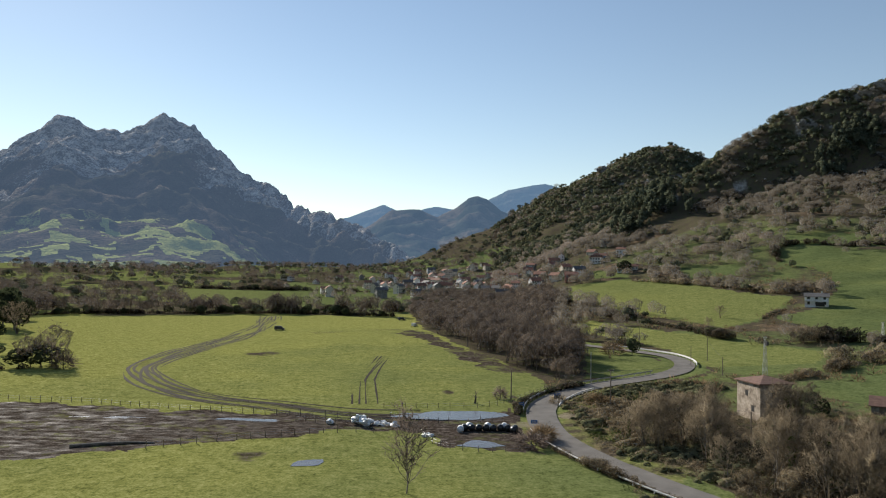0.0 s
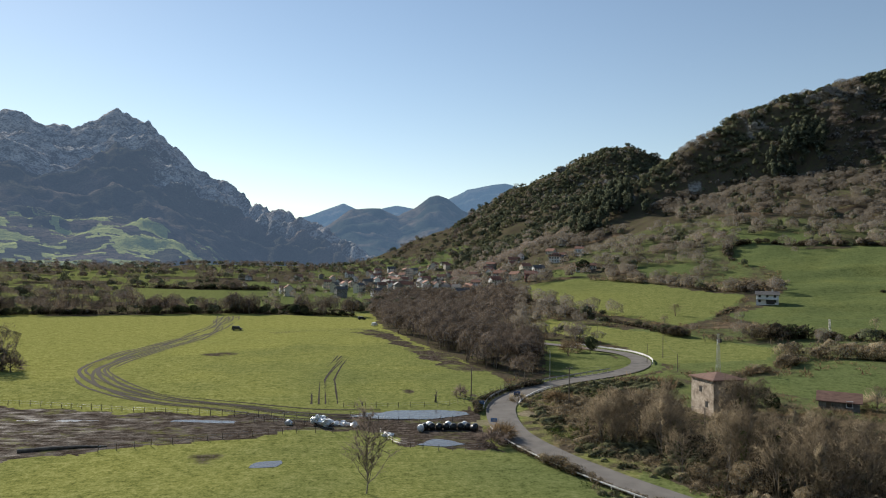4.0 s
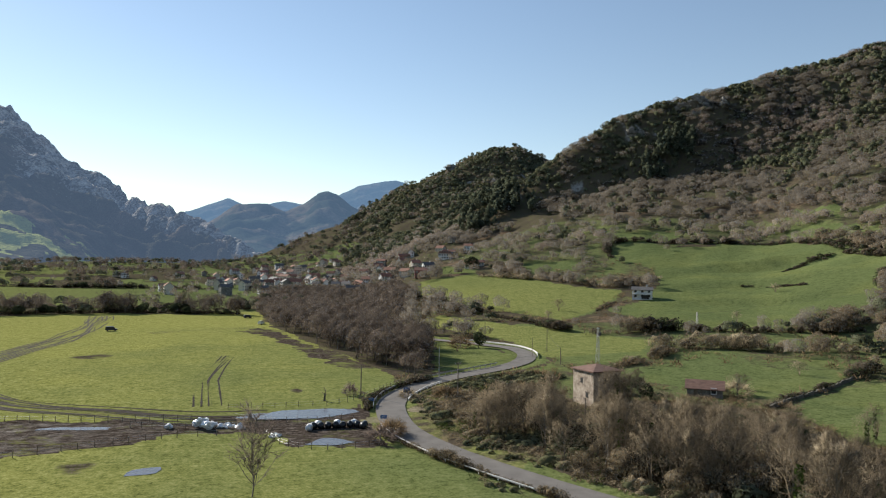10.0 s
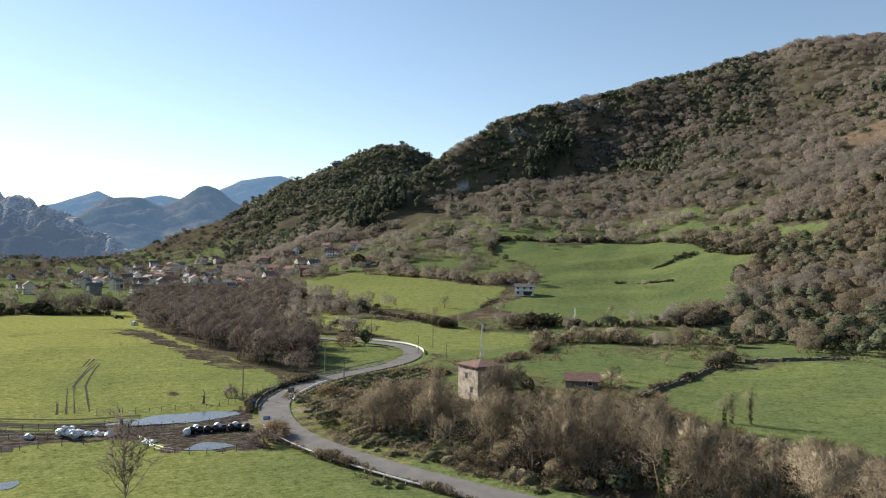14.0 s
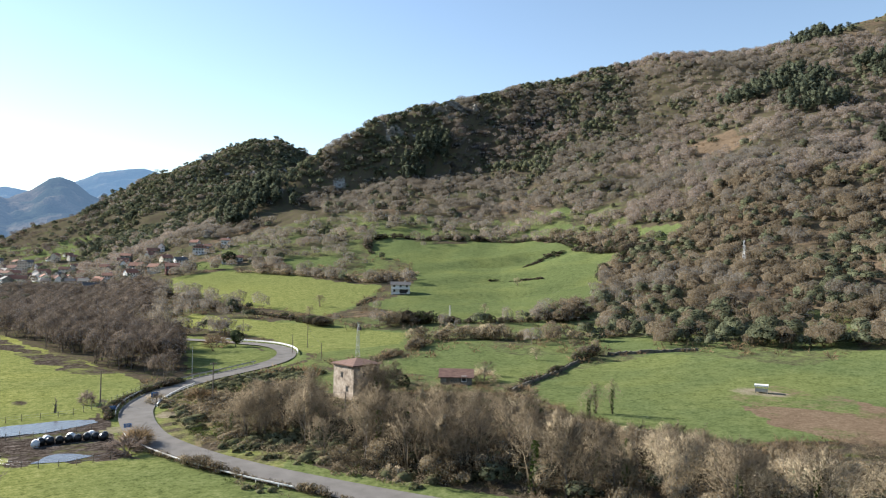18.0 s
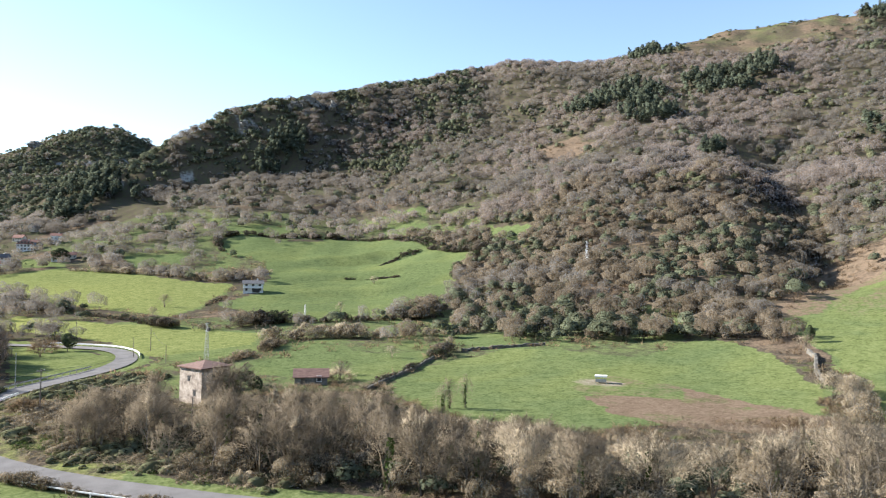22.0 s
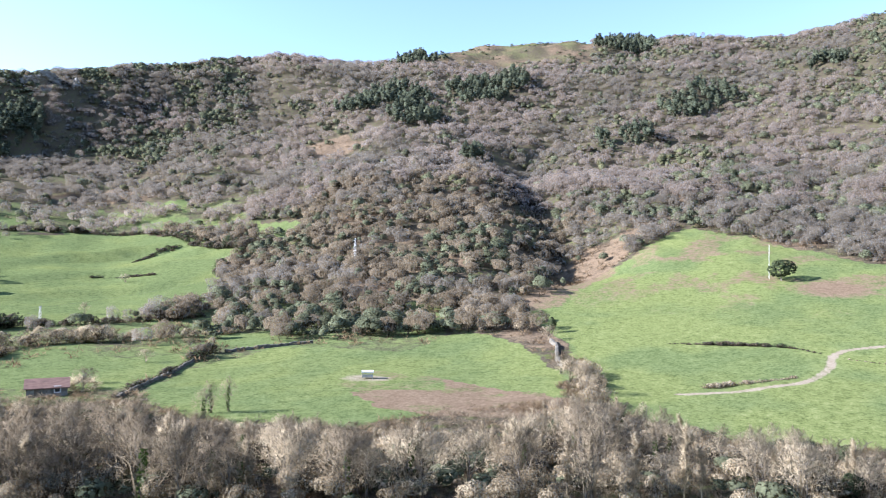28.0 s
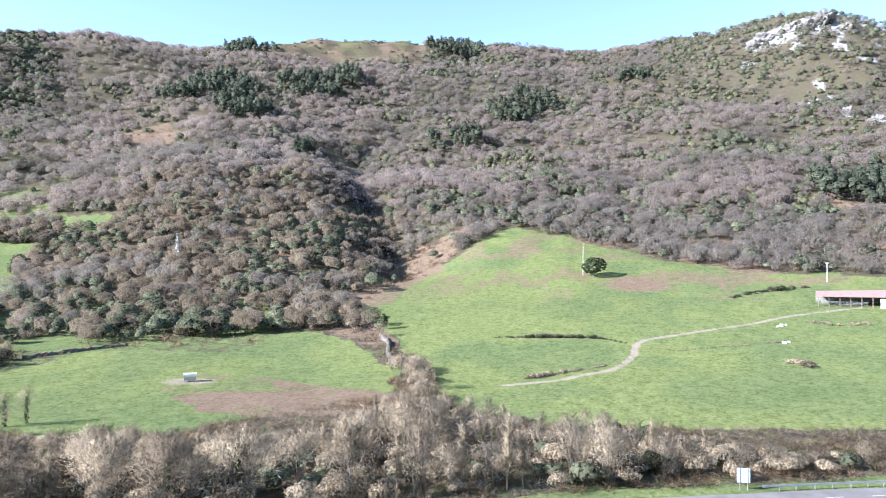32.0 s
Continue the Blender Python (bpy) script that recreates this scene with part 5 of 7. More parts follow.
DARK, TAN, PALE, SCRUFF = (HEDGE_DARK, LEAF), (CROWN_TAN, HEDGE_DARK), (CROWN_TAN, CROWN_BROWN), (CROWN_BROWN, HEDGE_DARK)
HEDGES = [([(262, 371), (271, 358), (281, 342)], 1.5, 2.0, DARK, "dark bramble bank across the sloping meadow"),
          ([(304, 390), (327, 399), (339, 389)], 1.4, 2.0, DARK, "dark bramble bank high on the sloping meadow"),
          ([(80, 522), (83, 448), (90, 398), (99, 369), (108, 338), (119, 290)], 3.4, 3.0, DARK, "bramble hedge along the foot of the meadow"),
          ([(125, 278), (137, 276), (149, 277)], 5.2, 4.2, SCRUFF, "large grey-brown thorn thicket at the meadow corner"),
          ([(149, 277), (163, 268), (191, 251), (209, 238), (221, 232)], 4.6, 3.0, DARK, "dark hedge bank below the sloping meadow"),
          ([(128, 230), (140, 228), (150, 224), (160, 215), (171, 208), (186, 202), (198, 196)], 5.2, 3.6, TAN, "tall tawny leafless hedge beside the low field"),
          ([(92, 193), (102, 200), (115, 210), (131, 222)], 3.0, 2.4, SCRUFF, "grey leafless hedge running up from the tower"),
          # brambles added here to darken the wall that lies in shade
          ([(104, 138), (116, 145), (131, 154), (148, 164)], 1.8, 1.1, DARK, "dark brambles added along the shaded field wall"),
          ([(149, 165), (157, 168), (166, 171)], 4.4, 2.8, DARK, "dark overgrown bank at the wall end"),
          ([(156, 342), (168, 356), (178, 366)], 1.7, 1.6, DARK, "overgrown hedge below the white house"),
          ([(141, 527), (160, 501), (171, 480), (186, 451), (198, 415), (219, 416), (238, 426)], 4.2, 3.4, TAN, "brown hedge along the top of the meadow"),
          ([(243, 509), (263, 551), (303, 520), (340, 482), (355, 433), (342, 373), (340, 330)], 4.2, 3.2, DARK, "dark hedge along the top of the sloping meadow"),
          ([(355, 404), (342, 328), (312, 319), (290, 300)], 5.5, 5.0, DARK, "overgrown wood edge beside the meadow"),
          ([(224, 42), (225, 30), (227, 17), (227, 8.5), (222, 1)], 1.1, 0.8, DARK, "low broken hedge across the upper pasture"),
          ([(176, 24.5), (186, 14), (194, 6)], 1.0, 1.0, TAN, "low bramble bank beside the farm track"),
          ([(217, -5), (214, -14), (221, -30), (227, -44)], 0.8, 0.8, TAN, "thin line of dead bracken on the bank"),
          ([(28.6, 102), (24, 111), (20, 121), (17.2, 129)], 1.7, 1.0, SCRUFF, "scruffy roadside hedge behind the white barrier"),
          ([(28.6, 102), (34, 92), (42, 78), (56, 56)], 1.7, 1.0, SCRUFF, "scruffy roadside hedge beside the pasture"),
          ([(17, 150), (18.2, 160), (23.5, 171), (30, 180), (38, 189)], 1.6, 1.1, DARK, "dark bramble hedge on the outside of the bend"),
          ([(190, 64), (182, 56), (170, 50), (158, 46), (148, 42)], 3.8, 3.4, PALE, "pale leafless hedge between the two pastures"),
          ([(252, -74), (249, -66), (255, -58)], 2.4, 2.0, PALE, "pale scrub beside the open barn"),
          ([(199, -45), (203, -41)], 1.4, 1.8, TAN, "brown bramble patch in the pasture"),
          ([(300, -40), (310, -52), (318, -70)], 2.0, 3.0, DARK, "scrub along the top of the pasture"),
          ([(-140, 190), (-128, 196), (-118, 200)], 2.2, 2.2, DARK, "dark bramble hedge at the pasture corner"),
          ([(-262, 405), (-205, 432), (-113, 468), (-30, 458)], 3.0, 2.2, DARK, "hedgerow along the far edge of the pasture"),
          ([(-190, 515), (-100, 512), (-28, 505)], 3.5, 2.6, DARK, "second hedgerow before the far field"),
          ([(-75, 762), (-180, 764), (-290, 764)], 5.0, 3.6, DARK, "tall hedgerow behind the far field")]
for line, h, w, mats, label in HEDGES:
    hedge(line, h, w, mats, label, 1.0)

for thing in templates_done:
    for o in (*thing.children_recursive, thing):
        bpy.data.objects.remove(o)

# ---------------------------------------------------------------- more surfaces
WHITE = surface("white_paint", (0.62, 0.61, 0.58), (0.80, 0.79, 0.76), 0.8, 9, rough=0.7, bump=0.15, vary=0.06)
CREAM = surface("cream_render", (0.50, 0.43, 0.33), (0.70, 0.63, 0.52), 0.6, 7, rough=0.9, bump=0.2, vary=0.15)
RED_WALL = surface("red_render", (0.20, 0.065, 0.05), (0.32, 0.12, 0.095), 0.6, 7, rough=0.9, bump=0.2, vary=0.1)
BLUE_WALL = surface("blue_render", (0.30, 0.42, 0.55), (0.42, 0.54, 0.66), 0.6, 7, rough=0.9, bump=0.2, vary=0.1)
RUBBLE = surface("lime_rubble", (0.19, 0.145, 0.105), (0.50, 0.42, 0.33), 0.9, 3.5, rough=0.95, bump=0.9, depth=0.08, vary=0.05, spread=(0.36, 0.6))
STONE = surface("field_stone", (0.07, 0.066, 0.058), (0.26, 0.245, 0.22), 1.2, 5, rough=0.95, bump=0.9, depth=0.08, vary=0.2, spread=(0.36, 0.62))
# darker copy of STONE: shade on the field wall put into its colour
WALL_STONE = surface("shaded_wall_stone", (0.045, 0.041, 0.033), (0.16, 0.145, 0.115), 1.2, 5, rough=1.0, bump=0.9, depth=0.08, vary=0.2, spread=(0.36, 0.62))
TILE = surface("clay_tiles", (0.10, 0.055, 0.040), (0.24, 0.135, 0.098), 0.7, 6, rough=0.9, bump=0.6, depth=0.05, vary=0.25, stretch=(1, 3, 1))
PALE_ROOF = surface("pale_sheet_roof", (0.20, 0.13, 0.105), (0.31, 0.215, 0.18), 0.5, 5, rough=0.7, bump=0.4, vary=0.05)
VILLAGE_TILE = surface("terracotta_tiles", (0.17, 0.075, 0.048), (0.31, 0.145, 0.095), 0.7, 6, rough=0.9, bump=0.5, depth=0.05, vary=0.25)
SLATE = surface("grey_roof", (0.055, 0.052, 0.05), (0.13, 0.125, 0.12), 0.8, 6, rough=0.8, bump=0.5, vary=0.15)
# near-black colour imitates the shade inside a bay; the wall behind is closed
UNLIT_PANEL = surface("unlit_interior_panel", (0.012, 0.011, 0.010), (0.03, 0.028, 0.025), 1, 8, rough=0.6, bump=0, vary=0.1)
GLASS = surface("window_glass", (0.02, 0.025, 0.03), (0.05, 0.055, 0.06), 1, 8, rough=0.12, bump=0, vary=0.2)
WOOD = surface("weathered_wood", (0.085, 0.066, 0.048), (0.22, 0.18, 0.14), 2, 20, rough=0.9, bump=0.5, vary=0.25, stretch=(1, 1, 0.15))
STEEL = surface("galvanised_steel", (0.30, 0.31, 0.32), (0.50, 0.51, 0.52), 1, 15, rough=0.45, bump=0.1, metal=0.7, vary=0.1)
CONCRETE = surface("pale_concrete", (0.42, 0.41, 0.38), (0.62, 0.60, 0.56), 0.8, 12, rough=0.9, bump=0.3, vary=0.1)
BLACK_WRAP = surface("black_plastic_wrap", (0.010, 0.010, 0.011), (0.028, 0.028, 0.030), 2, 14, rough=0.28, bump=0.5, depth=0.03, vary=0.1)
WHITE_WRAP = surface("white_plastic_wrap", (0.60, 0.62, 0.63), (0.82, 0.83, 0.83), 2, 14, rough=0.35, bump=0.5, depth=0.04, vary=0.08)
BLUE_SIGN = surface("blue_sign", (0.03, 0.10, 0.27), (0.05, 0.16, 0.36), 2, 12, rough=0.4, bump=0, vary=0.1)
SIGN_BACK = surface("bright_sign_panel", (0.42, 0.52, 0.60), (0.58, 0.68, 0.74), 2, 12, rough=0.35, bump=0, vary=0.05)
RUBBER = surface("rubber", (0.012, 0.012, 0.012), (0.03, 0.03, 0.03), 3, 20, rough=0.8, bump=0.2, vary=0.1)
DARK_PAINT = surface("dark_vehicle_paint", (0.02, 0.022, 0.028), (0.04, 0.043, 0.05), 1, 8, rough=0.3, bump=0, vary=0.1)
RUT_MUD = surface("rut_mud", (0.012, 0.009, 0.006), (0.046, 0.036, 0.027), 0.6, 5, rough=0.9, bump=0.5, depth=0.05, vary=0.0)
for dull in (RUT_MUD, ASPHALT):
    dull.node_tree.nodes["Principled BSDF"].inputs["Specular IOR Level"].default_value = 0.05
LINE_PAINT = surface("road_line_paint", (0.45, 0.45, 0.43), (0.70, 0.70, 0.67), 1.5, 8, rough=0.7, bump=0, vary=0.1)
CABLE = surface("black_cable", (0.02, 0.02, 0.02), (0.04, 0.04, 0.04), 1, 8, rough=0.6, bump=0, vary=0.0)


def water_surface():
    m, nodes, links, bsdf = bare("muddy_water")
    co = nodes.new("ShaderNodeNewGeometry").outputs["Position"]
    f = noise_of(nodes, links, co, 1.2, 3.0)
    links.new(ramp_of(nodes, links, f, ((0.35, (0.055, 0.044, 0.042)), (0.65, (0.11, 0.09, 0.088)))), bsdf.inputs["Base Color"])
    bsdf.inputs["Roughness"].default_value = 0.22
    bumped(nodes, links, bsdf, noise_of(nodes, links, co, 3.0, 2.0), 0.15, 0.03)
    return m


WATER = water_surface()


def zat(x, y):
    return float(height(np.array([float(x)]), np.array([float(y)]))[0])


def box(bm, size, at=(0, 0, 0), turn=0.0, bevel=0.0):
    """A block that stands on at, turned about z."""
    m = Matrix.Translation(at) @ Matrix.Rotation(turn, 4, "Z") @ Matrix.Translation((0, 0, size[2] / 2)) @ Matrix.Diagonal((*size, 1))
    made = bmesh.ops.create_cube(bm, size=1.0, matrix=m)["verts"]
    if bevel:
        edges = {e for v in made for e in v.link_edges}
        bmesh.ops.bevel(bm, geom=list(edges), offset=bevel, segments=1, affect="EDGES")
    return made


def rod(bm, a, b, r0, r1=None, sides=6):
    """A tapered rod from a to b."""
    a, b = Vector(a), Vector(b)
    m = Matrix.Translation((a + b) / 2) @ (b - a).to_track_quat("Z", "Y").to_matrix().to_4x4()
    bmesh.ops.create_cone(bm, cap_ends=True, segments=sides, radius1=r0, radius2=r0 if r1 is None else r1, depth=(b - a).length, matrix=m)


def hose(line, radii, sides=6):
    """One welded tube along a line of points."""
    bm = bmesh.new()
    last = None
    for i, p in enumerate(line):
        p = Vector(p)
        d = (Vector(line[min(i + 1, len(line) - 1)]) - Vector(line[max(i - 1, 0)])).normalized()
        a = d.cross(Vector((0, 0, 1)) if abs(d.z) < 0.9 else Vector((1, 0, 0))).normalized()
        b = d.cross(a)
        ring = [bm.verts.new(p + (a * math.cos(2 * math.pi * k / sides) + b * math.sin(2 * math.pi * k / sides)) * radii[i]) for k in range(sides)]
        if last:
            for k in range(sides):
                bm.faces.new((last[k], last[(k + 1) % sides], ring[(k + 1) % sides], ring[k]))
        else:
            bm.faces.new(ring)
        last = ring
    bm.faces.new(last)
    bmesh.ops.recalc_face_normals(bm, faces=bm.faces)
    return bm


def piece(name, me, parent, at=(0, 0, 0), turn=0.0):
    ob = new(name, me)
    ob.parent = parent
    ob.location = at
    ob.rotation_euler = (0, 0, turn)
    return ob


def data_of(name, bm, material):
    me = bpy.data.meshes.new(name)
    bm.to_mesh(me)
    bm.free()
    me.materials.append(material)
    return me


# ---------------------------------------------------------------- road
def ribbon(name, line, offset, width, lift, material, dash=None):
    """A strip along a line of the plan; with dash (on, off), broken."""
    bm = bmesh.new()
    run, last = 0.0, None
    for i in range(len(line)):
        a, b = line[max(0, i - 1)], line[min(len(line) - 1, i + 1)]
        d = Vector((b[0] - a[0], b[1] - a[1])).normalized()
        n = Vector((d.y, -d.x))
        p = Vector(line[i])
        zc = zat(*p) + lift
        l, r_ = p + n * (offset - width / 2), p + n * (offset + width / 2)
        vs = (bm.verts.new((l.x, l.y, zc)), bm.verts.new((r_.x, r_.y, zc)))
        if i:
            run += (p - Vector(line[i - 1])).length
        if last and (dash is None or run % (dash[0] + dash[1]) < dash[0]):
            bm.faces.new((last[0], vs[0], vs[1], last[1])).smooth = True
        last = vs
    bmesh.ops.delete(bm, geom=[v for v in bm.verts if not v.link_faces], context="VERTS")
    bmesh.ops.recalc_face_normals(bm, faces=bm.faces)
    if bm.faces and sum(f.normal.z for f in bm.faces) < 0:
        bmesh.ops.reverse_faces(bm, faces=bm.faces)
    return bm


ROAD_FINE = spline(ROAD[::3], 1.2)
road_ob = new("road")
tagged(road_ob, "winding grey asphalt country road with a worn broken centre line", "road", kind="structure")
part("asphalt", ribbon("asphalt", ROAD_FINE, 0, 6.4, 0.02, ASPHALT), ASPHALT, road_ob)
part("centre_line", ribbon("centre_line", ROAD_FINE[:60], 0, 0.12, 0.03, LINE_PAINT, (3.5, 4.5)), LINE_PAINT, road_ob)


def wheel_ruts(line, half, count, seed, wide):
    """Wheel ruts that wander along a line: low strips of churned mud, thinning out at both ends."""
    verts, faces = [], []
    pts = np.array(spline(line, 2.5))
    d = np.gradient(pts, axis=0)
    d = d / np.linalg.norm(d, axis=1, keepdims=True)
    n = np.stack([d[:, 1], -d[:, 0]], -1)
    run = np.concatenate([[0], np.cumsum(np.linalg.norm(np.diff(pts, axis=0), axis=1))])
    for k in range(count):
        swing = half * (0.35 + 0.9 * vnoise(run / 60, 0 * run + 3.1, seed))
        off = (2 * (k + 0.5) / count - 1) * swing + 3.2 * (vnoise(run / 38, 0 * run + k, seed + 5) - 0.5) * half / 7
        w = wide * np.clip(2.4 * vnoise(run / 22, 0 * run + 7 * k, seed + 9) - 0.45, 0.04, 1.0) * (0.8 + 0.4 * vnoise(run / 2.6, 0 * run + k, seed + 13))
        c = pts + n * off[:, None]
        for side in (-0.5, 0.5):
            q = c + n * (w * side)[:, None]
            verts.append(np.column_stack([q, height(q[:, 0], q[:, 1]) + 0.05]))
        m = len(pts)
        i = np.arange(m - 1) + 2 * m * k
        faces.append(np.stack([i, i + m, i + m + 1, i + 1], -1))
    return np.concatenate(verts), np.concatenate(faces)


for lane, half, count, seed, wide in ((TRACK, 8.5, 13, 11, 0.75), (TRACK_SMALL, 3.0, 6, 29, 0.45), ([(-60, 330), (-40, 346), (-20, 352), (0, 330)], 3, 3, 37, 0.5)):
    v, f = wheel_ruts(lane, half, count, seed, wide)
    tagged(new("tyre_tracks", mesh_of("tyre_tracks", v, f, RUT_MUD)), "dark muddy tyre tracks curving across the pasture", "tyre tracks", kind="stuff")


def guard_rail(line, offset, h, beam, label, material, step=2.4, thick=0.08):
    """Posts and a beam beside the road."""
    ob = tagged(new("guard_rail"), label, "guard rail", "guard rails")
    pts = [Vector(p) for p in line]
    side = []
    for i, p in enumerate(pts):
        a, b = pts[max(0, i - 1)], pts[min(len(pts) - 1, i + 1)]
        d = (b - a).normalized()
        side.append(p + Vector((d.y, -d.x)) * offset)
    bm = bmesh.new()
    last = None
    for i, p in enumerate(side):
        d = (side[min(i + 1, len(side) - 1)] - side[max(i - 1, 0)]).normalized()
        n = Vector((d.y, -d.x)) * thick / 2
        zc = zat(*p) + h
        ring = [bm.verts.new((p.x + s * n.x, p.y + s * n.y, zc - dz)) for s, dz in ((-1, beam), (1, beam), (1, 0), (-1, 0))]
        if last:
            for k in range(4):
                bm.faces.new((last[k], last[(k + 1) % 4], ring[(k + 1) % 4], ring[k]))
        else:
            bm.faces.new(ring)
        last = ring
    bm.faces.new(last)
    bmesh.ops.recalc_face_normals(bm, faces=bm.faces)
    part("beam", bm, material, ob)
    bm = bmesh.new()
    box(bm, (0.12, 0.12, h), (0, 0, -0.1), 0, 0.01)
    me = data_of("post", bm, material)
    run = 0.0
    for a, b in zip(side, side[1:]):
        run += (b - a).length
        if run > step:
            run = 0.0
            piece("post", me, ob, (a.x, a.y, zat(*a)))
    return ob


def near_part(line, a, b):
    """The stretch of a line nearest to two places."""
    i = min(range(len(line)), key=lambda k: (line[k][0] - a[0]) ** 2 + (line[k][1] - a[1]) ** 2)
    j = min(range(len(line)), key=lambda k: (line[k][0] - b[0]) ** 2 + (line[k][1] - b[1]) ** 2)
    return line[min(i, j):max(i, j) + 1]


guard_rail(near_part(ROAD_FINE, (36, 94), (22, 136)), -3.6, 0.5, 0.17, "low white concrete barrier on the outside of the bend", WHITE, 3.0, 0.13)
guard_rail(near_part(ROAD_FINE, (22, 150), (66, 210)), -3.7, 0.9, 0.3, "weathered steel guard rail on the bend and bridge", STEEL)
guard_rail(near_part(ROAD_FINE, (23, 158), (36, 183)), 3.7, 0.7, 0.3, "short white barrier inside the bend", WHITE, 2.4, 0.16)
guard_rail(near_part(ROAD_FINE, (78, 226), (66, 285)), 3.7, 0.8, 0.5, "white painted barrier round the far bend", WHITE, 2.4, 0.2)
guard_rail(near_part(ROAD_FINE, (104, -20), (122, -66)), 4.0, 0.75, 0.3, "steel guard rail along the road verge", STEEL)


# ---------------------------------------------------------------- fences, poles and cables
def fence(line, label, step=2.3, h=1.15, wires=(0.5, 0.95)):
    pts = [Vector(p) for p in spline(line, step)]
    ob = tagged(new("fence"), label, "fence", "pasture fences")
    shapes = []
    for k in range(3):
        bm = bmesh.new()
        rod(bm, (0, 0, -0.25), (rng.normal() * 0.05, rng.normal() * 0.05, h * (0.9 + 0.12 * k)), 0.075, 0.055, 5)
        shapes.append(data_of("post", bm, WOOD))
    for p in pts:
        piece("post", shapes[rng.integers(3)], ob, (p.x + rng.normal() * 0.05, p.y + rng.normal() * 0.05, zat(*p)))
    for w in wires:
        bm = hose([(p.x, p.y, zat(*p) + w) for p in pts], [0.012] * len(pts), 3)
        part("wire", bm, STEEL, ob)
    return ob


fence([(-128, 165), (-98, 157), (-78, 155), (-57, 150), (-38, 146), (-18, 144)], "long wooden post and wire fence along the muddy lane")
fence([(-48, 117), (-41, 121), (-35, 124), (-28, 127), (-18.6, 130.7), (-12, 131.5)], "post and wire fence below the muddy lane")
fence([(-3.6, 132.5), (-1, 124), (2.1, 120.5), (6.8, 118.8), (11.5, 118.9), (16, 120.4)], "wooden post fence round the muddy bale yard")
fence([(-12, 155.1), (-4.9, 155.4), (2.5, 156), (11.3, 157.6), (16.3, 163)], "wooden post fence behind the flooded yard")
fence([(-10, 146), (-2, 141.5), (6, 141), (13, 142)], "broken post fence between puddle and bales", 2.0)
fence([(16.3, 163), (22, 172), (29, 184)], "post and wire fence at the pasture corner")
fence([(-28, 139.5), (-18, 138), (-9, 140)], "short wooden fence in the mud", 2.0)


def pole(x, y, h, r0, material, label, arms=0, lattice=False, box_on=False):
    ob = tagged(new("utility_pole"), label, "utility pole", "utility poles")
    ob.location = (x, y, zat(x, y) - 0.2)
    bm = bmesh.new()
    if lattice:
        for sx in (-1, 1):
            for sy in (-1, 1):
                rod(bm, (sx * r0 * 2.4, sy * r0 * 2.4, 0), (sx * r0 * 0.8, sy * r0 * 0.8, h), 0.06, 0.05, 4)
        for k in range(int(h / 1.2)):
            w0, w1 = r0 * (2.4 - 1.6 * k * 1.2 / h), r0 * (2.4 - 1.6 * (k + 1) * 1.2 / h)
            s = 1 if k % 2 else -1
            for sy in (-1, 1):
                rod(bm, (-s * w0, sy * w0, k * 1.2), (s * w1, sy * w1, (k + 1) * 1.2), 0.035, None, 3)
                rod(bm, (sy * w0, -s * w0, k * 1.2), (sy * w1, s * w1, (k + 1) * 1.2), 0.035, None, 3)
    else:
        rod(bm, (0, 0, 0), (0, 0, h), r0, r0 * 0.7, 8)
    part("shaft", bm, material, ob)
    for k in range(arms):
        bm = bmesh.new()
        box(bm, (1.8, 0.12, 0.12), (0, 0, h - 0.4 - 0.7 * k), 0.5)
        part("crossarm", bm, material, ob)
        for sx in (-0.8, 0, 0.8):
            bm = bmesh.new()
            rod(bm, (sx * math.cos(0.5), sx * math.sin(0.5), h - 0.3 - 0.7 * k), (sx * math.cos(0.5), sx * math.sin(0.5), h - 0.05 - 0.7 * k), 0.06, 0.04, 6)
            part("insulator", bm, CONCRETE, ob)
    if box_on:
        bm = bmesh.new()
        box(bm, (0.9, 0.8, 1.1), (0.3, -0.5, h - 2.6), 0.3, 0.06)
        part("transformer", bm, SLATE, ob)
    return ob


pole(17, 167.6, 7.2, 0.15, WOOD, "dark wooden utility pole in the pasture corner")
pole(41.4, 194.1, 8.6, 0.11, STEEL, "pale steel lamp post beside the bend")
pole(38.3, 158.4, 8.8, 0.15, WOOD, "dark wooden utility pole in the brambles", 1)
pole(51.4, 116.7, 8.0, 0.15, WOOD, "weathered wooden utility pole in the thicket", 0)
pole(83.2, 208.5, 5.6, 0.12, WOOD, "short wooden pole in the roadside meadow")
pole(81.1, 229, 6.4, 0.12, WOOD, "thin wooden pole beside the far bend")
pole(90.5, 240, 8.2, 0.13, WOOD, "dark wooden pole in the roadside meadow")
pole(79.7, 284, 8.0, 0.13, WOOD, "wooden pole behind the far bend")
pole(95.5, 208.1, 11.5, 0.22, STEEL, "lattice pole carrying a transformer behind the tower", 1, True, True)
pole(167.3, 267.5, 7.8, 0.2, CONCRETE, "white concrete pylon at the meadow foot", 1, True)
pole(306, 218, 14.5, 0.3, STEEL, "pale lattice pylon on the wooded slope", 2, True)
pole(334.6, 20.5, 15.0, 0.13, CONCRETE, "tall white pole beside the lone tree")
pole(328.2, -80.9, 8.5, 0.16, CONCRETE, "pale pole above the open barn", 1)


def cable(name, ends, sag, label):
    line = [Vector(ends[0])]
    for a, b in zip(ends, ends[1:]):
        a, b = Vector(a), Vector(b)
        for k in range(1, 13):
            t = k / 12
            line.append(a.lerp(b, t) - Vector((0, 0, sag * 4 * t * (1 - t))))
    bm = hose(line, [0.022] * len(line), 3)
    me = data_of(name, bm, CABLE)
    return tagged(new(name, me), label, "cable")


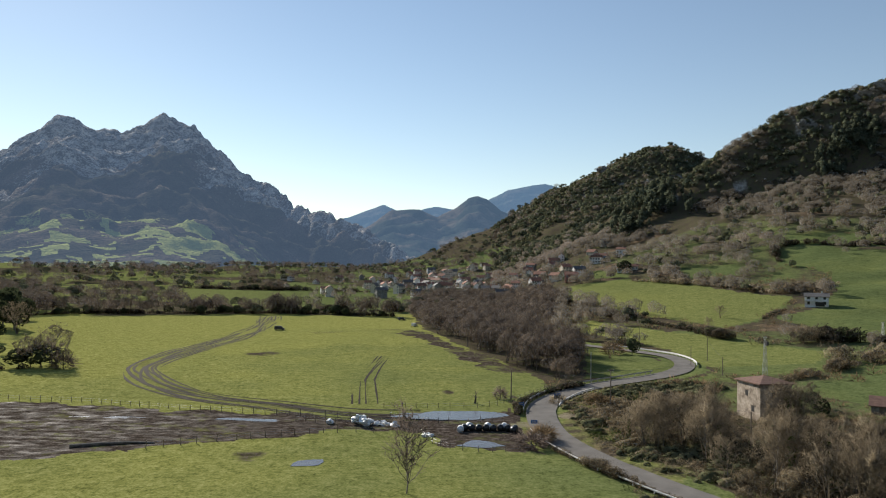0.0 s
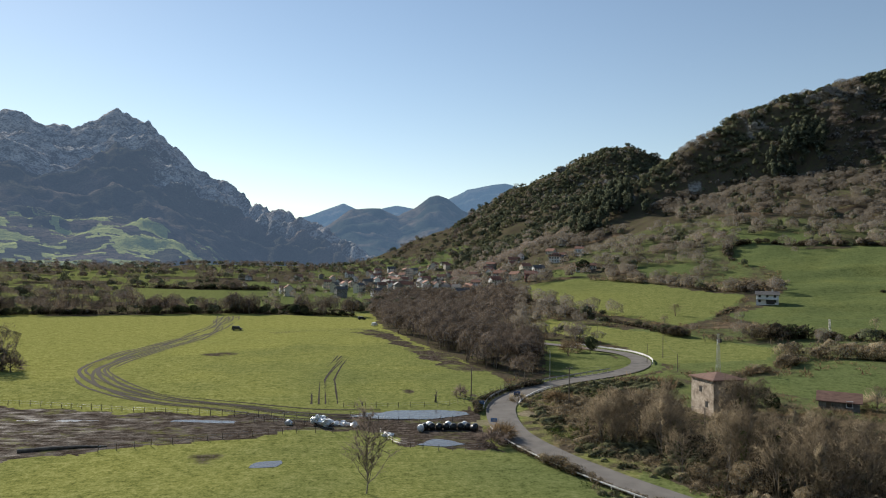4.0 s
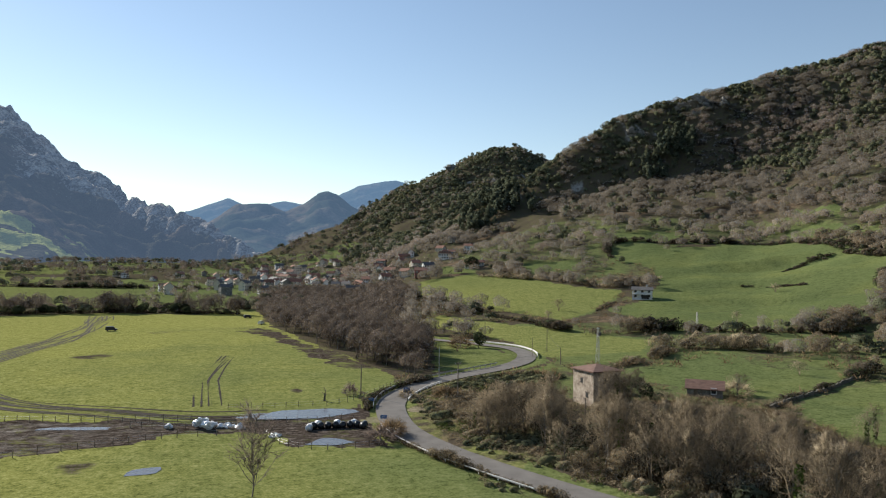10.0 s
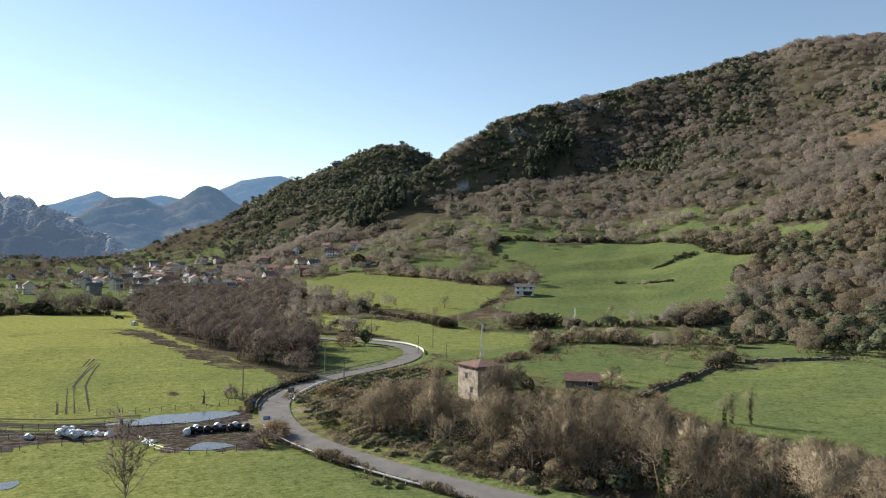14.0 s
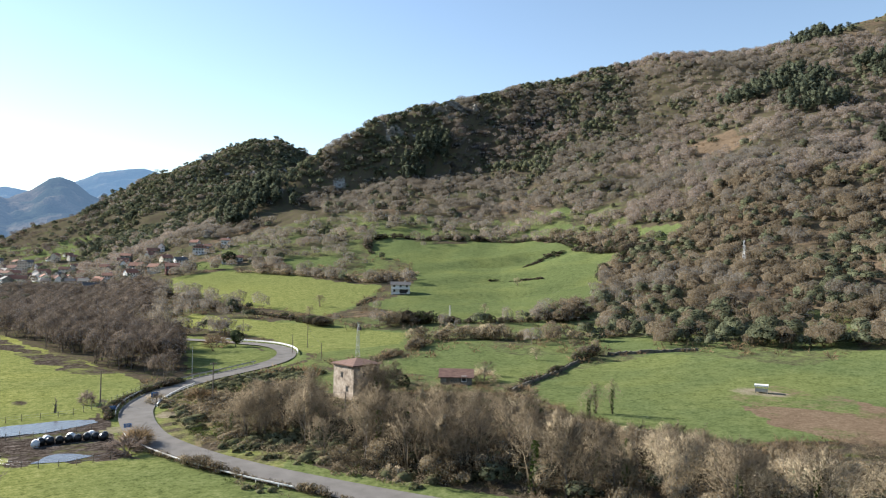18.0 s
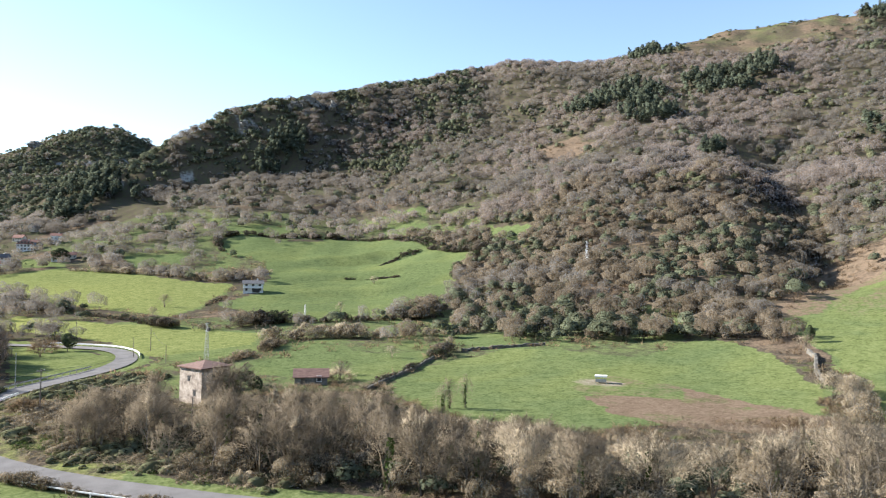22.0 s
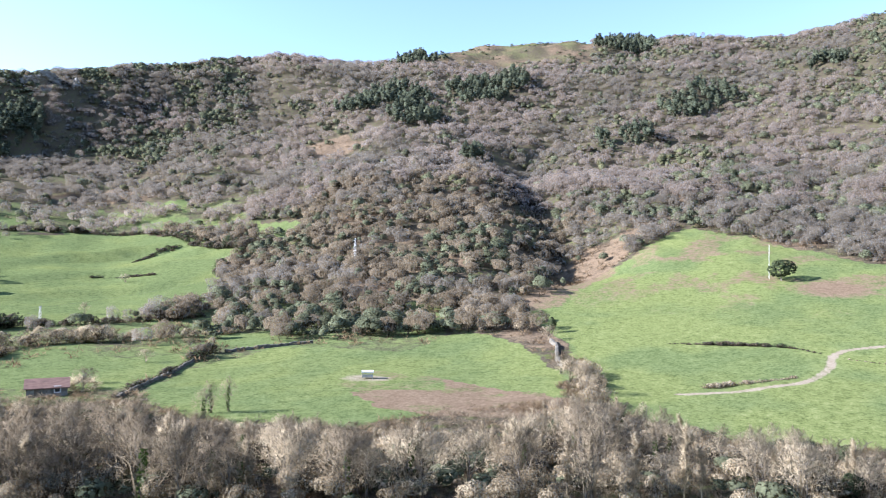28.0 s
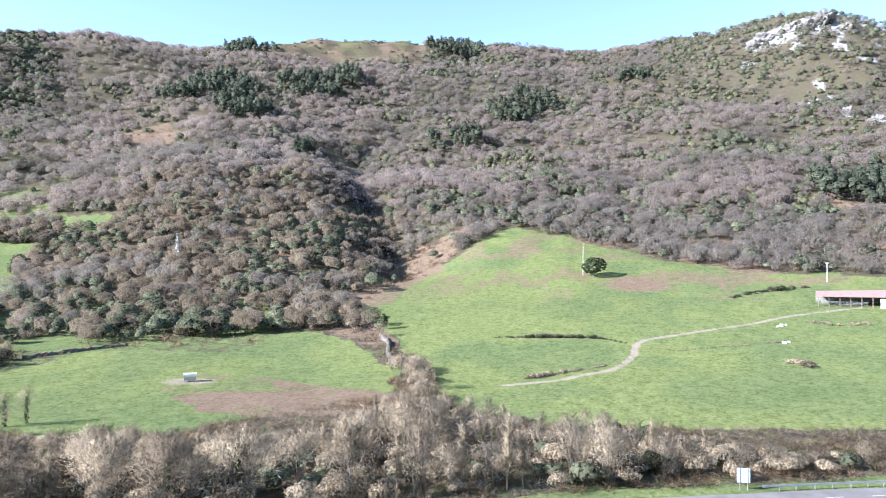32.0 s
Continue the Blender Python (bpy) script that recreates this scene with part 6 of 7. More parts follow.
cable("cable", [(17, 167.6, 7.0), (38.3, 158.4, 8.4), (51.4, 116.7, 7.7)], 1.3, "thin black overhead cable hung between the poles")
cable("cable", [(38.3, 158.4, 8.4), (83.2, 208.5, 6.2), (90.5, 240, 9.0)], 1.0, "thin black overhead cable over the thicket")
cable("cable", [(95.5, 208.1, 12.0), (167.3, 267.5, 13.0), (306, 218, 42)], 3.0, "power cable from the transformer up the slope")


def sign(x, y, h, w, t, turn, material, label, posts=2, bars=0):
    ob = tagged(new("road_sign"), label, "road sign", "road signs")
    ob.location, ob.rotation_euler = (x, y, zat(x, y)), (0, 0, turn)
    for k in range(posts):
        bm = bmesh.new()
        rod(bm, ((k - (posts - 1) / 2) * w * 0.6, 0, -0.2), ((k - (posts - 1) / 2) * w * 0.6, 0, h), 0.045, None, 6)
        part("post", bm, STEEL, ob)
    bm = bmesh.new()
    box(bm, (w, 0.05, t), (0, -0.08, h - t), 0, 0.01)
    panel = part("panel", bm, material, ob)
    for k in range(bars):
        bm = bmesh.new()
        box(bm, (w * 0.55, 0.02, t * 0.09), (-0.05 * w, -0.12, h - t * (0.35 + 0.28 * k)))
        part("bar", bm, WHITE, panel)
    return ob


sign(107, -15.5, 3.0, 1.75, 2.0, radians(8) + math.pi / 2, SIGN_BACK, "large pale blue road sign on two steel posts", 2)
sign(18.8, 139.4, 1.1, 1.3, 0.7, radians(-8), BLUE_SIGN, "low blue chevron sign on the outside of the bend", 2, 2)
sign(18.0, 155.0, 1.6, 1.2, 0.7, radians(10), BLUE_SIGN, "small blue direction sign at the yard entrance", 1, 1)
sign(27.2, 163.4, 2.2, 1.6, 1.2, radians(15), BLUE_SIGN, "dark blue road sign at the pasture corner", 2)


# ---------------------------------------------------------------- buildings
def roof_on(bm, w, d, h, rise, over=0.5, thick=0.22, hip=False, z0=0.0):
    """A gable or hip roof with thickness, its ridge along x, on walls w by d."""
    a, b = w / 2 + over, d / 2 + over
    rx = max(a - b, 0.05) if hip else a
    low = z0 + h - over * rise / (d / 2) * 0.6
    top = [(-a, -b, low + thick), (a, -b, low + thick), (a, b, low + thick), (-a, b, low + thick), (-rx, 0, z0 + h + rise + thick), (rx, 0, z0 + h + rise + thick)]
    bot = [(x_, y_, z_ - thick) for x_, y_, z_ in top]
    v = [bm.verts.new(p) for p in top + bot]
    for f in ((0, 1, 5, 4), (2, 3, 4, 5), (1, 2, 5), (3, 0, 4)):
        if len(f) == 4 or hip:
            bm.faces.new([v[i] for i in f])
            bm.faces.new([v[i + 6] for i in reversed(f)])
    for i, j in (((0, 1), (1, 2), (2, 3), (3, 0)) if hip else ((0, 1), (2, 3), (1, 5), (5, 2), (3, 4), (4, 0))):
        bm.faces.new((v[i], v[i + 6], v[j + 6], v[j]))
    bmesh.ops.recalc_face_normals(bm, faces=bm.faces)


def building(x, y, w, d, h, rise, turn, wall, roof, label, windows=(3, 2), doors=1, hip=False, chimney=True, group="village houses", name="house", sink=0.6, side_windows=1, thin_wall=True):
    """A house: walls with gables, roof, framed windows set into them, doors and a chimney."""
    ob = tagged(new(name), label, name.replace("_", " "), group)
    ob.location, ob.rotation_euler = (x, y, zat(x, y) - 0.1), (0, 0, turn)
    bm = bmesh.new()
    box(bm, (w, d, h + sink), (0, 0, -sink))
    if not hip:
        for s in (-1, 1):
            vs = [bm.verts.new(p) for p in ((s * w / 2, -d / 2, h), (s * w / 2, d / 2, h), (s * w / 2, 0, h + rise), (s * (w / 2 - 0.3), -d / 2, h), (s * (w / 2 - 0.3), d / 2, h), (s * (w / 2 - 0.3), 0, h + rise))]
            for f in ((0, 1, 2), (5, 4, 3), (0, 2, 5, 3), (1, 4, 5, 2)):
                bm.faces.new([vs[i] for i in f])
        bmesh.ops.recalc_face_normals(bm, faces=bm.faces)
    part("wall", bm, wall, ob)
    bm = bmesh.new()
    roof_on(bm, w, d, h, rise, hip=hip)
    part("roof", bm, roof, ob)
    cols, floors = windows
    ww, wh = min(1.1, w / (cols + 1.0) * 0.6), 1.25

    def window(px2, py2, pz2, face):
        win = new("window")
        win.parent, win.location, win.rotation_euler = ob, (px2, py2, pz2), (0, 0, face)
        bm2 = bmesh.new()
        for sx in (-1, 1):
            box(bm2, (0.12, 0.16, wh + 0.2), (sx * (ww / 2 + 0.04), -0.03, -0.1))
        box(bm2, (ww + 0.3, 0.2, 0.12), (0, -0.06, -0.12))
        box(bm2, (ww + 0.2, 0.16, 0.12), (0, -0.03, wh))
        part("window_frame", bm2, WHITE if wall is not WHITE else WOOD, win)
        bm2 = bmesh.new()
        box(bm2, (ww, 0.06, wh), (0, 0.0, 0))
        part("pane", bm2, GLASS, win)

    for f in range(floors):
        for c in range(cols):
            if f == 0 and c < doors:
                continue
            window(-w / 2 + w * (c + 0.5) / cols, -d / 2 - 0.02, 1.0 + f * 2.7, 0)
        for s in range(side_windows):
            window(-w / 2 - 0.02, -d / 4 + s * d / 2, 1.0 + f * 2.7, -math.pi / 2)
    for c in range(doors):
        bm = bmesh.new()
        box(bm, (1.0, 0.08, 2.1), (-w / 2 + w * (c + 0.5) / cols, -d / 2 - 0.02, 0), 0, 0.01)
        part("door", bm, WOOD, ob)
    if chimney:
        bm = bmesh.new()
        box(bm, (0.7, 0.7, 1.9), (w * 0.22, d * 0.12, h + rise * 0.55))
        box(bm, (0.9, 0.9, 0.15), (w * 0.22, d * 0.12, h + rise * 0.55 + 1.9))
        part("chimney", bm, wall, ob)
    return ob


# the white house on the sloping meadow, its front to the valley
ob = building(195, 367, 11.0, 7.0, 4.9, 1.7, radians(-28), WHITE, SLATE, "white two-storey house with a dark roof and open ground floor", (3, 2), 0, name="farmhouse", group="farm buildings", sink=1.5)
# solid panel on the wall face, painted near-black for the bay's shade
bm = bmesh.new()
box(bm, (4.0, 0.3, 2.2), (1.6, -3.55, 0.0))
part("garage_opening", bm, UNLIT_PANEL, ob, "near-black panel painted as the shade in the garage bay")
bm = bmesh.new()
box(bm, (11.2, 1.2, 0.25), (0, -4.0, 2.5))
part("balcony", bm, WHITE, ob)

# old square tower with a tiled hip roof
tower = building(68.7, 150, 7.5, 7.5, 7.7, 1.1, radians(-77) + math.pi / 2, RUBBLE, TILE, "old square rubble-stone tower with a faded clay-tiled hip roof", (1, 0), 0, True, False, "farm buildings", "tower", 1.0, 0)
for px2, py2, pz2, face in ((-0.6, -3.76, 5.0, 0), (0.8, -3.76, 2.2, 0), (-3.76, 0.6, 4.8, -math.pi / 2), (-3.76, -1.4, 1.8, -math.pi / 2)):
    win = new("window")
    win.parent, win.location, win.rotation_euler = tower, (px2, py2, pz2), (0, 0, face)
    # solid panel painted near-black in place of a shaded window hole
    bm = bmesh.new()
    box(bm, (0.8, 0.1, 1.1), (0, 0.0, 0))
    part("opening", bm, UNLIT_PANEL, win)
    bm = bmesh.new()
    box(bm, (1.2, 0.14, 0.2), (0, 0, 1.1))
    part("lintel", bm, WOOD, win)

building(98, 153, 8.0, 5.5, 2.0, 1.6, radians(-34), STONE, TILE, "small stone barn with a sagging red-brown tile roof", (2, 1), 1, False, False, "farm buildings", "barn", 1.0, 0)


def open_barn(x, y, turn):
    ob = tagged(new("open_barn"), "open-fronted cattle barn with a pale pinkish sheet roof", "barn", "farm buildings")
    ob.location, ob.rotation_euler = (x, y, zat(x, y) - 0.2), (0, 0, turn)
    bm = bmesh.new()
    vs = [bm.verts.new(p) for p in ((-13, -5, 3.3), (13, -5, 3.6), (13, 5.5, 6.0), (-13, 5.5, 5.0), (-13, -5, 3.1), (13, -5, 3.4), (13, 5.5, 5.8), (-13, 5.5, 4.8))]
    for f in ((0, 1, 2, 3), (7, 6, 5, 4), (0, 4, 5, 1), (1, 5, 6, 2), (2, 6, 7, 3), (3, 7, 4, 0)):
        bm.faces.new([vs[i] for i in f])
    part("roof", bm, PALE_ROOF, ob)
    bm = bmesh.new()
    box(bm, (26, 0.3, 4.6), (0, 5, -0.5))
    part("back_wall", bm, STONE, ob)
    bm = bmesh.new()
    box(bm, (3.5, 0.3, 3.3), (8.5, -4.6, -0.5))
    part("front_wall", bm, WHITE, ob, "white painted wall section")
    bm = bmesh.new()
    box(bm, (0.3, 9, 3.8), (12.6, 0.3, -0.5))
    part("side_wall", bm, WHITE, ob)
    bm = bmesh.new()
    box(bm, (0.22, 0.22, 3.8), (0, 0, -0.5))
    me = data_of("post", bm, WOOD)
    for k in range(6):
        piece("post", me, ob, (-12.6 + 3.4 * k, -4.7, 0))
    bm = bmesh.new()
    for k in range(3):
        box(bm, (15, 0.06, 0.12), (-4.5, -4.5, 0.5 + 0.45 * k))
    part("gate_rail", bm, STEEL, ob)
    return ob


open_barn(285, -80, radians(-100))


def feeder(x, y, turn):
    ob = tagged(new("hay_feeder"), "small roofed hay feeder with a white sheet roof on bare earth", "hay feeder")
    ob.location, ob.rotation_euler = (x, y, zat(x, y)), (0, 0, turn)
    bm = bmesh.new()
    box(bm, (0.1, 0.1, 1.9), (0, 0, -0.1))
    me = data_of("post", bm, STEEL)
    for sx in (-1.3, 1.3):
        for sy in (-0.9, 0.9):
            piece("post", me, ob, (sx, sy, 0))
    bm = bmesh.new()
    box(bm, (3.1, 2.3, 0.08), (0, 0, 1.85))
    box(bm, (3.1, 0.08, 0.35), (0, -1.12, 1.6))
    part("roof", bm, WHITE, ob)
    bm = bmesh.new()
    box(bm, (2.5, 1.7, 0.1), (0, 0, 0.35))
    for sy in (-0.85, 0.85):
        box(bm, (2.6, 0.06, 0.5), (0, sy, 0.35))
        for k in range(8):
            rod(bm, (-1.2 + 0.34 * k, sy, 0.8), (-1.1 + 0.34 * k, sy, 1.5), 0.025, None, 4)
    part("rack", bm, STEEL, ob)
    return ob


feeder(154, 105, radians(-57))

# the village: larger houses by the meadow, then the old town across the valley mouth
building(143, 656, 12, 9, 5.8, 3.6, radians(-12), WHITE, VILLAGE_TILE, "large white hillside house with terracotta roofs", (5, 3), 1, True)
building(150, 659, 8, 8, 6.0, 2.2, radians(-12), BLUE_WALL, VILLAGE_TILE, "pale blue wing of the hillside house", (3, 2), 1)
building(147, 574, 9, 7, 3.6, 2.0, radians(-14), WHITE, VILLAGE_TILE, "white gabled cottage above the meadow", (3, 1), 1)
building(156, 577, 8, 6, 3.0, 1.8, radians(-14), CREAM, VILLAGE_TILE, "low cottage with a weathered tile roof", (3, 1), 1)
building(105, 574, 10, 8, 6.0, 2.2, radians(-8), RED_WALL, VILLAGE_TILE, "dark red rendered village house", (3, 2), 1)
building(168, 664, 8, 7, 6.5, 2.0, radians(-20), WHITE, VILLAGE_TILE, "white house among the trees on the slope", (3, 2), 1)
building(8, 868, 9, 9, 15, 0.8, radians(-4), CREAM, SLATE, "pale five-storey apartment block in the village", (4, 5), 1, True, False)
WALLS, ROOFS = (WHITE, CREAM, CREAM, WHITE, CREAM, STONE), (VILLAGE_TILE, VILLAGE_TILE, VILLAGE_TILE, SLATE)
WORDS = {"white_paint": "white rendered", "cream_render": "cream rendered", "red_render": "red rendered", "field_stone": "grey stone"}
placed = [(143, 656), (150, 659), (147, 574), (105, 574), (168, 664), (8, 868)]
house_spots = [(108, 624), (98, 610), (116, 600), (100, 707), (91, 724), (79, 720), (69, 735), (53, 688), (41, 664), (32, 711), (-11, 742), (17, 808), (-28, 907), (-45, 879), (-63, 938), (-78, 1031), (-95, 957), (-116, 1007), (-142, 968), (-164, 915), (-205, 952)]
for _ in range(900):
    a = rng.normal(2.5, 5.2)
    rr = rng.uniform(590, 800) if a > 4 else rng.uniform(660, 1040)
    house_spots.append((rr * math.sin(radians(a)), rr * math.cos(radians(a))))
for hx, hy in house_spots:
    if len(placed) >= 118:
        break
    if any(math.hypot(hx - a, hy - b) < 11 for a, b in placed) or abs(math.degrees(math.atan2(hx, hy))) > 13:
        continue
    placed.append((hx, hy))
    wall, roof = WALLS[rng.integers(6)], ROOFS[rng.integers(4)]
    floors = int((1, 1, 2, 2, 2, 3)[rng.integers(6)])
    building(hx, hy, rng.uniform(7, 12), rng.uniform(6, 8), 2.6 * floors + 0.2, rng.uniform(2.0, 3.0), rng.uniform(-1.5, 1.5), wall, roof,
             f"{WORDS[wall.name]} village house, {('low', 'two-storey', 'three-storey')[floors - 1]}, with a {'clay tile' if roof is VILLAGE_TILE else 'dark slate'} roof", (int(rng.integers(3, 5)), floors), 1)


# ---------------------------------------------------------------- the muddy yard
def bale(x, y, turn, material, label):
    bm = bmesh.new()
    bmesh.ops.create_cone(bm, cap_ends=True, segments=18, radius1=0.64, radius2=0.64, depth=1.22, matrix=Matrix.Translation((0, 0, 0.6)) @ Matrix.Rotation(radians(90), 4, "X"))
    bmesh.ops.bevel(bm, geom=[e for e in bm.edges if abs(e.verts[0].co.y - e.verts[1].co.y) < 0.01], offset=0.12, segments=2, affect="EDGES")
    for v in bm.verts:
        v.co += Vector((noise.noise(v.co * 2.3 + Vector((x, y, 0))), noise.noise(v.co * 2.1 + Vector((y, x, 3))), noise.noise(v.co * 1.9 + Vector((3, x, y))))) * 0.05
    for f in bm.faces:
        f.smooth = True
    ob = tagged(new("silage_bale", data_of("silage_bale", bm, material)), label, "bale", "silage bales")
    ob.location, ob.rotation_euler = (x, y, zat(x, y) - 0.06), (0, 0, turn)
    return ob


for k in range(8):
    bale(5.0 + 1.36 * k, 134.6 + rng.normal() * 0.12, rng.normal() * 0.15, BLACK_WRAP, "round silage bale wrapped in shiny black plastic")
for k, (bx, by) in enumerate(((6.0, 136.2), (9.6, 136.3), (12.6, 136.1), (4.2, 133.4), (14.2, 133.2))):
    bale(bx, by, rng.normal() * 0.4, WHITE_WRAP if k < 4 else BLACK_WRAP, "round silage bale wrapped in white plastic" if k < 4 else "round silage bale wrapped in shiny black plastic")

heap = tagged(new("plastic_heap"), "heap of crumpled white plastic sacks and wrap in the mud", "plastic heap")
for k in range(22):
    bm = bmesh.new()
    bmesh.ops.create_icosphere(bm, subdivisions=2, radius=1.0)
    seed_v = Vector((k * 3.1, k * 1.7, 0))
    for v in bm.verts:
        v.co *= 0.75 + 0.6 * noise.noise(v.co * 1.6 + seed_v)
        v.co = Vector((v.co.x * rng.uniform(0.95, 1.05), v.co.y, v.co.z * 0.75))
    s = rng.uniform(0.6, 1.1)
    bmesh.ops.transform(bm, matrix=Matrix.Scale(s, 4), verts=bm.verts)
    lump = new("sack", data_of("sack", bm, WHITE_WRAP))
    lump.parent = heap
    px2, py2 = -15.2 + rng.normal() * 1.5, 138.0 + rng.normal() * 0.9
    if k > 17:
        px2 += 5.0
    lump.location = (px2, py2, zat(px2, py2) + 0.3 + 1.5 * rng.random() * max(0, 1 - abs(px2 + 15.2) / 2))
for k, (sx, sy) in enumerate(((-2.0, 130.5), (-1.2, 129.6), (-2.4, 129.0))):
    bm = bmesh.new()
    bmesh.ops.create_icosphere(bm, subdivisions=2, radius=0.8)
    for v in bm.verts:
        v.co *= 0.7 + 0.7 * noise.noise(v.co * 1.7 + Vector((k * 5.0, 2, 1)))
        v.co.z *= 0.5
    sheet = tagged(new("plastic_sheet", data_of("plastic_sheet", bm, WHITE_WRAP)), "torn white plastic sheet lying in the mud", "plastic sheet", "plastic sheets")
    sheet.location = (sx, sy, zat(sx, sy) + 0.15)


def pool(points, lift, label, name="puddle"):
    line = spline(points + points[:1], 1.2)
    bm = bmesh.new()
    zc = np.mean([zat(*p) for p in points]) + lift
    vs = [bm.verts.new((p[0] + rng.normal() * 0.15, p[1] + rng.normal() * 0.15, zc)) for p in line[:-1]]
    f = bm.faces.new(vs)
    bmesh.ops.triangulate(bm, faces=[f])
    bmesh.ops.recalc_face_normals(bm, faces=bm.faces)
    if sum(f.normal.z for f in bm.faces) < 0:
        bmesh.ops.reverse_faces(bm, faces=bm.faces)
    return tagged(new(name, data_of(name, bm, WATER)), label, "puddle", "puddles")


pool([(-6, 144), (-2, 151.5), (5, 152.5), (12, 153), (15.5, 149), (10, 145.5), (5, 143.5)], 0.06, "wide shallow puddle of brown water in the yard", "flood_pool")
pool([(3.5, 122.5), (6, 126.5), (9, 126), (11.5, 123), (8, 121.5)], 0.06, "muddy puddle below the bales")
pool([(-10, 146), (-7, 150), (-3.5, 149), (-5, 145.5)], 0.05, "muddy puddle beside the track")
pool([(-74, 141), (-62, 140), (-58, 141), (-66, 142)], 0.0, "pale shallow puddle in the lane")
pool([(-22, 108), (-18, 109), (-18, 112), (-22, 111)], 0.05, "small puddle in the grass")
pool([(-44, 140), (-30, 138.5), (-29, 140), (-42, 142)], 0.02, "long shallow puddle in a rut")

# ragged tree stump and a dark trench in the mud
wood, twig = grow_bare(rng, 3.2, 0.8, limbs=5, subs=2, twigs=4, upright=1.4, girth=0.10)
stump = tagged(new("dead_trunk"), "ragged dead tree trunk beside the flooded yard", "tree")
for pname, v, m_ in (("trunk", wood, BARK), ("branches", twig, TWIG)):
    p = new(pname, soup(pname, v, m_, np.zeros(len(v))))
    p.parent = stump
stump.location = (8.2, 161.5, zat(8.2, 161.5))


def log(points, r, label):
    bm = hose(points, [r * (1 - 0.2 * k) for k in range(len(points))], 8)
    return tagged(new("log", data_of("log", bm, BARK)), label, "log")


log([(-60.5, 117.0, zat(-60, 117) + 0.15), (-56, 118.8, zat(-56, 119) + 0.25), (-51.5, 120.2, zat(-51, 120) + 0.2), (-48, 120.6, zat(-48, 120.6) + 0.1)], 0.35, "fallen dark tree trunk lying in the mud")


def van(x, y, turn, material, label, l=4.6, w=1.8, h=1.9):
    ob = tagged(new("van"), label, "van", "parked vehicles")
    ob.location, ob.rotation_euler = (x, y, zat(x, y)), (0, 0, turn)
    bm = bmesh.new()
    profile = ((-l / 2, 0.4), (l / 2, 0.4), (l / 2, 0.95), (l / 2 - 0.9, 1.1), (l / 2 - 1.5, h - 0.05), (-l / 2 + 0.25, h), (-l / 2, 1.2))
    sides = []
    for s in (-1, 1):
        sides.append([bm.verts.new((px2, s * w / 2 * (1.0 if pz2 < 1.2 else 0.88), pz2)) for px2, pz2 in profile])
    bm.faces.new(sides[0])
    bm.faces.new(sides[1][::-1])
    for k in range(len(profile)):
        j = (k + 1) % len(profile)
        bm.faces.new((sides[0][k], sides[0][j], sides[1][j], sides[1][k]))
    bmesh.ops.recalc_face_normals(bm, faces=bm.faces)
    bmesh.ops.bevel(bm, geom=list(bm.edges), offset=0.05, segments=1, affect="EDGES")
    part("body", bm, material, ob)
    for s in (-1, 1):
        bm = bmesh.new()
        box(bm, (l * 0.55, 0.03, 0.5), (-0.2, s * w * 0.455, 1.2), 0, 0.01)
        part("side_window", bm, GLASS, ob)
    bm = bmesh.new()
    rod(bm, (0, -0.1, 0), (0, 0.1, 0), 0.33, None, 14)
    me = data_of("wheel", bm, RUBBER)
    for sx in (-l * 0.31, l * 0.31):
        for s in (-1, 1):
            piece("wheel", me, ob, (sx, s * (w / 2 - 0.05), 0.33))
    return ob


van(-78.5, 343, 0.2, DARK_PAINT, "dark van parked in the pasture", 5.0, 1.9, 2.1)
van(-14.5, 381, 1.2, WHITE, "white van parked at the wood edge")
van(-24, 425, 0.4, DARK_PAINT, "dark van parked at the far end of the pasture")


# ---------------------------------------------------------------- field walls and boulders
def field_wall(line, h, w, label):
    """A dry-stone wall with an uneven top."""
    pts = [Vector(p) for p in spline(line, 0.8)]
    bm = bmesh.new()
    last = None
    for i, p in enumerate(pts):
        a, b = pts[max(0, i - 1)], pts[min(len(pts) - 1, i + 1)]
        d = (b - a).normalized()
        n = Vector((d.y, -d.x))
        zc = zat(*p)
        hh = h * (0.75 + 0.5 * rng.random())
        ring = [bm.verts.new((p.x + n.x * o * w * (1 + 0.2 * rng.normal()), p.y + n.y * o * w * (1 + 0.2 * rng.normal()), zc + zz)) for o, zz in ((-0.6, -0.3), (-0.5, hh * 0.6), (-0.35, hh), (0.35, hh * 0.97), (0.5, hh * 0.6), (0.6, -0.3))]
        if last:
            for k in range(5):
                bm.faces.new((last[k], last[k + 1], ring[k + 1], ring[k]))
        last = ring
    bmesh.ops.recalc_face_normals(bm, faces=bm.faces)
    return tagged(new("field_wall", data_of("field_wall", bm, WALL_STONE)), label, "wall", "field walls")


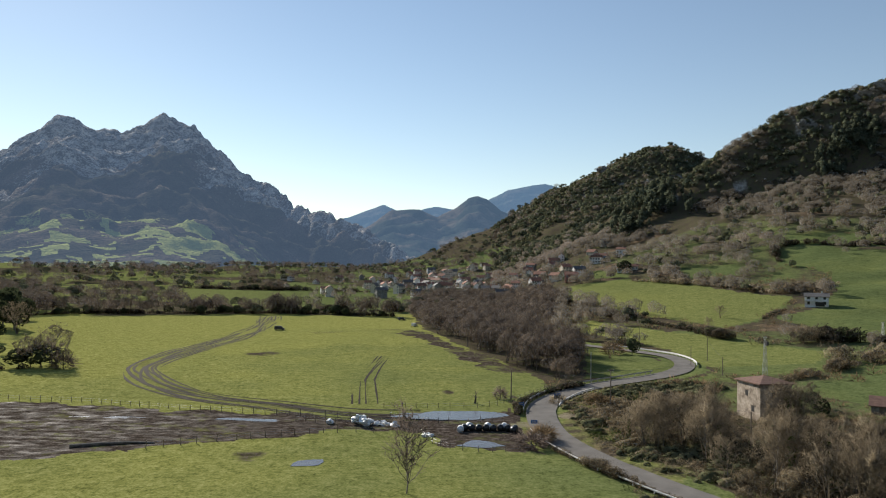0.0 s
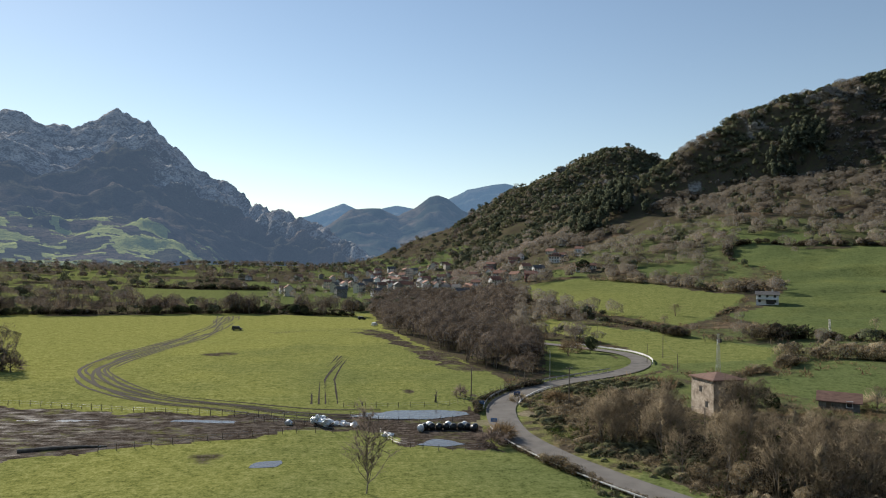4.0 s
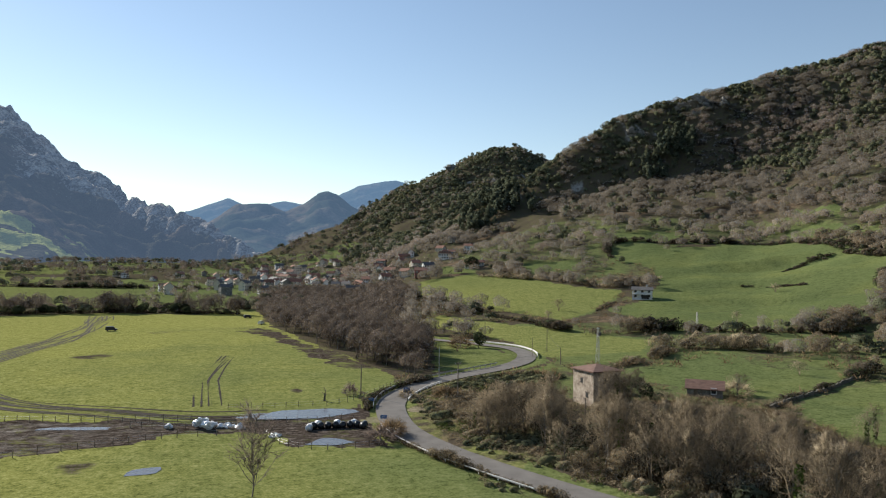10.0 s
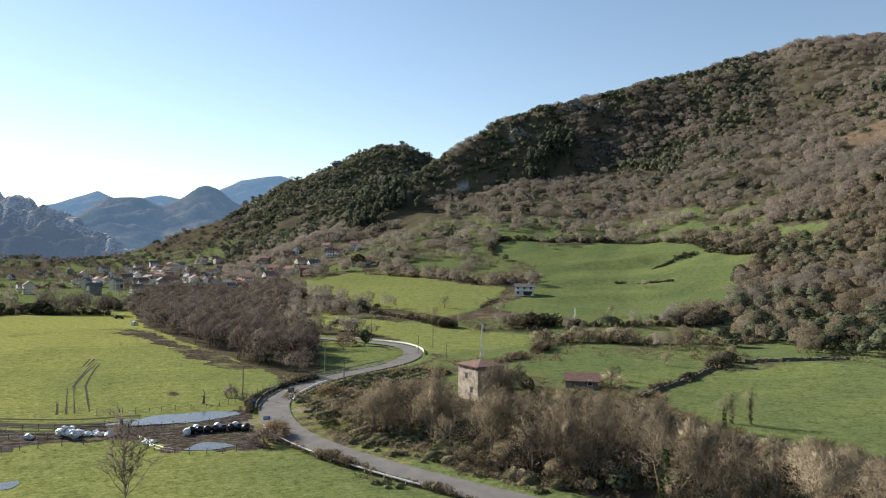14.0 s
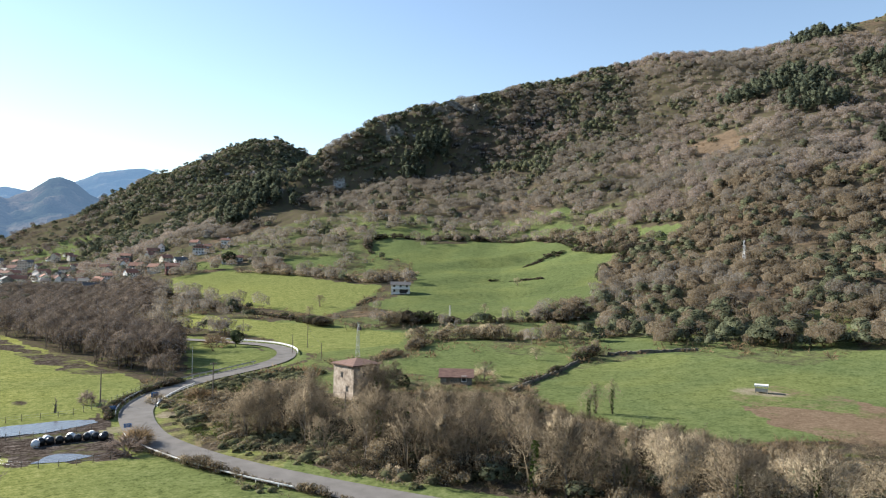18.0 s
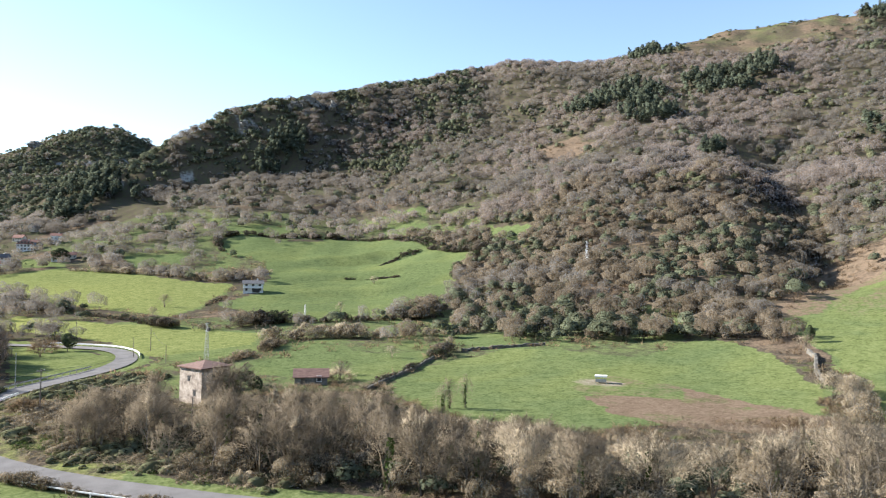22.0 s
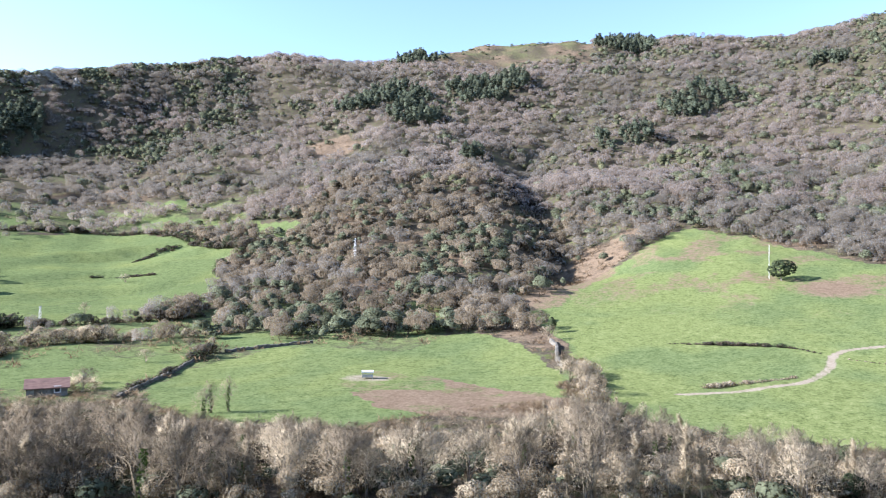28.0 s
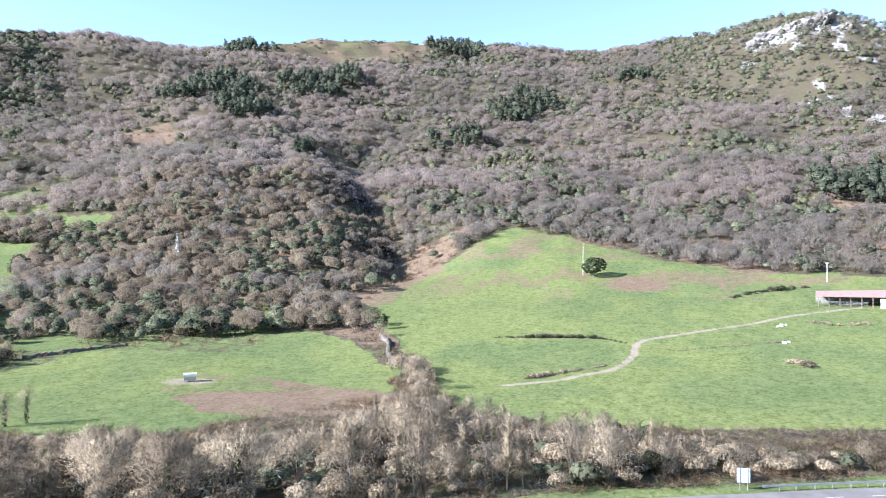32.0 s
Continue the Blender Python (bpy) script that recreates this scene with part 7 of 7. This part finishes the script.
field_wall([(103, 136), (116, 144), (131, 153), (148, 163), (158, 167)], 0.85, 0.5, "grey dry-stone wall dividing two pastures")
field_wall([(166, 168), (172, 166), (181, 160), (190, 152)], 1.0, 0.8, "low dry-stone wall below the wood")
field_wall([(188, 63), (197, 68), (205, 71), (213, 74), (219, 78)], 1.2, 0.9, "pale dry-stone wall climbing between the pastures")
field_wall([(345, 320), (352, 300)], 1.0, 0.8, "dry-stone wall at the wood edge")


def boulder(x, y, s, label):
    bm = bmesh.new()
    bmesh.ops.create_icosphere(bm, subdivisions=2, radius=1.0)
    for v in bm.verts:
        v.co *= 0.7 + 0.7 * noise.noise(v.co * 1.4 + Vector((x, y, s)))
    bmesh.ops.transform(bm, matrix=Matrix.Diagonal((s, s * 0.8, s * 0.7, 1)), verts=bm.verts)
    ob = tagged(new("boulder", data_of("boulder", bm, CONCRETE)), label, "boulder", "boulders")
    ob.location = (x, y, zat(x, y) + 0.2 * s)
    return ob


for bx, by, bs in ((249, -48, 1.0), (247.5, -46.5, 0.8), (250, -49.5, 0.7), (225, -44, 0.9), (226.5, -45.5, 0.7)):
    boulder(bx, by, bs, "pale limestone boulder in the pasture")

# limestone crags that break through the wood
for k, (cx, cy, cs) in enumerate(((526, 836, 15), (548, 820, 11), (510, 850, 10), (438, 858, 9), (446, 850, 7), (1094, -225, 16), (1100, -190, 14), (1084, -266, 18), (1090, -172, 10), (1075, -245, 12), (1060, -285, 12), (878, -221, 7), (808, -220, 7), (760, -232, 8), (668, -198, 5), (855, -135, 4), (845, 95, 5), (322, 1412, 14), (290, 1370, 10))):
    bm = bmesh.new()
    bmesh.ops.create_icosphere(bm, subdivisions=4, radius=1.0)
    for v in bm.verts:
        q = v.co * 1.3 + Vector((k * 7.7, 0, 0))
        v.co *= 0.72 + 0.5 * noise.noise(q) + 0.30 * noise.noise(q * 2.7) + 0.16 * noise.noise(q * 6.0)
    bmesh.ops.transform(bm, matrix=Matrix.Rotation(k * 1.3, 4, "Z") @ Matrix.Diagonal((cs * 1.2, cs * 0.8, cs * 0.8, 1)), verts=bm.verts)
    ob = tagged(new("crag", data_of("crag", bm, STONE)), "weathered grey limestone crag breaking through the wood", "crag", "limestone crags")
    ob.location = (cx, cy, zat(cx, cy) + 0.15 * cs)
